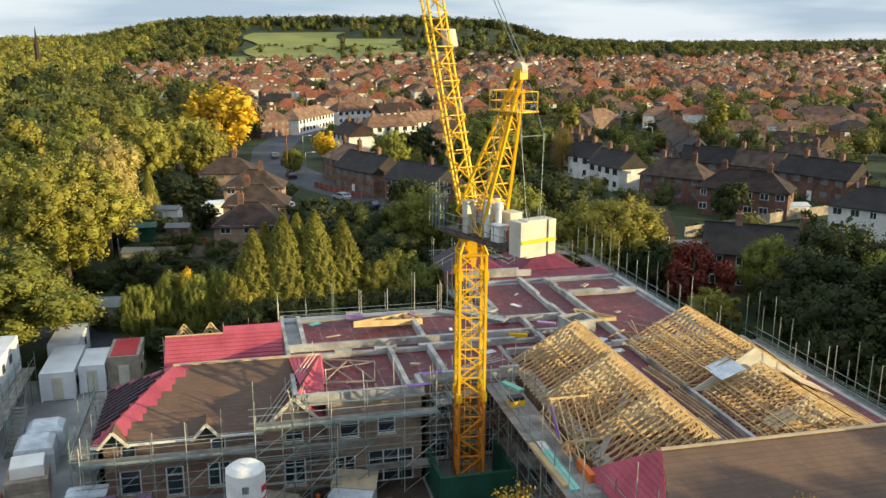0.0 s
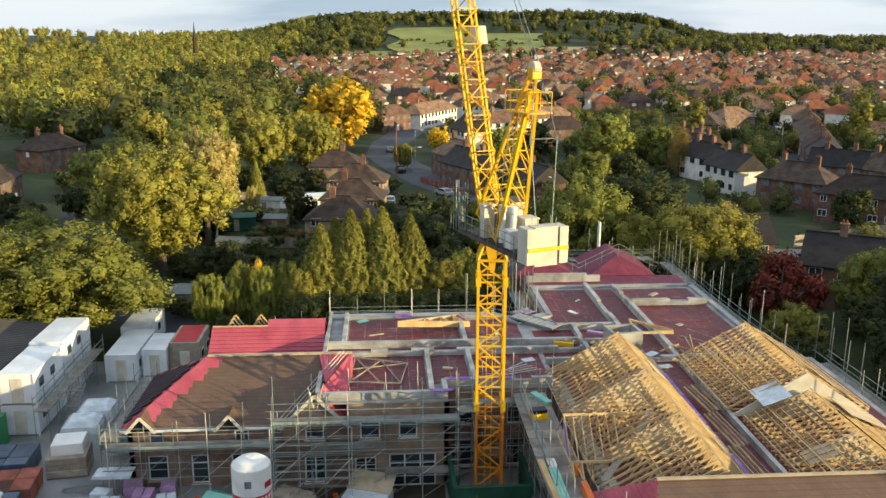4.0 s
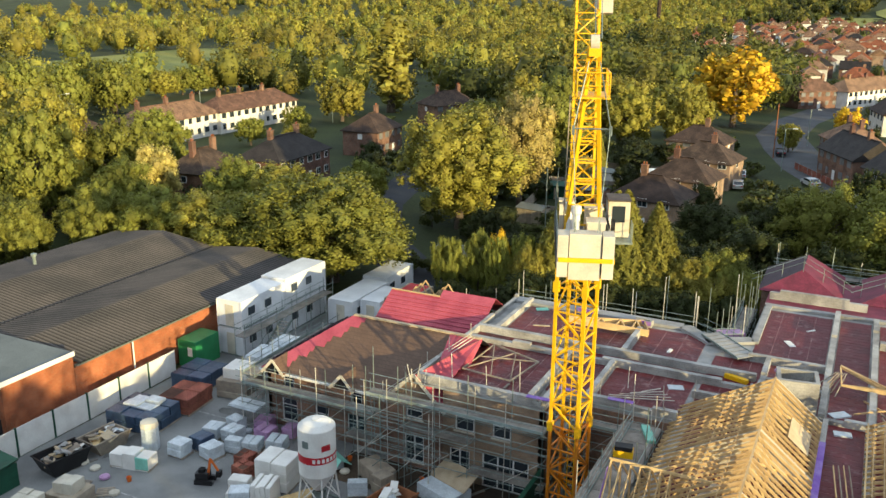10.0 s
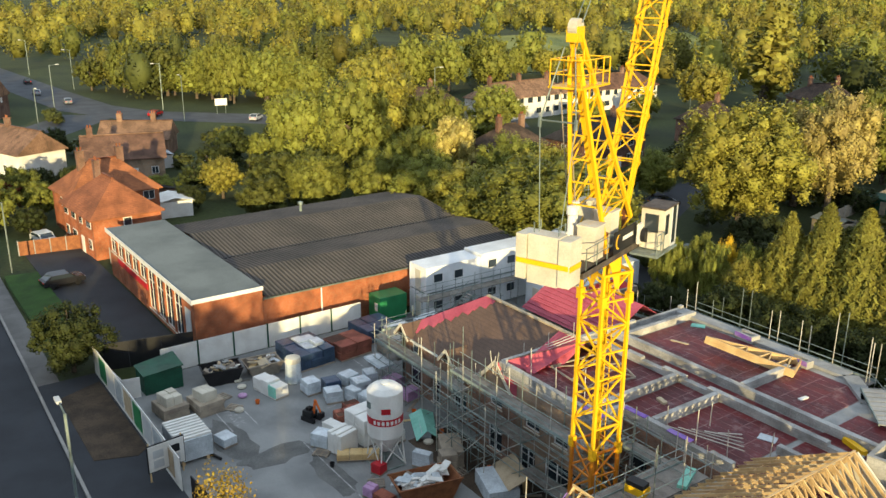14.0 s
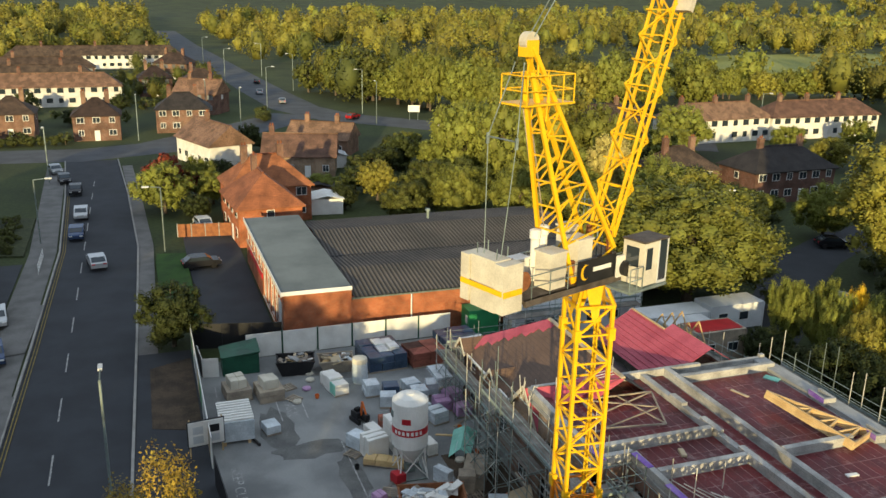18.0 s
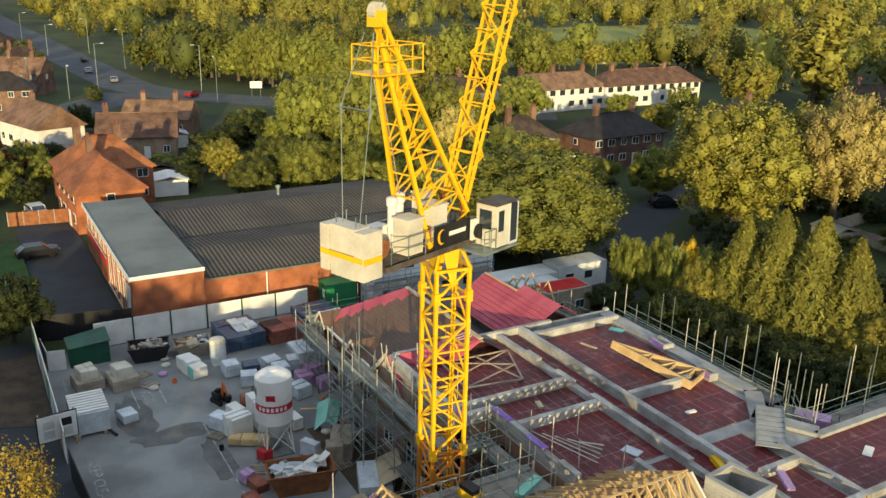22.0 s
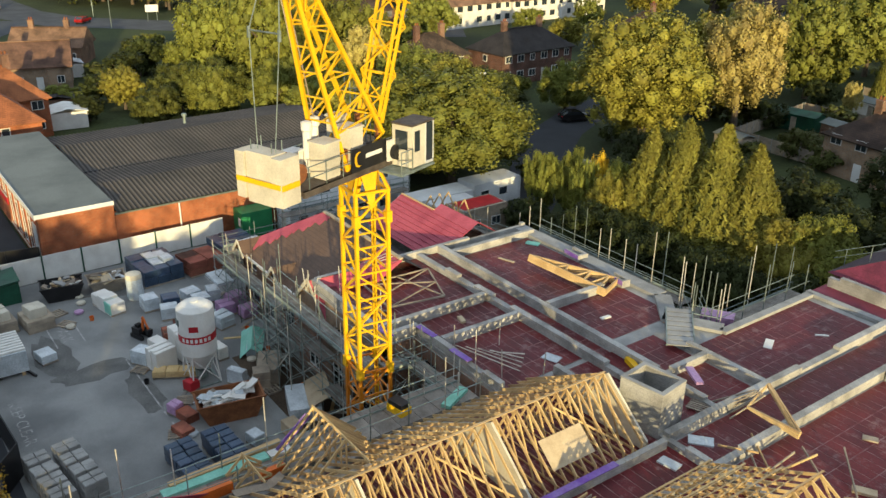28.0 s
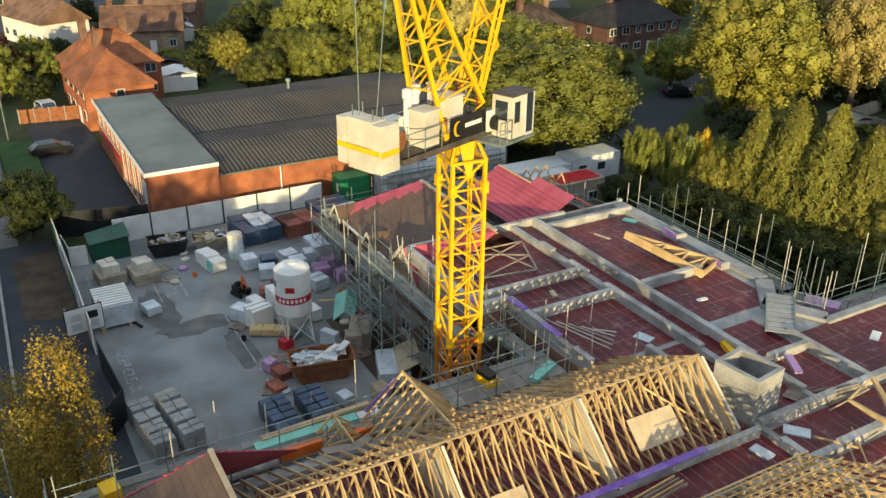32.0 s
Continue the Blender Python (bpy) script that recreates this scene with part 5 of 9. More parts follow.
solid("flat_roof", Shape().box(-50.5, -23.8, 45.0, 51.4, 5.0, 5.22), "felt", "flat grey-green felt roof over the workshop front", "roof")
solid("fascia", Shape().box(-50.55, -23.75, 44.94, 44.998, 4.85, 5.32).box(-23.798, -23.74, 45.0, 51.4, 4.95, 5.32), "upvc", "white fascia board round the flat roof", "fascia")
solid("shopfront_sign", Shape().box(-47, -37, 45.08, 45.19, 2.2, 2.8), "red", "long red shop sign on a dark band", "sign", kind="object")
solid("entrance_panel", Shape().box(-26.2, -24.9, 45.1, 45.19, 0, 4.0), "grey_frame", "pale grey entrance panel", "panel", kind="object")
cr = Shape()
n = 70
ys = [51.42 + 0.42 / 4 + 0.21 * k for k in range(n * 2 + 1)]
SPANS = ((-23.6, 4.3), (-29.6, 5.1), (-35.6, 4.45), (-43.0, 5.3), (-50.6, 4.35))
for (xa, za), (xb, zb) in zip(SPANS[:-1], SPANS[1:]):
    k = len(cr.v)
    for j, y in enumerate(ys):
        o = -0.07 if j % 2 else 0.07
        cr.v += [(xa, y, za + o), (xb, y, zb + o)]
    cr.f += [(k + 2 * j, k + 2 * j + 2, k + 2 * j + 3, k + 2 * j + 1) for j in range(len(ys) - 1)]
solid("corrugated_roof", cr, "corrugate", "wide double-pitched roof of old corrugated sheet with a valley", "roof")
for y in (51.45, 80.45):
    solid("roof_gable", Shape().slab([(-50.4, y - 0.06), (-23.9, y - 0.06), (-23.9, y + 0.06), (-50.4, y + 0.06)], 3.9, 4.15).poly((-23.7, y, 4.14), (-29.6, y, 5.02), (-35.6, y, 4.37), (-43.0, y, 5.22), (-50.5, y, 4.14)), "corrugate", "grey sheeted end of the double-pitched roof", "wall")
tube("gutter", (-35.6, 51.5, 4.45), (-35.6, 80.4, 4.45), 0.12, "black", thing("valley_gutter", (-35.6, 51.5, 4.4), 0, "dark valley gutter between the two roof spans", "gutter"))
solid("roof_edge", Shape().box(-23.95, -23.62, 51.42, 80.5, 4.06, 4.2), "steel", "grey gutter along the corrugated roof", "gutter")
tube("downpipe", (-23.62, 57.0, 0.2), (-23.62, 57.0, 4.05), 0.07, "upvc", thing("downpipe", (-23.62, 57, 0), 0, "white downpipe on the brick wall", "downpipe"))
vp = thing("roof_vent", (-46, 66, 4.9), 0, "small dark roof vent", "vent")
part("stack", Shape().rings([(0.18, 4.7), (0.18, 5.8), (0.3, 5.85), (0.3, 6.1), (0.05, 6.2)], 10, -46, 66), "steel", vp)


# ---- site cabins ----
def cabin(loc, length, z, label, mat="cabin_white", rz=0, height=2.65, width=2.7):
    ob = thing("site_cabin", (*loc, z), rz, label, "site cabin", "site cabins", world=False)
    hw = width / 2
    part("shell", Shape().box(-hw, hw, 0, length, 0.12, height - 0.1), mat, ob)
    part("roof", Shape().box(-hw - 0.04, hw + 0.04, -0.04, length + 0.04, height - 0.097, height), mat, ob, "pale flat roof")
    for x in (-hw, hw):
        for y in (0, length):
            part("corner_post", Shape().box(x - 0.07, x + 0.07, y - 0.07, y + 0.07, 0, height - 0.1), mat, ob)
    part("base_frame", Shape().box(-hw, hw, 0, length, 0, 0.117), "steel", ob)
    for k in range(int(length // 2.4)):
        w = part("window", Shape().box(hw + 0.004, hw + 0.04, 0.8 + 2.4 * k, 1.9 + 2.4 * k, 1.0, 1.9), "upvc", ob)
        part("pane", Shape().box(hw + 0.042, hw + 0.05, 0.87 + 2.4 * k, 1.83 + 2.4 * k, 1.07, 1.83), "glass", w)
    part("door", Shape().box(-0.45, 0.45, -0.05, -0.004, 0.15, 2.15), "offwhite", ob)
    return ob


for z in (0.02, 2.69):
    cabin((-20.95, 65.9), 6.3, z, "white steel site cabin stacked in pairs", height=2.6)
    cabin((-20.95, 72.4), 6.6, z + (0.0 if z < 1 else 0.25), "white steel site cabin stacked in pairs", height=2.6 if z > 1 else 2.86)
cabin((-16.2, 76.6), 7.0, 0.02, "white steel cabin beside the scaffold stair")
cabin((-17.0, 84.5), 6.0, 0.02, "white steel cabin by the trees")
cabin((-13.5, 77.8), 4.6, 0.02, "white steel cabin beside the scaffold stair", width=2.1)
cabin((-10.9, 78.6), 5.0, 0.02, "grey timber-sided container with a dark red roof", "timber_grey", height=3.0)
solid("container_roof", Shape().box(-12.0, -9.8, 78.8, 83.4, 3.026, 3.07), "red", "dull red sheet on a container roof", "sheet", kind="object")
cont = thing("green_container", (-22.6, 62.2, 0), 0, "dark green steel container with a white notice", "container")
part("shell", Shape().box(-23.6, -21.6, 62.0, 65.0, 0.02, 2.5), "green", cont)
part("notice", Shape().box(-22.5, -22.0, 61.96, 61.996, 1.1, 1.9), "white", cont, "white notice")


# ---- trees ----
def conifer_arrays(g, cards, size):
    """Slim upturned sprays all over a dense ragged cone with a pointed leader."""
    h = np.where(g.uniform(size=cards) < 0.06, g.uniform(0.8, 1.0, cards), 1 - np.sqrt(g.uniform(0.0004, 1.0, cards)))
    a = g.uniform(0, 2 * math.pi, cards)
    branch = np.sin(11 * a + 23 * h) * 0.5 + np.sin(17 * a - 31 * h + 2.0) * 0.5
    rad = (1 - h) ** 0.92 * (0.84 + 0.12 * branch) * g.uniform(0.8, 1.08, cards) ** 0.8 + 0.008
    p = np.stack([np.cos(a) * rad, np.sin(a) * rad, h], 1)
    out = np.stack([np.cos(a), np.sin(a), np.full(cards, 0.35)], 1)
    nrm = out + g.normal(scale=0.6, size=out.shape)
    nrm *= np.sign(np.sum(nrm * out, 1))[:, None]
    nrm /= np.linalg.norm(nrm, axis=1)[:, None]
    b = np.stack([np.cos(a) * 0.6, np.sin(a) * 0.6, np.full(cards, 1.0)], 1) + g.normal(scale=0.25, size=(cards, 3))
    t = np.cross(b, nrm)
    t /= np.linalg.norm(t, axis=1)[:, None]
    b = np.cross(nrm, t)
    s = (size * g.uniform(0.6, 1.4, cards))[:, None]
    soft = nrm * 0.75 + out * 0.35
    soft /= np.linalg.norm(soft, axis=1)[:, None]
    hc = np.linspace(0.02, 0.84, 12)
    return p, t * s * 0.55, b * s * 2.1, np.stack([hc * 0, hc * 0, hc], 1), (1 - hc) ** 0.92 * 0.7, 0.18, soft


def crown_arrays(seed, lobes, cards, size, shape="round"):
    """Leaf cards over the surface of many lobes, in a unit crown (radius about 1, height 0..1)."""
    g = np.random.RandomState(seed)
    if shape == "cone":
        return conifer_arrays(g, cards, size)
    if shape == "round":
        c = g.normal(size=(lobes, 3))
        c /= np.linalg.norm(c, axis=1)[:, None]
        az = np.arctan2(c[:, 1:2], c[:, 0:1])
        c *= g.uniform(0.5, 0.93, (lobes, 1)) * (0.9 + 0.13 * np.sin(3 * az + seed) + 0.1 * np.sin(5 * c[:, 2:3] + 2 * az + 2 * seed))
        c[:, 2] = 0.47 + c[:, 2] * 0.46
        r = g.uniform(0.06, 0.17, lobes) * (150 / lobes) ** 0.25
        zs = 0.6
    else:
        h = g.uniform(0.06, 0.94, lobes)
        a = g.uniform(0, 2 * math.pi, lobes)
        rad = 0.6 * np.sin(math.pi * np.clip(h, 0.1, 0.9)) ** 0.6 * g.uniform(0.5, 1.1, lobes)
        c = np.stack([np.cos(a) * rad, np.sin(a) * rad, h], 1)
        r = g.uniform(0.12, 0.26, lobes)
        zs = 0.6
    which = g.choice(lobes, cards * 2, p=r ** 2 / np.sum(r ** 2))
    d = g.normal(size=(cards * 2, 3))
    d /= np.linalg.norm(d, axis=1)[:, None]
    p = c[which] + d * (r[which] * (0.45 + 0.95 * g.uniform(0, 1, cards * 2) ** 0.8))[:, None] * np.array([1, 1, zs])
    inside = np.zeros(len(p), bool)
    for k in range(lobes):
        q = (p - c[k]) / (r[k] * 0.7) / np.array([1, 1, zs])
        inside |= (np.sum(q * q, 1) < 1) & (which != k)
    keep = np.where(~inside)[0][:cards]
    p, d = p[keep], d[keep]
    nrm = d + g.normal(scale=0.75, size=d.shape) + np.array([0, 0, 0.25])
    nrm *= np.sign(np.sum(nrm * d, 1))[:, None]
    nrm /= np.linalg.norm(nrm, axis=1)[:, None]
    t = np.cross(nrm, g.normal(size=nrm.shape))
    t /= np.linalg.norm(t, axis=1)[:, None]
    b = np.cross(nrm, t)
    s = (size * g.uniform(0.5, 1.3, len(p)))[:, None]
    b = b * 0.62
    mid = p - np.array([0, 0, 0.45])
    mid[:, 2] *= 0.9
    if shape == "column":
        mid[:, 2] *= 0.3
    mid /= np.linalg.norm(mid, axis=1)[:, None] + 1e-6
    soft = d * 0.34 + mid * 0.22 + nrm * 0.68
    soft /= np.linalg.norm(soft, axis=1)[:, None]
    return p, t * s, b * s, c, r * 0.74, zs, soft


def crown_mesh(name, mat, seed, lobes, cards, size, shape, width, height, base, core=True):
    """A crown of that many metres, its foot base metres up."""
    p, t, b, c, r, zs, soft = crown_arrays(seed, lobes, cards, size, shape)
    sc = np.array([width / 2, width / 2, height])
    off = np.array([0, 0, base])
    p = p * sc + off
    q = np.stack([p - t - b * 0.6, p + t * 0.4 - b, p + t + b * 0.5, p - t * 0.5 + b], 1).reshape(-1, 3)
    n = len(p)
    verts, faces, norms = [q], [np.arange(4 * n).reshape(n, 4)], [np.repeat(soft, 4, 0)]
    k = 4 * n
    ring = [(math.cos(a * math.pi / 4) * math.cos(e), math.sin(a * math.pi / 4) * math.cos(e), math.sin(e)) for e in (-1.1, -0.35, 0.4, 1.1) for a in range(8)]
    ring = np.array(ring)
    fc = np.array([(j * 8 + i, j * 8 + (i + 1) % 8, (j + 1) * 8 + (i + 1) % 8, (j + 1) * 8 + i) for j in range(3) for i in range(8)] + [(24, 25, 26, 27), (24, 27, 28, 31), (28, 29, 30, 31), (0, 3, 2, 1)])
    for i in range(len(r) if core else 0):
        verts.append((c[i] + ring * r[i] * 0.86 * np.array([1, 1, zs])) * sc + off)
        faces.append(fc + k)
        cm_ = c[i] - np.array([0, 0, 0.45])
        norms.append(ring * 0.5 + cm_ / (np.linalg.norm(cm_) + 1e-6) * 0.6)
        k += len(ring)
    me = bpy.data.meshes.new(name)
    me.from_pydata(np.concatenate(verts).tolist(), [], np.concatenate(faces).tolist())
    me.shade_smooth()
    me.normals_split_custom_set_from_vertices(np.concatenate(norms).tolist())
    me.materials.append(M[mat])
    return me


def trunk_shape(seed, height, r, reach):
    g = random.Random(seed)
    s = Shape()
    s.rings([(r * 1.35, -0.1), (r, height * 0.15), (r * 0.8, height * 0.45), (r * 0.45, height * 0.75), (r * 0.12, height * 0.95)], 8)
    for k in range(6):
        a = g.uniform(0, 6.28)
        z0 = height * g.uniform(0.3, 0.6)
        m = along((0, 0, z0), (math.cos(a) * reach, math.sin(a) * reach, z0 + height * g.uniform(0.15, 0.3)))
        ln = reach * 1.2
        n0 = len(s.v)
        s.rings([(r * 0.4, 0), (r * 0.25, ln * 0.5), (r * 0.06, ln)], 5)
        s.v[n0:] = [tuple(m @ Vector(v)) for v in s.v[n0:]]
    return s


def clear_of(x, y):
    """True where no road, house, meadow or site stands."""
    for pts, half in (([(-128, -60), (-126, 0), (-124, 24), (-129, 38), (-150, 58), (-168, 72)], 12), ([(-104, 150), (-120, 125), (-142, 102), (-162, 81), (-180, 74), (-218, 71), (-287, 67), (-420, 60), (-560, 56)], 14), ([(-13, 88), (-20, 97), (-26.5, 103.5), (-33, 112), (-39, 123.5), (-46, 150), (-42, 200)], 6.5), (STREET, 12)):
        for (ax, ay), (bx, by) in zip(pts[:-1], pts[1:]):
            t = max(0, min(1, ((x - ax) * (bx - ax) + (y - ay) * (by - ay)) / ((bx - ax) ** 2 + (by - ay) ** 2)))
            if math.hypot(x - ax - t * (bx - ax), y - ay - t * (by - ay)) < half:
                return False
    return True


TREES = {}


def tree_kind(key, mat, shape, width, height, base, lobes, cards, size, label, category="tree", core=True):
    """Makes a kind of tree in three growths; they stand first at their first places."""
    TREES[key] = []
    TREES[key + "_far"] = []
    TREES[key + "_distant"] = []
    for v in range(3):
        cm = crown_mesh("crown", mat, hash_of(key) + v, lobes, cards, size, shape, width, height - base, base, core)
        tm = trunk_shape(v + 5, height * 0.85, height * 0.022, width * 0.28).mesh("trunk", "bark")
        TREES[key].append((cm, tm, width, height, label, category, mat))
        fm = crown_mesh("crown", mat, hash_of(key) + v, lobes, cards // 3, size * 1.5, shape, width, height - base, base, core)
        TREES[key + "_far"].append((fm, tm, width, height, label, category, mat))
        dm = crown_mesh("crown", mat, hash_of(key) + v, lobes, cards // 6, size * 2.0, shape, width, height - base, base, core)
        TREES[key + "_distant"].append((dm, tm, width, height, label, category, mat))


def hash_of(key):
    return sum(ord(ch) * (i + 3) for i, ch in enumerate(key)) % 900


def tree(key, x, y, height, width, label="", group=""):
    away = 0 if key in ("silver", "birch") else math.hypot(x - 10, y - 55)
    cm, tm, w, h, lb, cat, mat = TREES[key + ("_distant" if away > 150 else "_far" if away > 85 else "")][R.randrange(3)]
    ob = thing("tree" if cat == "tree" else cat, (x, y, hill(x, y)), 0, label or lb, cat, group, world=False)
    m = Matrix.Rotation(R.uniform(0, 6.28), 4, "Z") @ Matrix.Diagonal((width / w, width / w, height / h, 1))
    part("trunk", tm, "bark", ob, "", m)
    part("crown", cm, mat, ob, "", m)
    return ob


tree_kind("oak", "leaf", "round", 13, 14, 0.9, 260, 30000, 0.135, "broad green tree with a sunlit crown")
# The maple kind wears the dimmed leaf colour to look less lit.
tree_kind("maple", "leaf_dim", "round", 12, 14, 0.6, 220, 18000, 0.15, "broad roadside tree with a full green crown")
tree_kind("lime", "leaf_olive", "round", 12, 16, 0.9, 280, 30000, 0.135, "tall olive-green tree with a dense crown")
tree_kind("silver", "leaf_silver", "round", 11, 17, 2.6, 190, 20000, 0.14, "pale silvery-leaved tree with a round crown")
tree_kind("gold", "leaf_yellow", "round", 10, 14, 1.0, 170, 15000, 0.15, "tree in golden-yellow autumn leaf")
tree_kind("crimson", "leaf_red", "round", 8, 8, 0.8, 24, 4200, 0.2, "tree in dark red autumn leaf")
# This kind carries the gardens' shade in its leaf colour.
tree_kind("shade", "leaf_shaded", "round", 11, 12, 0.3, 130, 14000, 0.16, "green garden tree, shade darkened into its leaf colour")
tree_kind("conifer", "needle", "cone", 8, 13, 0.1, 14, 26000, 0.1, "dense green conifer with a pointed top")
tree_kind("poplar", "leaf_poplar", "column", 7, 22, 1.0, 44, 6000, 0.26, "tall narrow green poplar tree")
tree_kind("birch", "leaf_birch", "column", 4.5, 8, 0.4, 130, 11000, 0.065, "slender birch tree turning yellow", "tree", False)
tree_kind("bush", "leaf_mid", "round", 4, 3, 0.0, 18, 1500, 0.14, "rounded green garden bush", "bush")

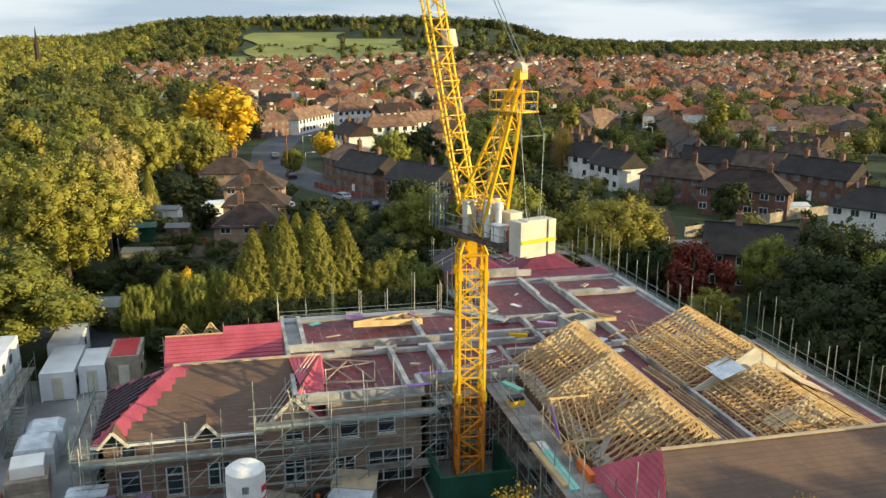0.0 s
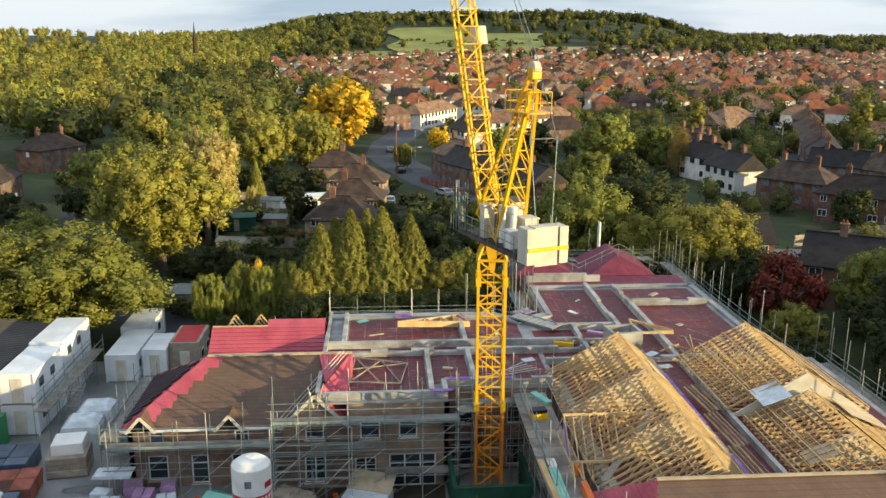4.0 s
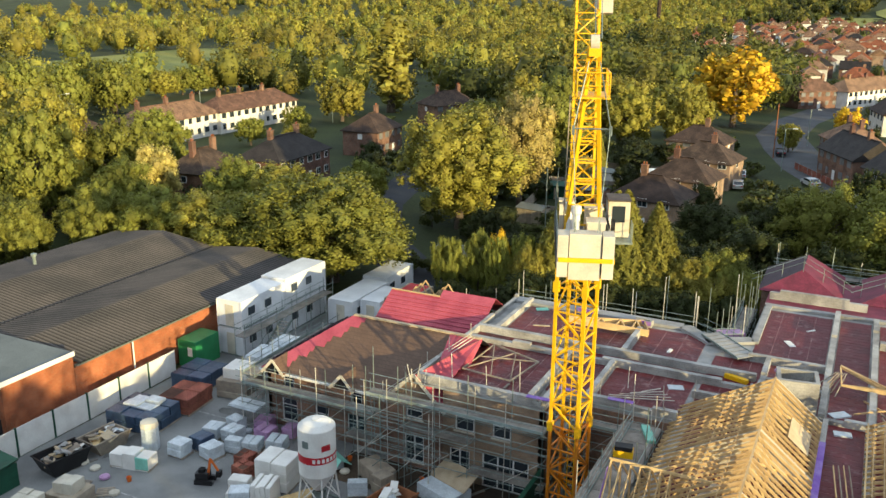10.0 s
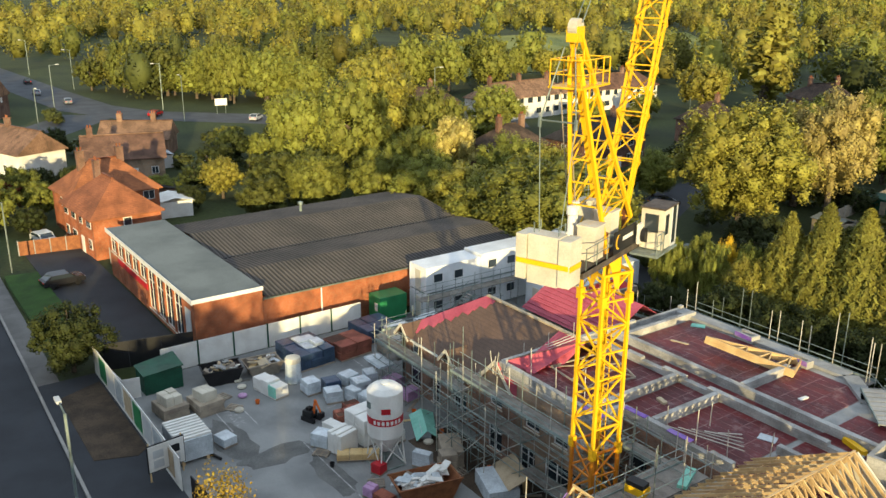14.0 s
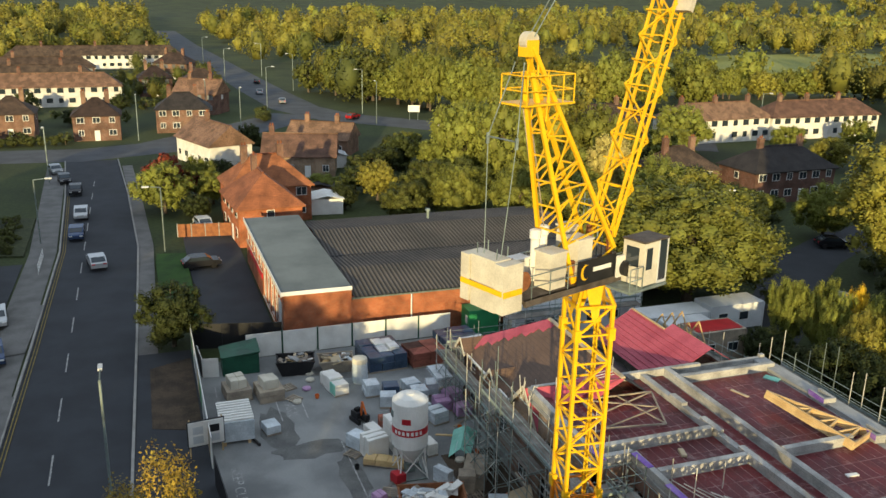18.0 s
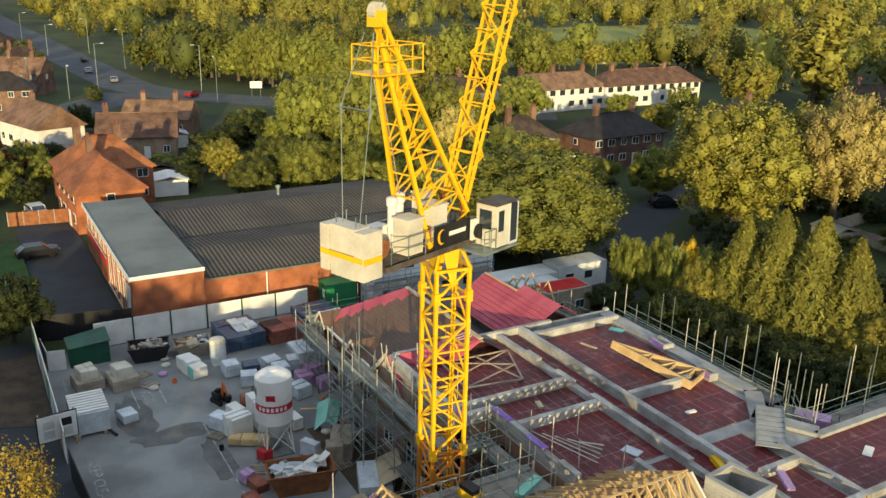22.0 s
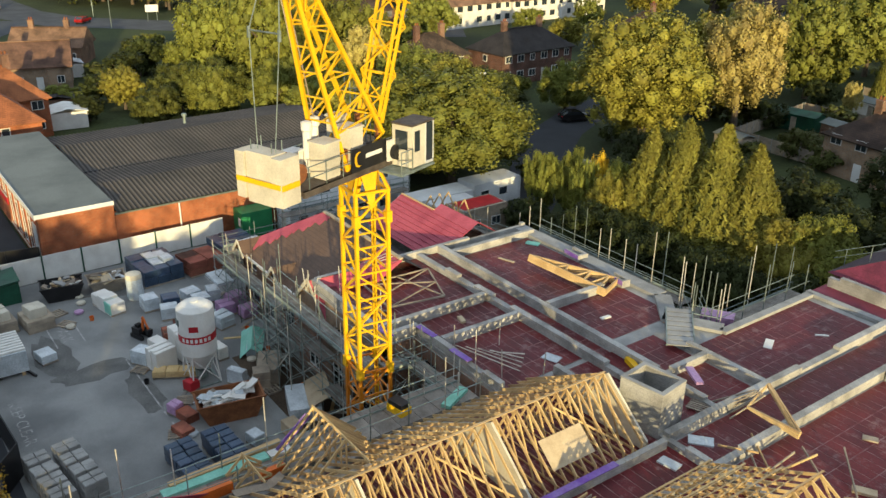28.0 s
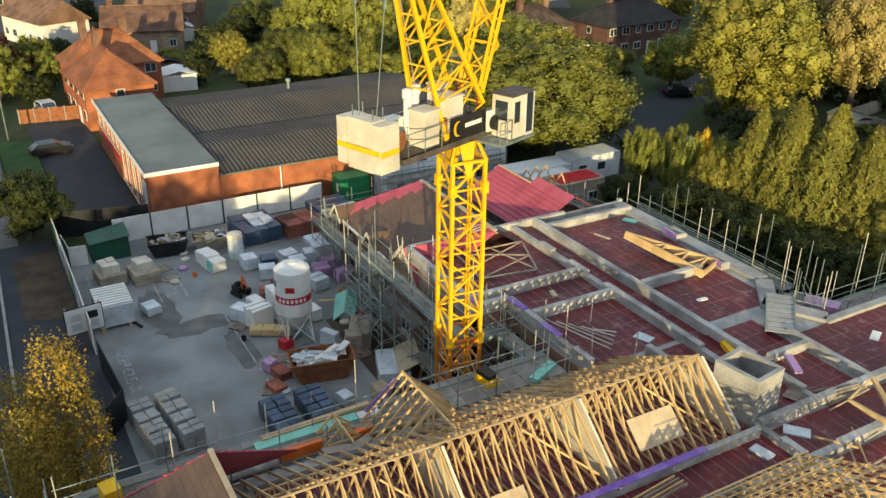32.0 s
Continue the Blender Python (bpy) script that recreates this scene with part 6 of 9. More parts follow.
for key, x, y, h, w in (
        ("lime", -22, 116, 19, 19), ("silver", -18.5, 130, 19.5, 12), ("lime", -26, 134, 17, 15), ("oak", -26, 158, 17, 15), ("lime", -7, 196, 15, 14), ("gold", -3.5, 238, 22, 24), ("lime", -18, 192, 15, 14), ("conifer", -15.5, 161, 9, 5), ("shade", -10, 166, 6, 9), ("shade", -12, 175, 6, 8), ("shade", -6.5, 178, 5, 7), ("shade", -21, 154, 5, 6), ("shade", -19, 172, 7, 8), ("shade", -10, 122, 3, 5), ("shade", -6, 114, 3.5, 6), ("shade", -18, 112, 3, 5), ("shade", -8, 142, 2.5, 4), ("silver", -15, 152, 6, 3), ("lime", -22, 200, 17, 16), ("oak", -30, 182, 17, 16), ("lime", -34, 210, 17, 16), ("lime", -14, 218, 15, 14), ("oak", -38, 160, 15, 14), ("lime", -44, 196, 16, 15),
        ("oak", -24.5, 88, 13.5, 21), ("oak", -34, 88, 10.5, 15), ("lime", -42, 88, 10, 13), ("oak", -49, 86, 9.5, 12), ("oak", -55, 82, 10, 10), ("oak", -60, 75, 9, 9), ("lime", -39, 98, 12, 13), ("oak", -45, 97, 12, 12), ("maple", -61, 68, 7, 8), ("oak", -58, 90, 12, 11),
        ("conifer", 1.2, 91, 11.6, 11), ("conifer", 4.4, 91.5, 13.0, 12), ("conifer", 7.8, 91.8, 13.2, 12), ("conifer", 6.1, 94.6, 12.4, 11), ("conifer", 2.6, 95, 11.4, 11), ("conifer", 10.8, 92.4, 12.2, 11), ("lime", 14.5, 91, 8, 7), ("lime", 17, 90, 7, 6),
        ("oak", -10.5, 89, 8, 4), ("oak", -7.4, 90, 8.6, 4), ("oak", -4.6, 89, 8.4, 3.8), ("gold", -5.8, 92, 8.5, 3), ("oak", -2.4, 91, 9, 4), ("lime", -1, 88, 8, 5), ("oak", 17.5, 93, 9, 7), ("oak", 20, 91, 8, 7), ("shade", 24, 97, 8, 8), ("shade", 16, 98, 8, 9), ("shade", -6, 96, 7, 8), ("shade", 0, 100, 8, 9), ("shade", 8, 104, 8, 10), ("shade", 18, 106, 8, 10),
        # Dark trees that stand in for the shaded strip behind the scaffold.
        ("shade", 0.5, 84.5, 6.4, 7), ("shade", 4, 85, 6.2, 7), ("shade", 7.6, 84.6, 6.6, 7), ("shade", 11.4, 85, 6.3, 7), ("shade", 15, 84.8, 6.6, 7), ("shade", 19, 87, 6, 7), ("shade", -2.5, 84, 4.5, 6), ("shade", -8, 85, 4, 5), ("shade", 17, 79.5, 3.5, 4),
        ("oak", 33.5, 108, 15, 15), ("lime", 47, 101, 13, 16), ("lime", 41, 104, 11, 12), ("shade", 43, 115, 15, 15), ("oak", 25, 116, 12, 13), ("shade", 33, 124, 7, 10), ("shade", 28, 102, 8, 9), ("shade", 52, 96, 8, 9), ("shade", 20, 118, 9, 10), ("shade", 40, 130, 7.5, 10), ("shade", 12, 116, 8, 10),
        # Trees near x 52-76, y 32-52 are unseen, added for shade on the deck.
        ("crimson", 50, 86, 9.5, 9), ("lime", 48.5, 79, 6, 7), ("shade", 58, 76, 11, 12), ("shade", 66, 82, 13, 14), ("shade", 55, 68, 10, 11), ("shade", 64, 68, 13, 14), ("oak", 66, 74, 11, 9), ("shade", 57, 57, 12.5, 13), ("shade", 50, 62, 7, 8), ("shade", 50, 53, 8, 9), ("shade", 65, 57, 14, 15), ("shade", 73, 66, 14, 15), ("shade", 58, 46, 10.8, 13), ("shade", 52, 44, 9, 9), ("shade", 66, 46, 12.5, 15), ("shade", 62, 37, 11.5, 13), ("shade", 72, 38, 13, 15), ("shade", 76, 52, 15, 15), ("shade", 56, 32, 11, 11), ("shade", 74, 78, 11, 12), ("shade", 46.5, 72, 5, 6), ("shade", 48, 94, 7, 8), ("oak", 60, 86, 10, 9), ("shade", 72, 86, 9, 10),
        ("oak", 62, 208, 14, 17), ("oak", 76, 212, 11, 10), ("birch", 75, 192, 11, 7), ("gold", 23, 234, 8, 8), ("lime", 13, 205, 7, 6), ("shade", 30, 152, 8, 9), ("shade", 42, 160, 8, 8), ("oak", 50, 172, 10, 10), ("shade", 58, 176, 9, 9), ("oak", 36, 204, 11, 11), ("shade", 46, 214, 11, 11), ("poplar", 96, 240, 14, 8), ("poplar", 150, 250, 16, 10), ("oak", 158, 252, 13, 12), ("shade", 84, 134, 8, 8), ("shade", 48, 146, 9, 10), ("shade", 56, 150, 8, 9),
        ("birch", 11.5, 34.2, 10.6, 4.6), ("birch", 13.6, 32.6, 8.6, 4.2), ("birch", 9.6, 32.2, 8.0, 4.0), ("birch", 24.9, 31.6, 9.6, 4.2), ("shade", -27.2, 35.8, 6.8, 7.2),
        ("crimson", -82, 38, 8, 8), ("oak", -76, 37.0, 8, 9), ("oak", -84, 42, 7, 7), ("shade", -72, 41, 4, 5), ("shade", -92, 46, 5, 6), ("shade", -88, 53, 5, 6),
        ("oak", -72, 88, 18, 14), ("lime", -79, 95, 20, 16), ("lime", -88, 102, 20, 17), ("oak", -74, 104, 15, 13), ("maple", -66, 78, 9, 9), ("maple", -70, 74, 8, 9), ("oak", -82, 84, 15, 13), ("lime", -76, 68, 7, 7), ("shade", -72, 62, 4, 5), ("oak", -94, 90, 14, 13), ("oak", -100, 104, 15, 14), ("shade", -82, 66, 5, 6), ("shade", -90, 72, 6, 8), ("shade", -98, 78, 7, 8), ("oak", -108, 96, 12, 11),
        ("silver", -63, 100, 12, 9), ("oak", -84, 124, 9, 10), ("lime", -96, 122, 9, 9), ("oak", -40, 120, 8, 9), ("shade", -48, 112, 7, 8), ("shade", -42, 108, 7, 9), ("shade", -52, 106, 8, 9), ("shade", -58, 112, 7, 9), ("lime", -78, 156, 7, 8), ("oak", -92, 158, 7, 8), ("oak", -94, 178, 7, 8), ("oak", -48, 172, 10, 11), ("shade", -44, 150, 7, 8), ("oak", -66, 172, 7, 8), ("shade", -66, 140, 6, 7), ("shade", -48, 136, 6, 8),
        ("poplar", -93, 221, 27, 16), ("lime", -95, 199, 13, 14), ("oak", -99, 208, 12, 12), ("oak", -98, 137, 11, 13), ("shade", -12, 106, 7, 8),
        # Unseen trees south and east, added to shade road, yard and tiled roof.
        ("lime", 22, 4, 15, 13), ("oak", 10, 6, 14, 13), ("lime", -2, 3, 14, 13), ("oak", -14, 5, 14, 13), ("lime", -27, 3, 14, 13), ("oak", -40, 4, 14, 13), ("lime", -54, 2, 14, 13), ("oak", -68, 0, 13, 12), ("lime", 4, -8, 15, 14), ("oak", -20, -9, 15, 14), ("lime", -46, -10, 15, 14), ("lime", 40, 15, 17, 15), ("oak", 50, 10, 17, 15), ("lime", 60, 4, 17, 16), ("oak", 34, 8, 14, 12), ("lime", 74, 20.5, 19, 12), ("oak", 64, 16, 19.5, 9), ("oak", 82, 14, 17, 12), ("lime", 72, -4, 17, 16), ("oak", 84, 2, 17, 16), ("lime", 88, 24, 16, 14), ("oak", 100, 10, 17, 16)):
    tree(key, x, y, h, w)
for k in range(26):
    tree(R.choice(("oak", "maple", "maple")), -152 - 2.2 * k - R.uniform(0, 12), 112 - 1.2 * k + R.uniform(0, 16), R.uniform(10, 17), R.uniform(10, 15), group="roadside trees")
for k in range(16):
    tree(R.choice(("oak", "maple", "lime")), -150 - R.uniform(0, 34), 124 + 5 * k + R.uniform(-2, 2), R.uniform(12, 17), R.uniform(12, 15), group="roadside trees")
for k in range(15):
    tree(R.choice(("oak", "lime")), -176 + R.uniform(-3, 3) + 0.7 * k, 198 + 5.0 * k + R.uniform(-3, 3), R.uniform(9, 11), R.uniform(9, 11), "small round-crowned park tree in a row", "park trees")
for k in range(80):
    bx, by = R.uniform(-60, 100), R.uniform(106, 200)
    if clear_of(bx, by):
        tree("bush", bx, by, R.uniform(2, 4), R.uniform(3.5, 7), group="garden bushes")


def garden(x0, x1, y0, y1, n, keep_off, key="shade"):
    """Bushes and small trees filling garden land, clear of houses and roads."""
    for _ in range(n):
        bx, by = R.uniform(x0, x1), R.uniform(y0, y1)
        if clear_of(bx, by) and all(math.hypot(bx - hx, by - hy) > 9 for hx, hy in keep_off):
            big = R.random() < 0.3
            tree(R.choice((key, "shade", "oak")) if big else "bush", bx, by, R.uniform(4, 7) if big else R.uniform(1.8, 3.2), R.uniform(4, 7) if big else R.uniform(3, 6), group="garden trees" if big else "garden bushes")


WEST = [(-62, 48.6), (-71, 50.4), (-99, 60.5), (-111.5, 47), (-116.5, 68), (-58, 58), (-70, 59), (-80, 74), (-88, 68)]
garden(-122, -74, 40, 88, 70, WEST)
garden(-114, -60, 84, 125, 30, WEST)
garden(-186, -134, -20, 62, 60, [(-150, 44), (-177, 50), (-143.5, 26.5), (-149, 10), (-146, -8), (-197, 7), (-197, 24)])
garden(-60, -24, 100, 170, 36, [(-62, 131), (-64, 163), (-66, 114), (-57, 131), (-42, 120), (-45, 150)])
garden(-22, -4, 106, 150, 16, [(-13, 99), (-13, 125), (-9, 138)])
garden(4, 60, 100, 146, 30, [(40, 140), (56, 138)])


def crowns_far(places, name, mats, label, cards=130, seeds=4, size=0.17):
    """Woods too far and dense to count: one object for each leaf colour."""
    base = [crown_arrays(300 + k, 80, cards, size, "round") for k in range(seeds)]
    ring = np.array([(math.cos(a * math.pi / 3) * math.cos(e), math.sin(a * math.pi / 3) * math.cos(e), math.sin(e)) for e in (-1.0, 0.0, 1.0) for a in range(6)])
    fc = np.array([(j * 6 + i, j * 6 + (i + 1) % 6, (j + 1) * 6 + (i + 1) % 6, (j + 1) * 6 + i) for j in range(2) for i in range(6)] + [(12, 13, 14, 15), (12, 15, 16, 17)])
    for mi, mat in enumerate(mats):
        V, F, N, k = [], [], [], 0
        for i, (x, y, z, h, w) in enumerate(places):
            if i % len(mats) != mi:
                continue
            p, t, b, c, r, zs, soft = base[i % seeds]
            a = (i * 2.39996) % 6.283
            rot = np.array([[math.cos(a), -math.sin(a), 0], [math.sin(a), math.cos(a), 0], [0, 0, 1]])
            sc = np.array([w / 2, w / 2, h])
            o = np.array([x, y, z])
            P, T, Bv = (p * sc) @ rot.T + o, (t * w / 2) @ rot.T, (b * w / 2) @ rot.T
            V.append(np.stack([P - T - Bv * 0.6, P + T * 0.4 - Bv, P + T + Bv * 0.5, P - T * 0.5 + Bv], 1).reshape(-1, 3))
            F.append(np.arange(4 * len(P)).reshape(-1, 4) + k)
            N.append(np.repeat(soft @ rot.T, 4, 0))
            N.append(ring)
            k += 4 * len(P)
            V.append((np.array([0, 0, 0.45]) + ring * np.array([0.55, 0.55, 0.32])) * sc + o)
            F.append(fc + k)
            k += len(ring)
        V, F = np.concatenate(V), np.concatenate(F)
        me = bpy.data.meshes.new(name)
        me.vertices.add(len(V))
        me.vertices.foreach_set("co", V.ravel())
        me.loops.add(F.size)
        me.loops.foreach_set("vertex_index", F.ravel().astype(np.int32))
        me.polygons.add(len(F))
        me.polygons.foreach_set("loop_start", np.arange(0, F.size, 4, dtype=np.int32))
        me.update(calc_edges=True)
        me.shade_smooth()
        me.normals_split_custom_set_from_vertices(np.concatenate(N).tolist())
        me.materials.append(M[mat])
        tagged(new(name, me), label, "trees", kind="stuff")


# ---- houses ----
def roof_shell(a, b, c, e, r0, r1, drop=0.16):
    """A closed hipped or gabled roof body over the eave corners a, b, c, e."""
    s = Shape()
    s.v = [a, b, c, e, r0, r1] + [(q[0], q[1], q[2] - drop) for q in (a, b, c, e)]
    s.f = [(0, 1, 5, 4), (2, 3, 4, 5), (1, 2, 5), (3, 0, 4), (0, 6, 7, 1), (1, 7, 8, 2), (2, 8, 9, 3), (3, 9, 6, 0), (9, 8, 7, 6)]
    return s


def house_parts(ob, w, d, eave, ridge, walls, tiles, hip=True, chimneys=(0.0,), rows=2, gap=2.6, sides=(-1, 1), ends=(-1, 1), near=True):
    """Walls, roof, chimneys and windows of a house, w along x and d along y, in its own metres."""
    hw, hd = w / 2, d / 2
    body = Shape().box(-hw, hw, -hd, hd, -0.3, eave)
    if not hip:
        body.poly((-hw, hd, eave), (-hw, -hd, eave), (-hw, 0, ridge - 0.1)).poly((hw, -hd, eave), (hw, hd, eave), (hw, 0, ridge - 0.1))
    part("wall", body, walls, ob)
    o = 0.4
    k = hd + o if hip else 0
    a, b, c, e = (-hw - o, -hd - o, eave), (hw + o, -hd - o, eave), (hw + o, hd + o, eave), (-hw - o, hd + o, eave)
    r0, r1 = (-hw - o + k * 0.95, 0, ridge), (hw + o - k * 0.95, 0, ridge)
    rs = roof_shell(a, b, c, e, r0, r1)
    rf = part("roof", rs, tiles, ob)
    bar("ridge_tile", Vector(r0) + Vector((0, 0, 0.05)), Vector(r1) + Vector((0, 0, 0.05)), 0.3, 0.15, tiles, rf)
    for cx in chimneys:
        x = cx * hw
        ch = part("chimney", Shape().box(x - 0.45, x + 0.45, -0.35, 0.35, ridge - 1.2, ridge + 1.2).box(x - 0.52, x + 0.52, -0.42, 0.42, ridge + 1.203, ridge + 1.32), "brick_house", ob)
        part("pot", Shape().rings([(0.13, ridge + 1.32), (0.11, ridge + 1.75)], 8, x - 0.2, 0).rings([(0.13, ridge + 1.32), (0.11, ridge + 1.75)], 8, x + 0.2, 0), "tile_orange", ch)
    n = max(2, int(w // gap))
    for side in sides:
        for i in range(n):
            x = -hw + w * (i + 0.5) / n
            for j in range(rows):
                z = 1.0 + 2.55 * j
                if j == 0 and i == n // 2:
                    part("door", Shape().box(x - 0.5, x + 0.5, side * (hd + 0.03) - 0.03, side * (hd + 0.03) + 0.03, 0, 2.05), "upvc", ob)
                    continue
                ww = 0.75 if (i + j) % 3 else 0.55
                win = part("window", Shape().box(x - ww, x + ww, side * (hd + 0.03) - 0.03, side * (hd + 0.03) + 0.03, z, z + 1.2), "upvc" if near else ("pane_far" if walls != "render" else "glass"), ob)
                y1 = side * (hd + 0.068)
                if not near:
                    continue
                part("pane", Shape().box(x - ww + 0.09, x - 0.04, y1 - 0.006, y1 + 0.006, z + 0.09, z + 1.11).box(x + 0.04, x + ww - 0.09, y1 - 0.006, y1 + 0.006, z + 0.09, z + 1.11), "glass", win)
    for side in ends:
        win = part("window", Shape().box(side * (hw + 0.03) - 0.03, side * (hw + 0.03) + 0.03, -0.5, 0.5, 3.4, 4.5), "upvc", ob) if rows > 1 else None
        if win and near:
            part("pane", Shape().box(side * (hw + 0.068) - 0.006, side * (hw + 0.068) + 0.006, -0.42, 0.42, 3.48, 4.42), "glass", win)


HOUSES = []


def house(x, y, rz, label, w=14, d=8, eave=5.0, ridge=8.2, walls="brick_house", tiles="tile_house", hip=True, chimneys=(-0.5, 0.5), rows=2, category="house", group=""):
    ob = thing("house", (x, y, hill(x, y) + 0.06), rz, label, category, group, world=False)
    HOUSES.append((x, y))
    a = radians(rz)
    fy, fx = (25 - x) * -math.sin(a) + (15 - y) * math.cos(a), (25 - x) * math.cos(a) + (15 - y) * math.sin(a)
    house_parts(ob, w, d, eave, ridge, walls, tiles, hip, chimneys, rows, 2.6, (1 if fy > 0 else -1,), (1 if fx > 0 else -1,), math.hypot(x, y - 20) < 155)
    return ob


BR = "brick semi-detached house with a brown tiled hipped roof"
DK = "brick house with a dark tiled roof among gardens"
WH = "white-rendered terrace under a brown tiled roof"
for x, y, rz, lb, kw in (
        (-1.5, 183.5, -8, DK, dict(w=11, d=8, walls="brick_tan", eave=4.5, ridge=7.4, chimneys=(0.2,))), (3.2, 163.8, -8, DK, dict(w=10.5, d=8, walls="brick_tan", eave=4.5, ridge=7.4, chimneys=(0.2,))), (3.0, 146, -8, DK, dict(w=10, d=8, walls="brick_tan", eave=4.5, ridge=7.4, chimneys=(-0.3,))), (1.8, 130, -8, DK, dict(w=10, d=8, walls="brick_tan", eave=4.5, ridge=7.4, chimneys=(-0.3,))),
        (26.8, 178, 116, DK, dict(w=14, hip=False, tiles="tile_dark")), (34.6, 160, 115, DK, dict(w=14.5, hip=False, tiles="tile_dark", chimneys=(-0.3,))), (25.4, 193.5, 110, "brick house with an orange-brown hipped roof", dict(w=14, tiles="tile_tan")),
        (32.8, 246, 104, "white-rendered gabled house with a brown roof", dict(w=13, walls="render", hip=False)), (46, 269, 20, WH, dict(w=18, walls="render", tiles="tile_tan")), (60.5, 284, 38, WH, dict(w=23, walls="render", tiles="tile_tan")), (24.5, 308, 62, WH, dict(w=31, walls="render", tiles="tile_tan", chimneys=(-0.6, 0, 0.6))), (42.5, 332, 32, WH, dict(w=17, walls="render", tiles="tile_tan")), (10.5, 293, 42, BR, dict(w=14, tiles="tile_tan")), (58, 322, 20, WH, dict(w=15, walls="render", hip=False)),
        (80, 172.5, 102, "white-rendered gabled house with a dark roof", dict(w=11, d=7, walls="render", tiles="tile_dark", hip=False)), (80, 189, 108, "white-rendered gabled house with a dark roof", dict(w=10, d=7, walls="render", tiles="tile_dark", hip=False)), (84, 204, 112, DK, dict(w=12, hip=False)), (87, 218, 118, BR, dict(w=12)),
        (86.2, 157, 130, BR, dict(w=13, d=7.5)), (103.5, 174.8, 140, DK, dict(w=11, tiles="tile_dark", hip=False)), (110.2, 167, 118, DK, dict(w=13, hip=False)), (115.4, 151.5, 111, "brick house with a dark roof and a sunlit gable", dict(w=15.5, tiles="tile_dark", hip=False)), (91, 140.5, 138, BR, dict(w=16)),
        (109.5, 192, 66, DK, dict(w=12, tiles="tile_dark", hip=False)), (115.5, 206, 66, BR, dict(w=13)), (121.5, 220, 67, DK, dict(w=13)), (128, 235, 67, BR, dict(w=13)), (134, 250, 67, DK, dict(w=13)),
        (66, 95.5, 147, "long brick house with a dark tiled roof in shade", dict(w=15.5, tiles="tile_dark", hip=False)), (101.8, 118, 122, "white-rendered house under a dark roof", dict(w=14, walls="render", tiles="tile_dark")), (54.6, 110, 0, "brick house with a sunlit gable behind the trees", dict(w=8, d=7, hip=False, tiles="tile_dark", chimneys=(-0.3,))),
        (188, 299, -38, "long low brick block under a brown roof", dict(w=27, d=10, tiles="tile_tan", chimneys=(-0.4, 0.5))), (214, 284, -38, "long low brick block under a brown roof", dict(w=22, d=10, tiles="tile_tan", chimneys=(0.2,))), (123.5, 283, 28, BR, dict(w=15, tiles="tile_tan")), (108, 262, 60, BR, dict(w=13)), (146, 276, 66, BR, dict(w=13)), (60, 250, 10, BR, dict(w=13)), (140, 132, 112, DK, dict(w=15, hip=False)), (128, 176, 112, BR, dict(w=14)), (142, 196, 112, DK, dict(w=14, hip=False)),
        (-62, 48.6, 4, "brick semi with a bright orange tiled hipped roof", dict(w=11, d=8, eave=4.8, ridge=8.4, walls="brick_shed", tiles="tile_orange", chimneys=(-0.7,))), (-71, 50.4, 94, "brick house with a bright orange tiled roof", dict(w=11, d=8, ridge=8.8, walls="brick_shed", tiles="tile_orange", hip=True, chimneys=(-0.5, 0.4))),
        (-99, 60.5, 75, "brick bungalow with a brown gabled roof", dict(w=12, d=9, eave=3.6, ridge=6.8, walls="brick_tan", tiles="tile_tan", hip=False, rows=1, chimneys=(-0.8,))), (-111.5, 47, 20, "pale rendered gabled house with a brown roof", dict(w=14, eave=4.2, ridge=7.5, walls="render", tiles="tile_tan", hip=False, rows=1, chimneys=(-0.3,))),
        (-116.5, 68, 60, "low brick house with a red-brown roof", dict(w=12, d=8, eave=3.2, ridge=6, tiles="tile_tan", hip=False, rows=1)), (-150, 44, 85, DK, dict(w=11, tiles="tile_dark")), (-177.5, 50, 60, BR, dict(w=11, tiles="tile_tan", hip=False)), (-143.5, 26.5, 90, BR, dict(w=9, d=8)), (-149, 10, 90, BR, dict(w=9)), (-146, -8, 90, BR, dict(w=9)), (-143, -25, 90, BR, dict(w=11)), (-205, 52, 92, BR, dict(w=10, walls="render")),
        (-197, 7, 92, WH, dict(w=48, tiles="tile_tan", walls="render", chimneys=(-0.6, 0, 0.6))), (-222, 2, 92, "brick terrace under a brown tiled roof", dict(w=44, chimneys=(-0.6, 0, 0.6))), (-250, 0, 92, "brick terrace under a brown tiled roof", dict(w=46, chimneys=(-0.6, 0, 0.6))), (-300, 22, 92, WH, dict(w=60, walls="render", chimneys=(-0.6, 0, 0.6))), (-262, 48, 60, BR, dict(w=12)), (-215, 40, 92, BR, dict(w=9)),
        (-112, 154.3, 94, WH, dict(w=26, tiles="tile_tan", walls="render", chimneys=(-0.7, 0, 0.7))), (-111.8, 182, 90, WH, dict(w=30, tiles="tile_tan", walls="render", chimneys=(-0.7, -0.2, 0.4))), (-114, 126, 94, "brick terrace with rooflights among trees", dict(w=20)),
        (-62.6, 130.6, 93, "brick semi with a dark brown hipped roof", dict(w=16, d=8.5, tiles="tile_dark")), (-64.5, 163.5, 93, "brick house with a brown hipped roof", dict(w=11, d=8, chimneys=(0.3,))), (-66, 114, 93, DK, dict(w=10)), (-70, 210, 60, BR, dict(w=13))):
    house(x, y, rz, lb, **kw)

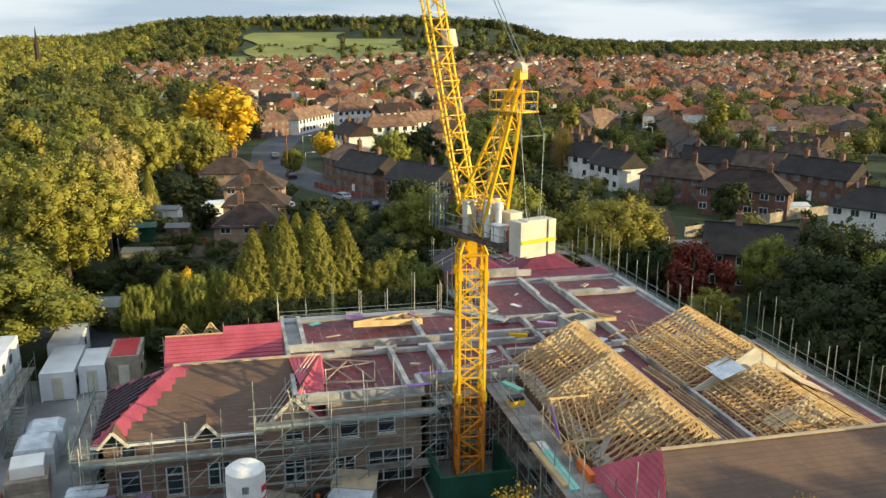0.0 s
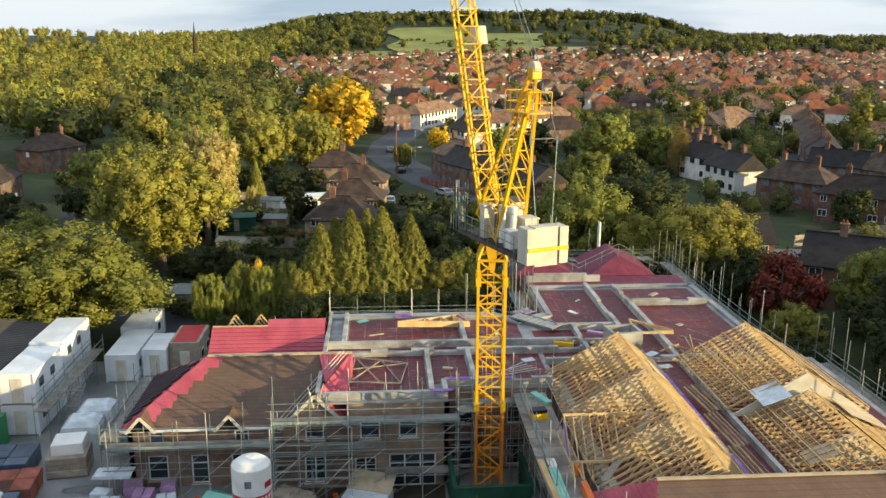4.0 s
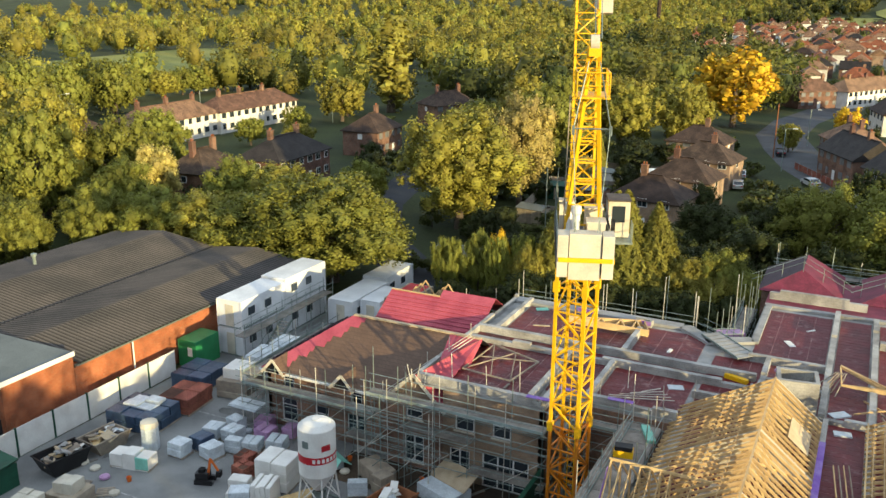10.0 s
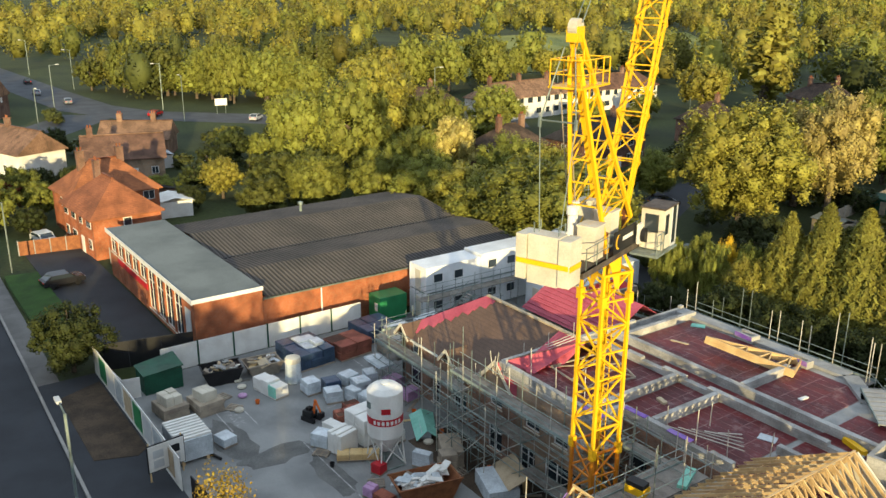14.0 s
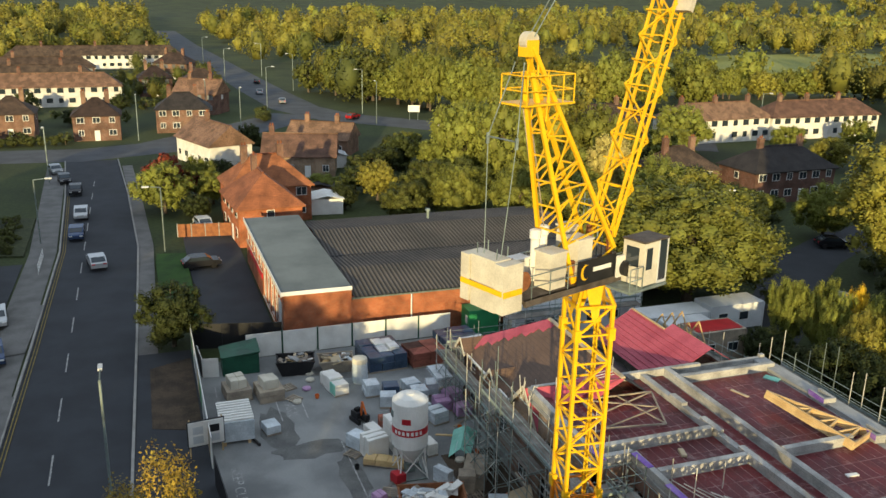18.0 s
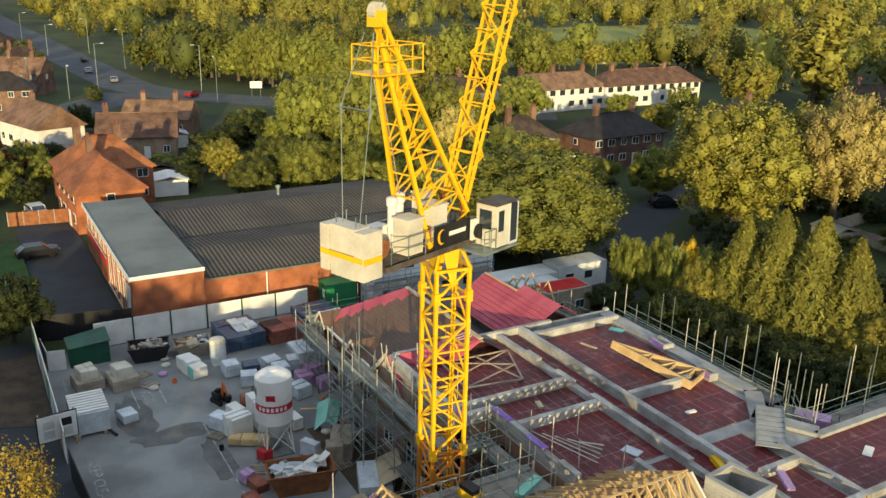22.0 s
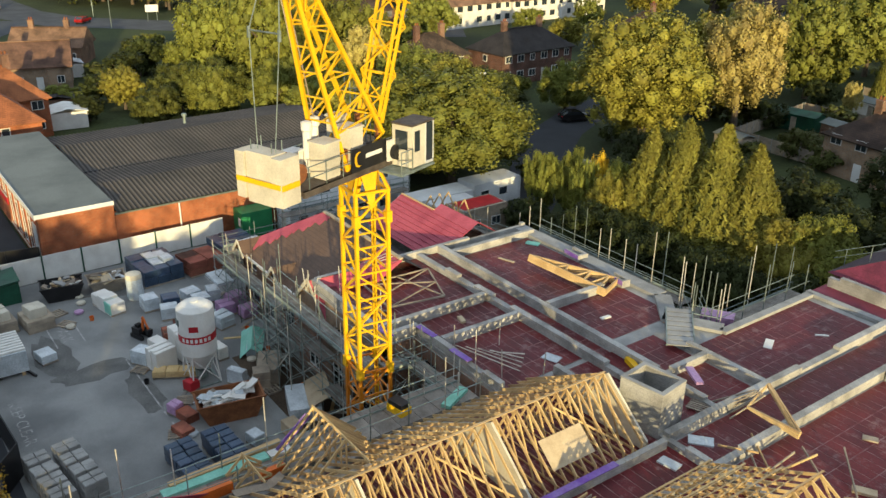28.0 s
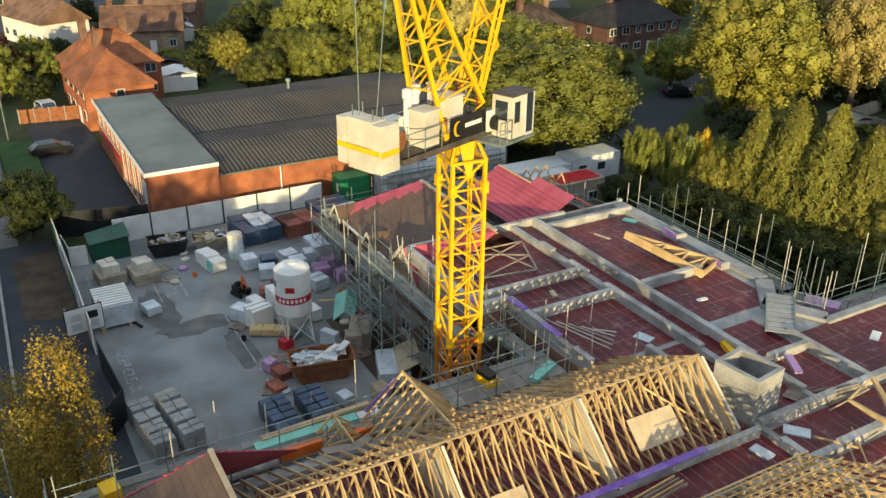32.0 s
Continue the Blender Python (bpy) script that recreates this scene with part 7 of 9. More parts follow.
# the suburb beyond, house by house where they can be told apart
HV = []
for k, (wl_, tl, hp) in enumerate((("brick_house", "tile_house", True), ("render", "tile_tan", True), ("brick_house", "tile_orange", True), ("brick_house", "tile_dark", False), ("render", "tile_orange", False), ("brick_tan", "tile_tan", False))):
    HV.append((wl_, tl, hp))
far_masters = []
R2 = random.Random(21)
spots, far_spots = [], []
yy = 330.0
row = 0
while yy < 1010:
    x = 4.0 if yy < 480 else -0.14 * yy
    while x < 0.92 * yy:
        px, py = x + R2.uniform(-2, 2), yy + R2.uniform(-3, 3) + 0.12 * x + 9 * math.sin(x / 90)
        if R2.random() < 0.8 and all(math.hypot(px - hx, py - hy) > 17 for hx, hy in HOUSES):
            (spots if py < 520 and px < 0.75 * py else far_spots).append((px, py, (12 if row % 2 else -4) + R2.uniform(-8, 8) + (90 if R2.random() < 0.3 else 0)))
        x += R2.uniform(13.5, 17.5)
    yy += 32 if row % 2 else 20
    row += 1
for y0 in (232, 250, 272, 296, 318):
    x = 150.0
    while x < 0.95 * y0 + 40:
        if all(math.hypot(x - hx, y0 - hy) > 17 for hx, hy in HOUSES):
            spots.append((x + R2.uniform(-2, 2), y0 + R2.uniform(-3, 3), -20 + R2.uniform(-6, 6)))
        x += R2.uniform(16, 20)
R2.shuffle(spots)
for i, (x, y, rz) in enumerate(spots[:80]):
    wl_, tl, hp = HV[R2.choice((0, 1, 1, 1, 2, 2, 3, 4, 4, 5, 5))]
    key = wl_ + tl
    made = [o for o in far_masters if o[0] == (wl_, tl, hp)]
    m = pose(x, y, hill(x, y) + 0.06, 0, 0, rz)
    if made:
        copy_thing(made[0][1], m)
    else:
        ob = thing("house", (x, y, hill(x, y) + 0.06), rz, "suburban house with a tiled roof and chimney", "house", "suburban houses", world=False)
        hw, hd = 5.2, 4.0
        b = Shape().box(-hw, hw, -hd, hd, -0.5, 5)
        if not hp:
            b.poly((-hw, hd, 5), (-hw, -hd, 5), (-hw, 0, 7.8)).poly((hw, -hd, 5), (hw, hd, 5), (hw, 0, 7.8))
        part("wall", b, wl_, ob)
        e = 4.0 if hp else 0
        part("roof", roof_shell((-5.6, -4.4, 4.9), (5.6, -4.4, 4.9), (5.6, 4.4, 4.9), (-5.6, 4.4, 4.9), (-5.6 + e, 0, 8), (5.6 - e, 0, 8)), tl, ob)
        part("chimney", Shape().box(1.2, 2.1, -0.35, 0.35, 6.8, 9.0), "brick_house", ob)
        for xx in (-3.2, 0, 3.2):
            for z in (1.0, 3.4):
                part("window", Shape().box(xx - 0.75, xx + 0.75, -4.06, -4.004, z, z + 1.15), "upvc" if xx else "glass", ob)
        far_masters.append(((wl_, tl, hp), ob))
fs = {}
for x, y, rz in far_spots + spots[80:]:
    wl_, tl, hp = HV[R2.choice((0, 1, 1, 1, 2, 2, 3, 4, 4, 5, 5))]
    m = pose(x, y, hill(x, y), 0, 0, rz)
    fs.setdefault(wl_, Shape()).box(-5.2, 5.2, -4, 4, -1, 5, m)
    e = 4.0
    q = [m @ Vector(p) for p in ((-5.6, -4.4, 4.9), (5.6, -4.4, 4.9), (5.6, 4.4, 4.9), (-5.6, 4.4, 4.9), (-5.6 + e, 0, 8), (5.6 - e, 0, 8))]
    s = fs.setdefault(tl, Shape())
    s.poly(q[0], q[1], q[5], q[4]).poly(q[2], q[3], q[4], q[5]).poly(q[1], q[2], q[5]).poly(q[3], q[0], q[4])
    fs.setdefault("brick_house", Shape()).box(1, 2, -0.4, 0.4, 6.8, 9.0, m)
    w = fs.setdefault("upvc", Shape())
    for xx in (-3, 2.6):
        w.box(xx - 0.8, xx + 0.8, -4.06, -4.004, 3.3, 4.5, m)
for mt, s in fs.items():
    solid("distant_houses", s, mt, "distant suburban houses with tiled roofs", "houses", kind="stuff")

# woods and garden trees
woods = []
R3 = random.Random(5)


def scatter(x0, x1, y0, y1, n, hs, test=None):
    for _ in range(n):
        x, y = R3.uniform(x0, x1), R3.uniform(y0, y1)
        if (test is None or test(x, y)) and clear_of(x, y):
            h = R3.uniform(*hs)
            woods.append((x, y, hill(x, y) - 0.5, h, h * (R3.uniform(0.6, 0.9) if x < -90 else R3.uniform(0.8, 1.1))))


def off_houses(x, y):
    return all(math.hypot(x - hx, y - hy) > 8.5 for hx, hy in HOUSES)


def park(x, y):
    return -335 < x < -176 and 185 < y < 430 and (math.sin(x * 12.9898 + y * 78.233) * 43758.5453) % 1 > 0.16


scatter(-620, -178, 80, 520, 700, (8, 20), lambda x, y: not park(x, y) and not (x > -215 and y < 200 and x > -178))
scatter(-185, -45, 225, 520, 230, (11, 21), lambda x, y: not park(x, y) and x < -40 - (y - 225) * 0.1)
scatter(-600, -60, 520, 1100, 700, (13, 20), lambda x, y: x < -60 - (y - 520) * 0.12)
scatter(-800, -320, -260, 50, 420, (10, 19))
scatter(-420, -265, -120, 55, 120, (8, 15), lambda x, y: y > 35 or y < -30 or x < -312)
scatter(-190, -265, 28, 62, 40, (5, 10))
scatter(-300, -160, -120, -25, 90, (6, 13))
scatter(-160, 1000, 320, 1050, 3000, (4, 9), lambda x, y: -0.14 * y < x < 0.95 * y)
scatter(-160, 1000, 330, 1050, 170, (9, 15), lambda x, y: -0.14 * y < x < 0.95 * y)
scatter(-70, 6, 250, 480, 90, (10, 17), off_houses)
scatter(-30, 180, 1000, 1300, 10, (8, 14))
for k in range(46):         # hedgerows dividing the meadows
    bb, dd = (7.0, 1000 + 11 * k) if k < 24 else (1.5 + 0.42 * (k - 24), 1150 + 20 * math.sin(k))
    x, y = dd * math.sin(radians(bb)), dd * math.cos(radians(bb))
    woods.append((x, y, hill(x, y) - 0.5, R3.uniform(3, 7), R3.uniform(6, 11)))
scatter(-300, 1500, 1000, 1750, 2300, (12, 19), lambda x, y: not (-1.8 < math.degrees(math.atan2(x, y)) < 13.8 and math.hypot(x, y) < (1100 if x < 26 or math.degrees(math.atan2(x, y)) > 10.8 else 1240)) and not (1.0 < math.degrees(math.atan2(x, y)) < 7.2 and math.hypot(x, y) < 1305) and not (36.2 < math.degrees(math.atan2(x, y)) and math.hypot(x, y) < 1310) and not (25 < math.degrees(math.atan2(x, y)) < 30 and 1480 < math.hypot(x, y)) and hill(x, y) > 6)
scatter(-250, 900, 1330, 1560, 500, (13, 19))
scatter(-330, 10, 960, 1480, 650, (12, 19), lambda x, y: not (-1.8 < math.degrees(math.atan2(x, y)) and math.hypot(x, y) < 1090))
scatter(-1000, -250, 950, 1500, 420, (13, 19))
scatter(-900, -600, 200, 1200, 250, (13, 18))
scatter(120, 420, 130, 430, 620, (5, 12), off_houses)
scatter(60, 140, 215, 330, 150, (4, 8), off_houses)
scatter(20, 130, 110, 330, 300, (3, 7), off_houses)
scatter(70, 170, 40, 100, 60, (8, 12))
# Light put into leaf tones: dark mix for gaps, bright mix facing the sun.
DIM_TONES = ("leaf_dim", "leaf_dim_olive", "leaf_mid", "leaf_dim_olive", "leaf_shaded")
SUNLIT_TONES = ("leaf_olive", "leaf", "leaf_poplar", "leaf_dim_olive", "leaf_olive")
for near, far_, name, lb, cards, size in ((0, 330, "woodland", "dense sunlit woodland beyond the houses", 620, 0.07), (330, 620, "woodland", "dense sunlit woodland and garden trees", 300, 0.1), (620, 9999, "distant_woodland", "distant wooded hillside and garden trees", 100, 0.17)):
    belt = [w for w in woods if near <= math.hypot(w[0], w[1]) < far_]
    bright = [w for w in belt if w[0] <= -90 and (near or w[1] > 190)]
    crowns_far([w for w in belt if w not in bright], name, DIM_TONES, lb, cards, 6, size)
    crowns_far(bright, name, SUNLIT_TONES, lb, cards, 6, size)
sp = thing("church", (-186, 944, hill(-186, 944)), 0, "distant church spire above the trees", "church")
part("spire", Shape().rings([(2.2, hill(-186, 944)), (2.2, 27), (1.5, 28), (0.1, 42)], 8, -186, 944), "tile_house", sp)


# ---- scaffolding ----
def scaffold(pts, lifts, top, label, width=1.15, spacing=2.3, out=1, loose=0.5, boards_w=None, tall=0.0, decked=True):
    """Tube scaffolding along pts: two rows of standards, ledgers, boarded lifts, rails and braces."""
    ob = thing("scaffold", (*pts[0], 0), 0, label, "scaffold", "scaffolds round the building")
    for (x0, y0), (x1, y1) in zip(pts[:-1], pts[1:]):
        a, b = Vector((x0, y0, 0)), Vector((x1, y1, 0))
        L = (b - a).length
        t = (b - a).normalized()
        nn = Vector((t.y, -t.x, 0)) * out
        k = max(1, round(L / spacing))
        for i in range(k + 1):
            p = a + t * (L * i / k)
            for off in (0.0, width):
                q = p + nn * off
                h = top + (R.uniform(0.1, 1.5 + tall) if R.random() < loose else R.uniform(0, 0.3))
                lean = Vector((R.uniform(-0.03, 0.03), R.uniform(-0.03, 0.03), 0)) * 2
                tube("standard", q + Vector((0, 0, 0.02)), q + lean + Vector((0, 0, h)), 0.03, "pole_pale" if R.random() < 0.45 else "steel", ob)
            for z in lifts:
                tube("transom", p - nn * 0.15 + Vector((0, 0, z - 0.06)), p + nn * (width + 0.15) + Vector((0, 0, z - 0.06)), 0.026, "steel", ob)
        for z in lifts:
            e = R.uniform(0.1, 0.5)
            for off, dz in ((0, -0.1), (width, -0.1), (width, 0.5), (width, 1.0), (0, 1.0)):
                tube("ledger" if dz < 0 else "guard_rail", a - t * e + nn * off + Vector((0, 0, z + dz)), b + t * e + nn * off + Vector((0, 0, z + dz)), 0.026, "steel", ob)
            for i in range(k):
                if decked and (z == lifts[-1] or R.random() < 0.4):
                    m = Matrix(((t.x, nn.x, 0, a.x), (t.y, nn.y, 0, a.y), (0, 0, 1, z), (0, 0, 0, 1)))
                    s = Shape()
                    bw = (boards_w or width - 0.1) / 5
                    for j in range(5):
                        s.box(L * i / k - 0.05, L * (i + 1) / k - 0.02, 0.05 + bw * j, 0.03 + bw * (j + 1), -0.02, 0.02 + 0.006 * (j % 2), m)
                    if out > 0:
                        s.f = [tuple(reversed(q)) for q in s.f]
                    part("board_bay", s, "board", ob)
            if decked and z == lifts[-1]:
                bar("toe_board", a + nn * (width - 0.02) + Vector((0, 0, z + 0.1)), b + nn * (width - 0.02) + Vector((0, 0, z + 0.1)), 0.04, 0.2, "board_teal", ob)
        for i in range(0, k, 1 if y0 < 58 and x0 < 19 else 2):
            p, q = a + t * (L * i / k), a + t * (L * (i + 1) / k)
            for z0, z1 in zip([0.1] + list(lifts[:-1]), lifts):
                tube("brace", p + nn * width + Vector((0, 0, z0)), q + nn * width + Vector((0, 0, z1)), 0.024, "steel" if R.random() < 0.7 else "pole_pale", ob)
    return ob


scaffold([(-10.5, 67.5), (-10.5, 56.2)], (2.0, 4.1), 5.2, "tube scaffolding beside the hipped roof", out=1)
scaffold([(-10.9, 56.25), (0.3, 56.25)], (1.9, 3.9), 5.3, "tube scaffolding along the brick front", out=1)
scaffold([(0.3, 55.5), (12.9, 55.5)], (1.9, 3.9, 5.8), 7.4, "tall tube scaffolding with boarded lifts on the front", out=1)
scaffold([(12.9, 55.5), (12.9, 57.6)], (1.9, 3.9, 5.9), 7.6, "tall tube scaffolding in the crane court", out=1)
scaffold([(12.9, 57.7), (18.9, 57.7)], (1.9, 3.9, 5.9), 7.8, "tall tube scaffolding in the crane court", out=1)
scaffold([(19.4, 57.6), (19.4, 33.0)], (1.9, 3.9, 6.2), 7.6, "tall tube scaffolding along the wing wall", 1.9, out=1, loose=0.7, tall=0.8)
scaffold([(17.0, 32.6), (47, 32.6)], (1.9, 3.9, 5.9), 7.4, "tall tube scaffolding along the tiled roof's eave", out=1, loose=0.7, tall=1.0)
scaffold([(17.8, 75.3), (3.0, 75.3)], (1.9, 3.9, 5.9), 8.0, "tall tube scaffolding with high standards at the rear", out=1, loose=0.75, tall=1.1)
scaffold([(21.5, 74.3), (20.2, 73.5), (18.0, 75.3)], (1.9, 3.9, 5.9), 7.6, "tube scaffolding in the splayed corner", out=1, loose=0.6, tall=1.0)
scaffold([(21.6, 83.4), (21.6, 74.4)], (1.9, 3.9, 5.9), 8.0, "tall tube scaffolding at the rear return", out=1, loose=0.75, tall=1.0)
scaffold([(39.3, 62.8), (39.3, 94.5)], (1.9, 3.9, 5.9), 7.6, "tall tube scaffolding facing the trees", out=1, loose=0.7, tall=1.2)
scaffold([(42.0, 40), (42.0, 62.9)], (1.9, 3.9, 5.9), 8.0, "tall tube scaffolding facing the trees", out=1, loose=0.8, tall=1.2)
scaffold([(39.0, 95.5), (21.8, 95.5)], (1.9, 3.9, 5.9), 7.4, "tall tube scaffolding behind the pink roofs", out=1, loose=0.7, tall=0.8)
scaffold([(3.0, 76.0), (-6.8, 74.2)], (1.9, 3.9), 5.6, "tube scaffolding behind the rear wing", out=1)
scaffold([(0.3, 54.2), (5.6, 54.2)], (1.9, 3.8), 6.0, "outer bay of tube scaffolding at the brick gable", 0.9, 1.8, out=1, loose=0.6, decked=False)
# a stair tower against the front and a loading bay at the court
st = thing("stair_tower", (-16.6, 68, 0), 0, "grey scaffold stair and walkway beside the cabins", "scaffold stair", "")
for x in (-19.3, -18.2):
    for y in (64.5, 66.8, 69.1, 71.4, 73.7, 76, 78.3):
        tube("standard", (x, y, 0), (x, y, 3.9 + R.uniform(0, 0.3)), 0.03, "steel", st)
    for z in (3.2, 3.7):
        tube("guard_rail", (x, 64.4, z), (x, 78.4, z), 0.026, "steel", st)
for k in range(12):
    part("walk_board", Shape().box(-19.3, -18.2, 64.5 + 1.16 * k, 65.62 + 1.16 * k, 2.64, 2.7), "board", st)
for k in range(13):
    part("tread", Shape().box(-18.1, -17.1, 66 + 0.28 * k, 66.27 + 0.28 * k, 0.2 * k + 0.15, 0.2 * k + 0.2), "board", st)
for x in (-18.12, -17.08):
    bar("stringer", (x, 65.9, 0.1), (x, 69.8, 2.75), 0.06, 0.25, "steel", st)
    tube("guard_rail", (x, 65.9, 1.1), (x, 69.8, 3.75), 0.026, "steel", st)

# gable edge rails over the pink roofs and the hip
for y, x0, x1, zr in ((88.6, 21.2, 28, 8.5), (88.6, 29.4, 36.4, 8.4)):
    er = thing("edge_rail", (x0, y, DECK), 0, "grey tube guard rail following the gable", "guard rail", "gable guard rails")
    xm = (x0 + x1) / 2
    for dz in (0.5, 1.0):
        tube("rail", (x0 - 0.8, y, DECK + dz - 0.2), (xm, y, zr + dz + 0.15), 0.026, "steel", er)
        tube("rail", (xm, y, zr + dz + 0.15), (x1 + 0.8, y, DECK + dz - 0.2), 0.026, "steel", er)
    for f in (0, 0.25, 0.5, 0.75, 1):
        x = x0 + (x1 - x0) * f
        zz = DECK + (zr - DECK) * (1 - abs(2 * f - 1))
        tube("post", (x, y, zz - 0.6), (x, y, zz + 1.2), 0.026, "steel", er)
er = thing("edge_rail", (0.6, 56, EZ), 0, "white ladder-like edge rail up the roof valley", "guard rail")
for dx in (0.0, 0.5, 1.0):
    tube("rail", (0.2 + dx, 56.3, EZ + 0.35 + dx * 0.4), (4.6 + dx * 0.5, 61.4, RZ + 0.35 - dx * 0.1), 0.03, "pole_pale", er)
for k in range(5):
    f = k / 4
    tube("post", (0.4 + 4.4 * f, 56.5 + 4.9 * f, EZ + 0.2 + (RZ - EZ) * f), (0.4 + 4.4 * f, 56.5 + 4.9 * f, EZ + 1.3 + (RZ - EZ) * f), 0.026, "pole_pale", er)
for k in range(5):
    a = Vector((3.2 + R.uniform(-0.5, 0.8), 56.0, 6.2))
    tube("loose_tube", a, a + Vector((R.uniform(-1.2, 1.2), R.uniform(-0.3, 0.6), R.uniform(1.0, 1.9))), 0.026, "pole_pale", er)

# ---- the crane-side wing: sheathing, dormers, shaft ----
shaft = thing("stair_shaft", (26.3, 62.8, DECK), 8, "square pale blockwork shaft standing above the deck", "shaft", world=False)
for q in ((-1.2, 1.2, -1.0, -0.8), (-1.2, 1.2, 0.8, 1.0), (-1.2, -1.0, -0.8, 0.8), (1.0, 1.2, -0.8, 0.8)):
    part("wall", Shape().box(*q, 0.02, 2.45), "blockwork", shaft)
part("coping", Shape().box(-1.22, 1.22, -1.02, -0.78, 2.453, 2.52).box(-1.22, 1.22, 0.78, 1.02, 2.453, 2.52).box(-1.22, -0.98, -0.78, 0.78, 2.453, 2.52).box(0.98, 1.22, -0.78, 0.78, 2.453, 2.52), "concrete", shaft)
for k, y in enumerate((60.75, 53.6, 46.8)):
    g = thing("party_wall", (25, y, DECK), 0, "pale sheathed party-wall panel among the trusses", "panel", "party-wall panels")
    part("panel", Shape().poly((19.9, y - 0.06, 6.6), (28.0, y - 0.06, 6.75), (28.0, y - 0.06, 7.3), (25.2, y - 0.06, 9.6)).poly((28.0, y + 0.06, 6.75), (19.9, y + 0.06, 6.6), (25.2, y + 0.06, 9.6), (28.0, y + 0.06, 7.3)).poly((25.2, y - 0.06, 9.6), (28, y - 0.06, 7.3), (28, y + 0.06, 7.3), (25.2, y + 0.06, 9.6)), "offwhite", g)
for y0, x0 in ((55.2, 25.9),):
    sh = thing("plywood_sheet", (x0, y0, 8), 0, "loose plywood sheet lying on the rafters", "sheet", "plywood sheets")
    part("sheet", Shape().sheet((26.5, y0, 8.72), (27.6, y0, 7.8), (27.6, y0 + 2.5, 7.8), (26.5, y0 + 2.5, 8.72), 0.03), "ply", sh)
for x0, y0, w, d, ap in ((18.9, 48.3, 4.4, 2.2, 8.8), (18.7, 44.8, 1.7, 1.0, 7.5)):
    dm = thing("dormer_frame", (x0, y0, DECK), 0, "bare timber dormer frame on the wing's eave", "dormer", "timber dormers")
    n = 7 if w > 3 else 3
    for k in range(n):
        x = x0 - 0.2 + k * d * 1.6 / n
        bar("rafter", (x, y0 - w / 2, 6.75), (x, y0, ap), 0.05, 0.12, "timber", dm)
        bar("rafter", (x, y0, ap), (x, y0 + w / 2, 6.75), 0.05, 0.12, "timber", dm)
        bar("stud", (x, y0, 6.7), (x, y0, ap - 0.05), 0.05, 0.09, "timber", dm)
        bar("tie", (x, y0 - w / 2, 6.72), (x, y0 + w / 2, 6.72), 0.05, 0.1, "timber", dm)
    bar("ridge_board", (x0 - 0.3, y0, ap + 0.04), (x0 + d * 2.2, y0, ap + 0.04), 0.05, 0.15, "timber", dm)
    part("valley_board", Shape().sheet((x0 + d * 1.1, y0 - w / 2 - 0.3, 6.95), (x0 + d * 1.1 + 0.5, y0 - w / 2 - 0.3, 6.95), (x0 + d * 2.2 + 0.5, y0, ap + 0.05), (x0 + d * 2.2, y0, ap + 0.05), 0.03), "timber_grey", dm, "grey valley board")
    part("valley_board", Shape().sheet((x0 + d * 1.1 + 0.5, y0 + w / 2 + 0.3, 6.95), (x0 + d * 1.1, y0 + w / 2 + 0.3, 6.95), (x0 + d * 2.2, y0, ap + 0.05), (x0 + d * 2.2 + 0.5, y0, ap + 0.05), 0.03), "timber_grey", dm, "grey valley board")
    if w > 3:
        bar("membrane_strip", (x0 - 0.28, y0 - w / 2 + 0.35, 7.1), (x0 - 0.28, y0 - 0.25, ap - 0.35), 0.02, 0.4, "purple", dm, "purple membrane strip")
for k in range(3):
    s = thing("wall_plate", (29.0, 44, DECK), 0, "stack of loose rafters lying in the valley", "timber", "loose rafters")
    for j in range(4):
        bar("rafter", (28.7 + 0.25 * j + k * 0.3, 42 + 5 * k, 7.05 + 0.06 * j), (28.5 + 0.25 * j + k * 0.2, 47 + 4.5 * k, 7.12 + 0.06 * j), 0.05, 0.14, "timber_grey" if j % 2 else "timber", s)
for y0, y1, z in ((50.5, 53.0, 8.75), (44.0, 45.6, 8.0)):
    sh = thing("plywood_sheet", (33, y0, 8), 0, "pale sheet lying on the outer wing's trusses", "sheet", "plywood sheets")
    part("sheet", Shape().sheet((32.2, y0, z - 0.7), (34.0, y0, z), (34.0, y1, z), (32.2, y1, z - 0.7), 0.03), "wrap" if y0 > 48 else "ply", sh)
for k in range(10):
    f = k / 9
    for (xa, za, xb, zb, y0, y1) in ((30.5, 7.1, 35.6, 9.75, 52.2, 62.2), (40.3, 6.95, 35.6, 9.75, 52.2, 62.2), (31.3, 7.0, 35.6, 8.78, 41.6, 51.4), (39.5, 6.9, 35.6, 8.78, 41.6, 51.4)):
        if k % 3 == 0:
            bt = thing("roof_batten", (xa + (xb - xa) * f, y0, za + (zb - za) * f + 0.07), 0, "long timber batten nailed across the trusses", "batten", "roof battens")
            bar("batten", (xa + (xb - xa) * f, y0, za + (zb - za) * f + 0.08), (xa + (xb - xa) * f, y1, za + (zb - za) * f + 0.08), 0.09, 0.03, "timber", bt)
for xx, za in ((25.2, 9.72),):
    bt = thing("roof_batten", (xx, 42, za), 0, "long timber batten nailed across the trusses", "batten", "roof battens")
    bar("batten", (xx, 39.2, za + 0.06), (xx, 60.5, za + 0.06), 0.1, 0.03, "timber", bt)

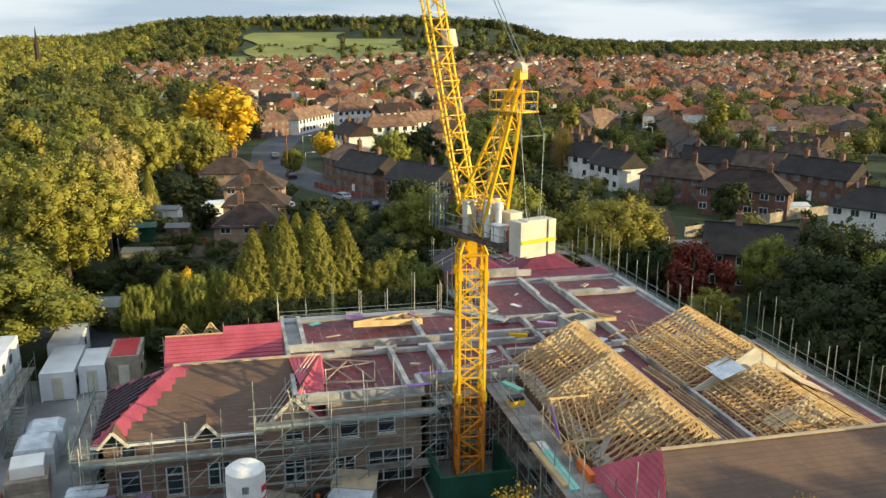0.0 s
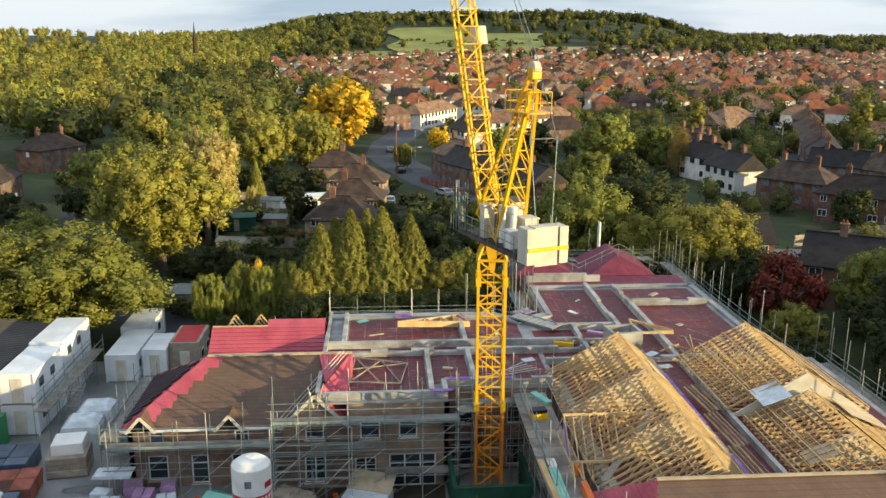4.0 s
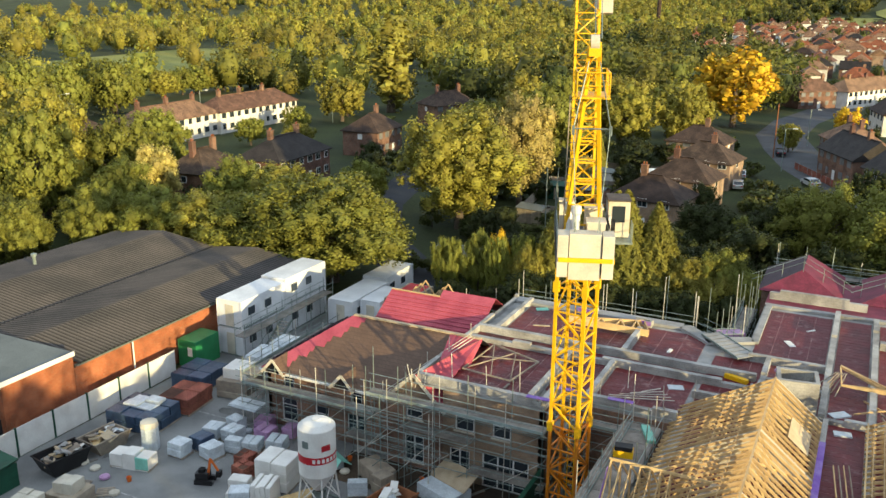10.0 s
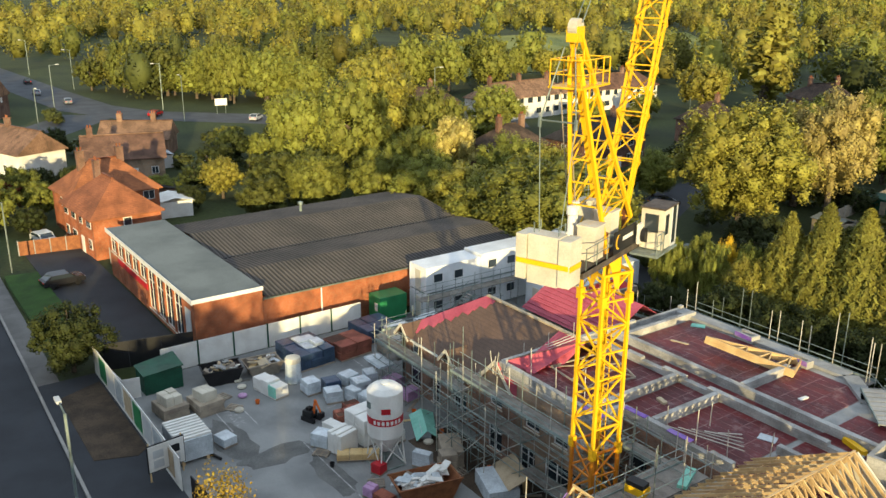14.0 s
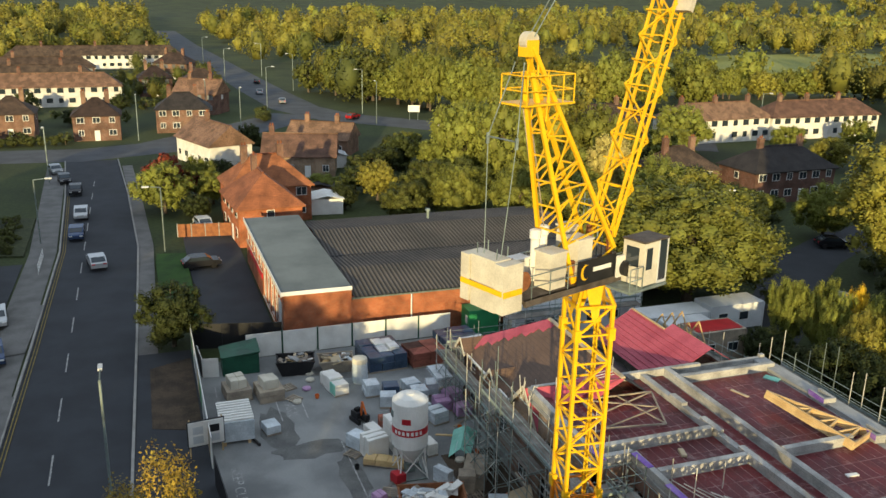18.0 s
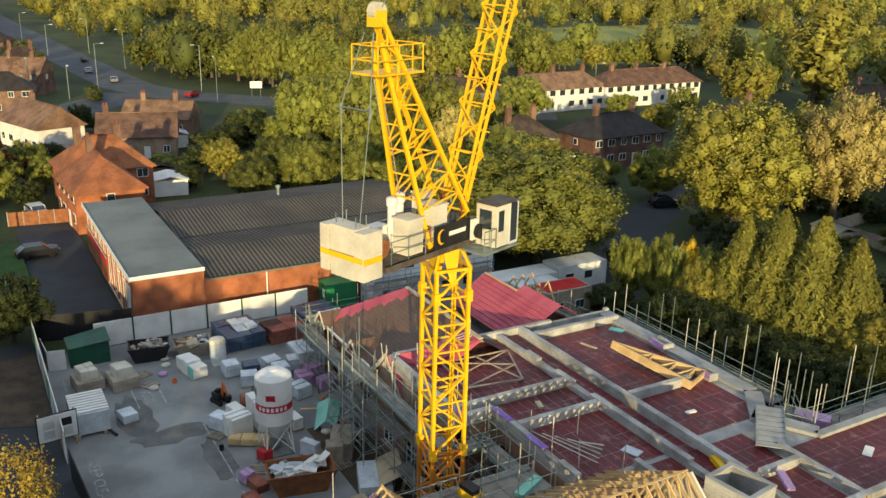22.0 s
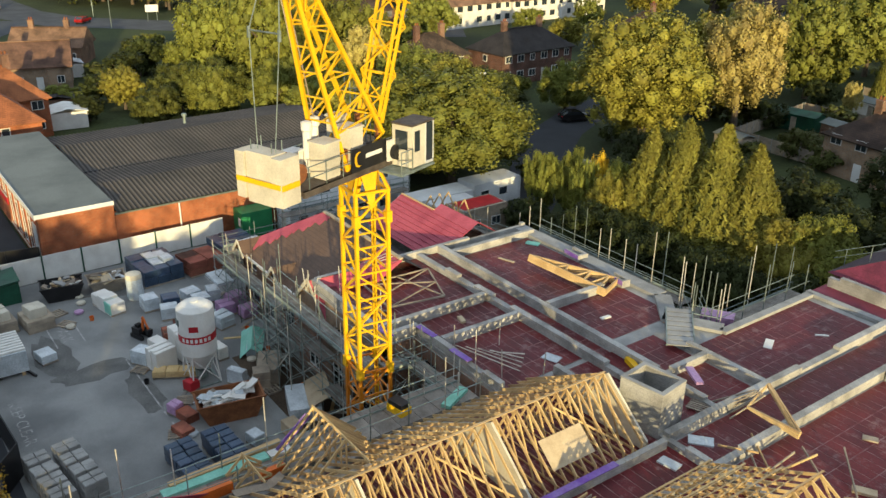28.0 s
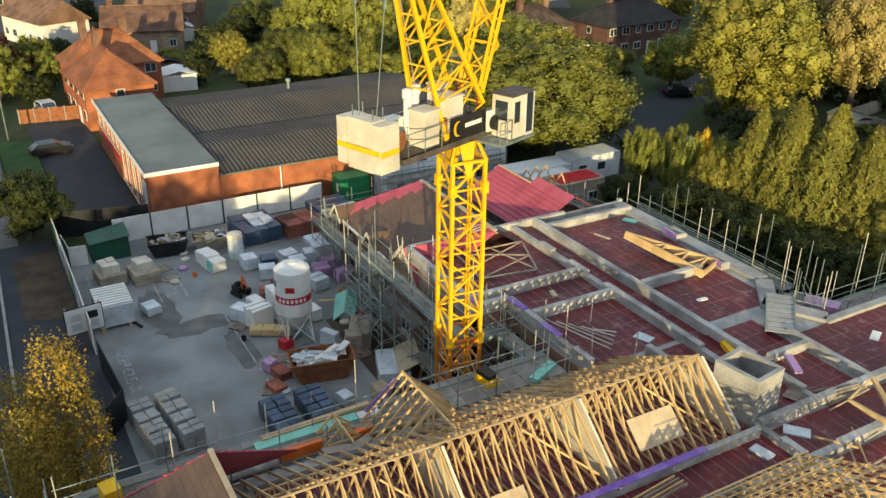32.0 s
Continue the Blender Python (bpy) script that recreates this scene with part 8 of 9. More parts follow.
# ---- loose things on the deck ----
tr = thing("stacked_trusses", (12, 71.2, DECK), 0, "bundle of pale timber trusses lying on the deck", "truss bundle")
for j in range(4):
    z = DECK + 0.12 + 0.11 * j
    a, b, c = Vector((9.0, 69.9 + 0.04 * j, z + 0.5)), Vector((15.2, 71.0 + 0.04 * j, z)), Vector((14.4, 73.0 + 0.04 * j, z))
    bar("chord", a, b, 0.1, 0.16, "timber", tr)
    bar("chord", a, c, 0.1, 0.12, "timber", tr)
    bar("chord", b, c, 0.1, 0.12, "timber", tr)
    for f in (0.35, 0.6, 0.8):
        bar("web", a.lerp(b, f), a.lerp(c, f + 0.1), 0.08, 0.08, "timber", tr)
        bar("web", a.lerp(b, f + 0.12), a.lerp(c, f + 0.1), 0.08, 0.08, "timber", tr)
tr = thing("lying_truss", (7.5, 61.5, DECK), 0, "single grey timber truss lying flat on the deck", "truss")
P = [Vector(p) for p in ((5.3, 59.0, 6.85), (5.6, 63.9, 6.85), (9.6, 62.4, 6.85), (9.0, 58.6, 6.85))]
for a, b in ((0, 1), (1, 2), (2, 3), (3, 0)):
    bar("chord", P[a], P[b], 0.08, 0.1, "timber_grey", tr)
for a, b in ((P[0], P[1].lerp(P[2], 0.5)), (P[3], P[1].lerp(P[2], 0.5)), (P[0].lerp(P[1], 0.5), P[2]), (P[1], P[3].lerp(P[0], 0.4))):
    bar("web", a, b, 0.07, 0.08, "timber_grey", tr)
tr = thing("stacked_trusses", (29.5, 68.5, DECK), 0, "short bundle of pale trusses leaning on the low wall", "truss bundle")
for j in range(3):
    a, b, c = Vector((28.6, 69.0 + 0.06 * j, 7.75)), Vector((31.8, 67.0 + 0.06 * j, 7.2 + 0.1 * j)), Vector((28.8, 67.2, 7.2))
    bar("chord", a, b, 0.1, 0.16, "timber", tr)
    bar("chord", a, c, 0.08, 0.1, "timber", tr)
    bar("chord", c, b, 0.1, 0.14, "timber", tr)
for k in range(6):
    bar("prop", (27.0 + 0.3 * k, 66.0 + R.uniform(0, 1), DECK + 0.03), (28.4 + 0.12 * k, 68.3, 7.6), 0.06, 0.06, "timber_grey", tr)


def lying(name, cat, label, x, y, w, d, h, mat, rz=0.0, z=None, group=""):
    ob = thing(name, (x, y, DECK + 0.012 if z is None else z), rz, label, cat, group, world=False)
    part("body", Shape().box(-w / 2, w / 2, -d / 2, d / 2, 0.0, h), mat, ob)
    return ob


lying("insulation_board", "insulation", "turquoise insulation board lying on the deck", 6.0, 73.0, 1.0, 0.6, 0.06, "mint", 30)
lying("insulation_board", "insulation", "pale insulation board lying on the deck", 19.0, 63.0, 1.0, 0.7, 0.05, "wrap", 20)
lying("membrane_bundle", "bundle", "lilac bundle wrapped in film on the eaves", 20.6, 75.6, 2.0, 1.0, 0.5, "lilac", 30, 5.95)
lying("membrane_bundle", "bundle", "lilac membrane offcut on the low wall", 25.4, 67.3, 1.6, 0.4, 0.15, "lilac", -30, 7.2)
lying("pipe_bundle", "pipes", "yellow pipe bundle beside the corridor wall", 22.4, 66.0, 1.6, 0.35, 0.3, "yellow", -20)
lying("film_sheet", "sheet", "crumpled pale film sheet on the deck", 28.9, 63.6, 1.2, 0.7, 0.08, "wrap", 40)
lying("film_sheet", "sheet", "crumpled pale film sheet on the deck", 29.2, 61.0, 1.0, 0.6, 0.08, "wrap", 10)
pl = thing("pallet", (27.0, 65.9, DECK + 0.012), 20, "grey slatted timber pallet on the deck", "pallet", world=False)
for k in range(6):
    part("slat", Shape().box(-0.6, 0.6, -0.5 + 0.18 * k, -0.4 + 0.18 * k, 0.1, 0.13), "timber_grey", pl)
for x in (-0.5, 0, 0.5):
    part("bearer", Shape().box(x - 0.05, x + 0.05, -0.5, 0.5, 0, 0.097), "timber_grey", pl)
for x, y, w, d in ((9.6, 73.9, 1.5, 0.9), (14.3, 73.3, 1.4, 0.7)):
    up = thing("window_upstand", (x, y, DECK), -5, "low block upstand with purple membrane", "upstand", "upstands", world=False)
    part("block", Shape().box(-w / 2, w / 2, -d / 2, -d / 2 + 0.2, 0, 0.5).box(-w / 2, w / 2, d / 2 - 0.2, d / 2, 0, 0.5).box(w / 2 - 0.2, w / 2, -d / 2 + 0.2, d / 2 - 0.2, 0, 0.5), "blockwork", up)
    part("strip", Shape().box(-w / 2, w / 2, -d / 2 - 0.012, -d / 2 - 0.002, 0.2, 0.52), "purple", up, "purple membrane")
for x, y in ((11.8, 56.45), (13.2, 58.5), (16.5, 58.5)):
    lying("membrane_strip", "membrane", "purple damp-proof strip along the deck's edge", x, y, 1.6, 0.38, 0.04, "purple", 3, DECK + 0.485)
ct = thing("cable_tray", (21.3, 71.3, DECK), 0, "steel ladder tray bridging the splayed corner", "tray")
for dx in (-0.55, 0.55):
    bar("rail", (19.4 + dx, 73.2 + dx, 7.0), (22.6 + dx, 69.6 + dx, 7.0), 0.06, 0.15, "steel", ct)
for k in range(8):
    f = (k + 0.5) / 8
    bar("rung", (19.4 - 0.55 + 3.2 * f, 73.2 - 0.55 - 3.6 * f, 6.98), (19.4 + 0.55 + 3.2 * f, 73.2 + 0.55 - 3.6 * f, 6.98), 0.5, 0.05, "concrete", ct)
for k in range(5):
    ob = thing("lying_tube", (15 + k, 59.5 + 0.5 * k, DECK), 0, "loose scaffold tube lying on the deck", "tube", "loose tubes")
    tube("tube", (14.8 + 0.6 * k, 59.3 + 0.4 * k, DECK + 0.1 + 0.03 * k), (19.5 - 0.3 * k, 60.2 + 0.35 * k, DECK + 0.4), 0.03, "pole_pale", ob)
for x, y in ((15.0, 59.2), (17.2, 59.0), (19.0, 59.4), (5.4, 57.2), (8.0, 57.0), (10.2, 57.3), (20.5, 61.0), (16.2, 61.5)):
    ob = thing("prop", (x, y, DECK), 0, "upright pale tube standing on the deck's edge", "tube", "upright tubes")
    tube("tube", (x, y, DECK), (x + R.uniform(-0.1, 0.1), y, DECK + R.uniform(1.4, 2.4)), 0.03, "pole_pale", ob)
ck = thing("flue_pipe", (33.3, 98.6, 0), 0, "tall white pipe rising behind the pink roof", "pipe")
tube("pipe", (33.3, 98.6, 0), (33.3, 98.6, 9.8), 0.2, "white", ck)
# walkway beside the wing: boards, insulation, planks
walk_s = thing("loading_platform", (17.6, 45, 6.3), 0, "grey boarded platform along the wing's eave", "platform")
for k in range(20):
    part("board_bay", Shape().box(16.95, 19.3, 33.6 + 1.2 * k, 34.77 + 1.2 * k, 6.24, 6.3), "board", walk_s)
lying("insulation_board", "insulation", "long mint-green insulation board on the platform", 17.7, 43.8, 0.55, 5.0, 0.14, "mint", 0, 6.3)
lying("insulation_board", "insulation", "white end of a long insulation board", 17.75, 46.9, 0.5, 1.1, 0.14, "white", 0, 6.3)
lying("planks", "planks", "stack of pale timber planks on the platform", 17.2, 44.5, 0.35, 5.5, 0.2, "timber", 2, 6.3)
lying("barrier_panel", "panel", "orange plastic barrier panel on the platform", 19.0, 43.0, 0.35, 2.0, 0.5, "orange_plastic", 0, 6.3)
lying("barrier_panel", "panel", "orange plastic barrier panel on the platform", 19.1, 45.9, 0.3, 1.2, 0.4, "orange_plastic", 0, 6.3)
gen = lying("generator", "generator", "yellow and black generator on the platform", 18.1, 53.4, 1.1, 0.7, 0.4, "yellow", 10, 6.3)
part("cover", Shape().box(-0.5, 0.5, -0.3, 0.3, 0.403, 0.65), "black", gen)
lying("tool_box", "box", "yellow plastic tool crate on the platform", 18.0, 35.0, 0.9, 0.7, 0.7, "yellow", 10, 6.3)
lying("film_sheet", "sheet", "mint green netting bundle hung on the court platform", 18.8, 56.4, 0.5, 2.0, 0.2, "mint", 25, 6.3)

for y0, y1 in ((50.0, 58.5), (41.0, 46.0)):
    lying("membrane_strip", "membrane", "purple damp-proof strip on the knee wall", 28.2, (y0 + y1) / 2, 0.36, y1 - y0, 0.05, "purple", 0, DECK + 0.49)
for y0, y1 in ((44.2, 46.2), (47.2, 49.4), (40.6, 43.4)):
    sh = thing("plywood_sheet", (28.0, y0, 7.2), 0, "pale plywood sheet propped along the knee wall", "sheet", "plywood sheets")
    part("sheet", Shape().sheet((27.2, y0, 8.1), (28.1, y0, 7.25), (28.1, y1, 7.25), (27.2, y1, 8.1), 0.03), "ply", sh)
for k, (x, y) in enumerate(((33.5, 70.5), (35.5, 66.5), (25.0, 74.5), (34.0, 79.5), (7.2, 69.5), (17.3, 69.0), (9.0, 58.0), (12.6, 61.5), (26.2, 78.0))):
    lying("offcut", "offcut", ("grey timber offcut lying on the deck", "pale sheet offcut lying on the deck", "white bag dropped on the deck")[k % 3], x, y, R.uniform(0.3, 1.4), R.uniform(0.12, 0.5), R.uniform(0.04, 0.15), ("timber_grey", "ply", "white")[k % 3], R.uniform(0, 180), group="deck offcuts")
for k in range(9):
    ob = thing("loose_timber", (31 + 0.6 * k, 62 + 0.5 * k, DECK), 0, "loose pale rafter lying across the deck", "timber", "loose deck timbers")
    a = Vector((R.uniform(29, 36), R.uniform(62.8, 66.5), DECK + 0.08 + 0.02 * k))
    bar("rafter", a, a + Vector((R.uniform(-3, 3), R.uniform(0.5, 3), 0.05 + R.uniform(0, 0.4))), 0.06, 0.1, "timber" if k % 2 else "timber_grey", ob)

for y, zt in ((52.0, 9.65), (51.5, 8.66), (45.5, 8.66)):
    g = thing("party_wall", (35.6, y, DECK), 0, "pale sheathed party wall across the outer wing", "wall", "party-wall panels")
    x0, x1 = (30.6, 40.2) if zt > 9 else (31.4, 39.4)
    part("panel", Shape().poly((x0, y - 0.05, 6.7), (x1, y - 0.05, 6.7), (35.6, y - 0.05, zt)).poly((x1, y + 0.05, 6.7), (x0, y + 0.05, 6.7), (35.6, y + 0.05, zt)).poly((35.6, y - 0.05, zt), (x1, y - 0.05, 6.7), (x1, y + 0.05, 6.7), (35.6, y + 0.05, zt)).poly((x0, y - 0.05, 6.7), (35.6, y - 0.05, zt), (35.6, y + 0.05, zt), (x0, y + 0.05, 6.7)), "offwhite", g)
for y0, y1, za, zb in ((52.3, 54.4, 9.3, 7.3), (48.0, 50.4, 8.4, 7.2)):
    sh = thing("plywood_sheet", (37.5, y0, 8), 0, "pale sheathing board fixed on the outer slope", "sheet", "plywood sheets")
    part("sheet", Shape().sheet((36.6, y0, za + 0.1), (39.4, y0, zb + 0.1), (39.4, y1, zb + 0.1), (36.6, y1, za + 0.1), 0.03), "ply", sh)


# ---- hoarding, yard and its stores ----
def fence(name, pts, h, mat, label, posts=None, step=2.4, inner=None):
    """Panel hoarding along pts, panel by panel, with posts."""
    ob = thing(name, (*pts[0], 0), 0, label, "hoarding")
    for (x0, y0), (x1, y1) in zip(pts[:-1], pts[1:]):
        a, b = Vector((x0, y0, 0)), Vector((x1, y1, 0))
        L = (b - a).length
        t = (b - a).normalized()
        n = max(1, round(L / step))
        m = Matrix(((t.x, -t.y, 0, a.x), (t.y, t.x, 0, a.y), (0, 0, 1, 0), (0, 0, 0, 1)))
        for i in range(n):
            part("panel", Shape().box(L * i / n + 0.01, L * (i + 1) / n - 0.01, -0.03, 0.03, 0.02, h), mat, ob, "", m)
            if inner:
                part("panel_back", Shape().box(L * i / n + 0.01, L * (i + 1) / n - 0.01, 0.034, 0.05, 0.02, h), inner, ob, "", m)
            if posts and i:
                part("post", Shape().box(L * i / n - 0.06, L * i / n + 0.06, -0.1, 0.1, 0, h + 0.06), posts, ob, "", m)
    return ob


fence("hoarding", [(-22.5, 41.6), (-22.6, 60.5)], 2.2, "white", "white panel hoarding with green posts beside the workshop", "green_dark", 3.2)
fence("hoarding", [(-25.9, 37.3), (-24.2, 45.0)], 2.4, "black", "black panel hoarding between yard and forecourt")
fence("hoarding", [(-25.9, 37.2), (-4.9, 37.2)], 2.4, "white", "site hoarding, printed white outside and black within", None, 2.4, "black")
fence("hoarding", [(-2.9, 37.2), (3.5, 37.6), (5.0, 36.4)], 2.2, "black", "black hoarding and gate beside the birch")
fence("hoarding", [(-22.6, 37.5), (-19.6, 37.7), (-19.4, 39.0)], 1.7, "white", "white panels round the green store")
for k in range(8):
    pr = thing("hoarding_print", (-24 + 2.3 * k, 37.15, 0.3), 0, "printed picture panel on the hoarding", "poster", "hoarding prints", world=False)
    part("sheet", Shape().box(0, 1.9, -0.02, 0, 0.1, 1.9), ("green", "grey_frame", "wrap", "ply")[k % 4], pr)
sg = thing("site_sign", (-7.2, 37.0, 0), -84, "white site information board with small plans", "sign", world=False)
part("board", Shape().box(-1.2, 1.2, 0.16, 0.24, 0.8, 2.6), "white", sg)
part("border", Shape().box(-1.27, 1.27, 0.1, 0.157, 0.7, 2.68), "black", sg)
for i, (x, z) in enumerate(((-0.9, 1.7), (0.2, 1.7), (-0.9, 1.0), (0.2, 1.0))):
    part("print", Shape().box(x, x + 0.7, 0.243, 0.25, z, z + 0.55), "black" if i == 0 else "grey_frame", sg)
for x in (-1.1, 1.1):
    part("post", Shape().box(x - 0.05, x + 0.05, 0.04, 0.097, 0, 2.8), "timber", sg)


def marking(text, x, y, size, rz):
    cu = bpy.data.curves.new("road_marking", "FONT")
    cu.body, cu.size = text, size
    cu.materials.append(M["paint_line"])
    ob = new("road_marking", cu)
    ob.matrix_basis = pose(x, y, 0.026, 0, 0, rz)
    tagged(ob, "faded white painted words on the asphalt", "road marking", "painted words")


marking("PARK", -13.4, 43.3, 1.1, 0)
marking("KEEP CLEAR", -4.6, 38.3, 1.0, 0)
lines = Shape()
for x0, x1, y0, y1 in ((-14.2, -10.2, 42.7, 42.8), (-14.2, -10.2, 44.6, 44.7), (-9.6, -9.5, 50.0, 56.0), (-6.0, 4.0, 46.2, 46.3), (-16.0, -11, 55.9, 56.0), (-17.5, -13.2, 38.4, 38.5)):
    lines.box(x0, x1, y0, y1, 0.021, 0.025)
for x in range(-100, 20, 9):
    lines.box(x, x + 4, 26.9 + 0.0, 27.02, 0.022, 0.028)
solid("painted_lines", lines, "paint_line", "faded white painted bay lines", "road marking")


def crate_stack(name, x, y, w, d, h, mat, label, rz=0.0, nx=1, ny=1, nz=1, cat="pallet stack", group="", pallet=True, gap=0.03):
    """Goods stacked on a pallet, block by block."""
    ob = thing(name, (x, y, 0.02), rz, label, cat, group, world=False)
    z0 = 0.0
    if pallet:
        part("pallet", Shape().box(-w / 2, w / 2, -d / 2, d / 2, 0.09, 0.13).box(-w / 2, -w / 2 + 0.1, -d / 2, d / 2, 0, 0.088).box(w / 2 - 0.1, w / 2, -d / 2, d / 2, 0, 0.088).box(-0.05, 0.05, -d / 2, d / 2, 0, 0.088), "timber_grey", ob)
        z0 = 0.133
    for i in range(nx):
        for j in range(ny):
            for k in range(nz):
                jx, jy = R.uniform(-0.03, 0.03), R.uniform(-0.03, 0.03)
                x0, y0 = -w / 2 + w * i / nx + jx, -d / 2 + d * j / ny + jy
                z1 = z0 + (h - z0) * k / nz
                hh = (h - z0) / nz * (R.uniform(0.82, 1.0) if k == nz - 1 else 1.0)
                e = 0.04
                s = Shape()
                a, b = w / nx - gap, d / ny - gap
                lo = [(x0, y0), (x0 + a, y0), (x0 + a, y0 + b), (x0, y0 + b)]
                hi = [(x0 + e, y0 + e), (x0 + a - e, y0 + e), (x0 + a - e, y0 + b - e), (x0 + e, y0 + b - e)]
                s.v = [(*p, z1) for p in lo] + [(*p, z1 + hh - e - 0.004) for p in lo] + [(*p, z1 + hh - 0.004) for p in hi]
                s.f = [(3, 2, 1, 0), (8, 9, 10, 11)] + [(q, (q + 1) % 4, 4 + (q + 1) % 4, 4 + q) for q in range(4)] + [(4 + q, 4 + (q + 1) % 4, 8 + (q + 1) % 4, 8 + q) for q in range(4)]
                part("pack", s, mat, ob)
    return ob


crate_stack("block_pallets", -18.4, 52.6, 4.2, 3.4, 1.5, "blue_wrap", "navy-wrapped pallets of blocks by the hoarding", 4, 3, 3, 2)
crate_stack("film_covers", -18.6, 53.0, 2.6, 1.8, 1.75, "wrap", "pale film-wrapped goods on top of pallets", 4, 2, 2, 1, pallet=False)
crate_stack("brick_pallets", -17.6, 56.3, 2.8, 3.2, 1.4, "brick_red_stack", "red brick packs stacked on pallets", 6, 2, 2, 2)
crate_stack("block_pallets", -19.4, 60.0, 3.2, 3.4, 1.5, "blue_wrap", "navy-wrapped pallets beside the scaffold", 4, 2, 3, 2)
crate_stack("timber_crates", -15.2, 60.0, 2.8, 2.6, 1.6, "timber_grey", "stacked timber crates with a white lid", 8, 1, 1, 3)
crate_stack("white_packs", -15.2, 60.2, 2.2, 2.0, 2.7, "white", "white wrapped pack on top of crates", 8, 1, 1, 1, pallet=False)
crate_stack("insulation_packs", -14.4, 47.6, 3.0, 1.2, 1.05, "mint", "white and mint insulation packs laid in a row", 12, 3, 1, 1)
crate_stack("insulation_packs", -14.4, 47.6, 3.0, 1.2, 1.2, "white", "white top layer of insulation packs", 12, 3, 1, 1, pallet=False)
wr = thing("wrapped_drum", (-15.1, 49.9, 0.02), 0, "tall white film-wrapped pallet standing upright", "wrapped pallet", world=False)
part("body", Shape().rings([(0.62, 0.02), (0.66, 0.3), (0.62, 1.7), (0.6, 2.0), (0.3, 2.1)], 10), "wrap", wr)
part("cap", Shape().rings([(0.63, 1.75), (0.66, 1.8), (0.6, 2.15), (0.2, 2.2)], 10), "offwhite", wr)


def skip(x, y, rz, mat, fill, label, w=3.4, d=1.8, h=1.2):
    ob = thing("skip", (x, y, 0.02), rz, label, "skip", "skips", world=False)
    a, b = w / 2, d / 2
    s = Shape()
    lo, hi = [(-a * 0.7, -b * 0.9), (a * 0.7, -b * 0.9), (a * 0.7, b * 0.9), (-a * 0.7, b * 0.9)], [(-a, -b), (a, -b), (a, b), (-a, b)]
    inn = [(x_ * 0.94, y_ * 0.92) for x_, y_ in hi]
    s.v = [(*p, 0.0) for p in lo] + [(*p, h) for p in hi] + [(*p, h) for p in inn] + [(p[0] * 0.9, p[1] * 0.9, 0.15) for p in lo]
    s.f = [(3, 2, 1, 0)] + [(q, (q + 1) % 4, 4 + (q + 1) % 4, 4 + q) for q in range(4)] + [(4 + q, 4 + (q + 1) % 4, 8 + (q + 1) % 4, 8 + q) for q in range(4)] + [(8 + q, 8 + (q + 1) % 4, 12 + (q + 1) % 4, 12 + q) for q in range(4)] + [(12, 13, 14, 15)]
    part("body", s, mat, ob)
    for q in (-b, b):
        part("rim", Shape().box(-a - 0.05, a + 0.05, q - 0.05, q + 0.05, h + 0.003, h + 0.08), mat, ob)
    for k in range(fill):
        mt = R.choice(("white", "wrap", "white", "white", "wrap", "timber_grey") if mat == "rust" else ("white", "timber", "timber_grey", "wrap", "ply", "black", "concrete"))
        part("rubble", Shape().box(-R.uniform(0.2, 0.6), R.uniform(0.2, 0.6), -R.uniform(0.1, 0.4), R.uniform(0.1, 0.4), -0.04, R.uniform(0.02, 0.1)), mt, ob, "", pose(R.uniform(-a * 0.75, a * 0.75), R.uniform(-b * 0.6, b * 0.6), h * R.uniform(0.75, 1.12), R.uniform(-30, 30), R.uniform(-30, 30), R.uniform(0, 180)))
    return ob


skip(-18.6, 45.2, 80, "black", 26, "dark skip heaped with mixed waste by the hoarding", 3.2, 2.0, 1.2)
skip(-18.2, 48.6, 84, "timber_grey", 16, "grey open skip of rubble by the hoarding", 3.0, 2.0, 1.0)
skip(4.4, 49.6, 78, "rust", 40, "rust-red skip heaped with torn white packaging", 4.2, 2.1, 1.4)
gs = thing("green_store", (-20.6, 40.6, 0.02), 0, "dark green tarpaulin store with a sloping top", "store")
part("cover", Shape().slab([(-21.6, 39.3), (-19.3, 39.3), (-19.3, 42.3), (-21.6, 42.3)], 0.02, 1.7), "green_dark", gs)
part("top", Shape().sheet((-21.7, 39.2, 1.75), (-19.2, 39.2, 1.72), (-19.2, 42.4, 1.95), (-21.7, 42.4, 2.2), 0.08), "green_dark", gs)
for x, y in ((-15.4, 40.0), (-14.6, 42.4)):
    crate_stack("timber_bay", x, y, 2.3, 2.0, 1.0, "timber_grey", "open timber bay holding white bags and bricks", 6, 1, 1, 2)
    crate_stack("white_bags", x, y, 1.5, 1.3, 1.75, "offwhite", "white and tan bags stacked in a timber bay", 10, 2, 2, 2, pallet=False)
pn = thing("panel_stack", (-9.4, 38.9, 0.02), 0, "white ribbed panels stacked on timber feet", "panel stack")
part("body", Shape().box(-11.0, -7.8, 38.0, 40.4, 0.25, 1.75), "wrap", pn)
for k in range(8):
    part("rib", Shape().box(-10.95 + 0.4 * k, -10.75 + 0.4 * k, 38.0, 40.4, 1.753, 1.9), "white", pn)
for y in (38.3, 40.0):
    part("foot", Shape().box(-11.0, -7.7, y - 0.1, y + 0.1, 0.02, 0.247), "timber", pn)
dumper = crate_stack("bulk_bag", -8.9, 41.7, 1.3, 1.1, 0.8, "wrap", "open grey-white bulk bag on a black frame", 12, 1, 1, 1)
tb = thing("black_pipe", (-8.2, 40.2, 0.02), 0, "short black pipe lying on the asphalt", "pipe")
tube("pipe", (-9.2, 39.9, 0.14), (-7.0, 40.6, 0.14), 0.11, "black", tb)
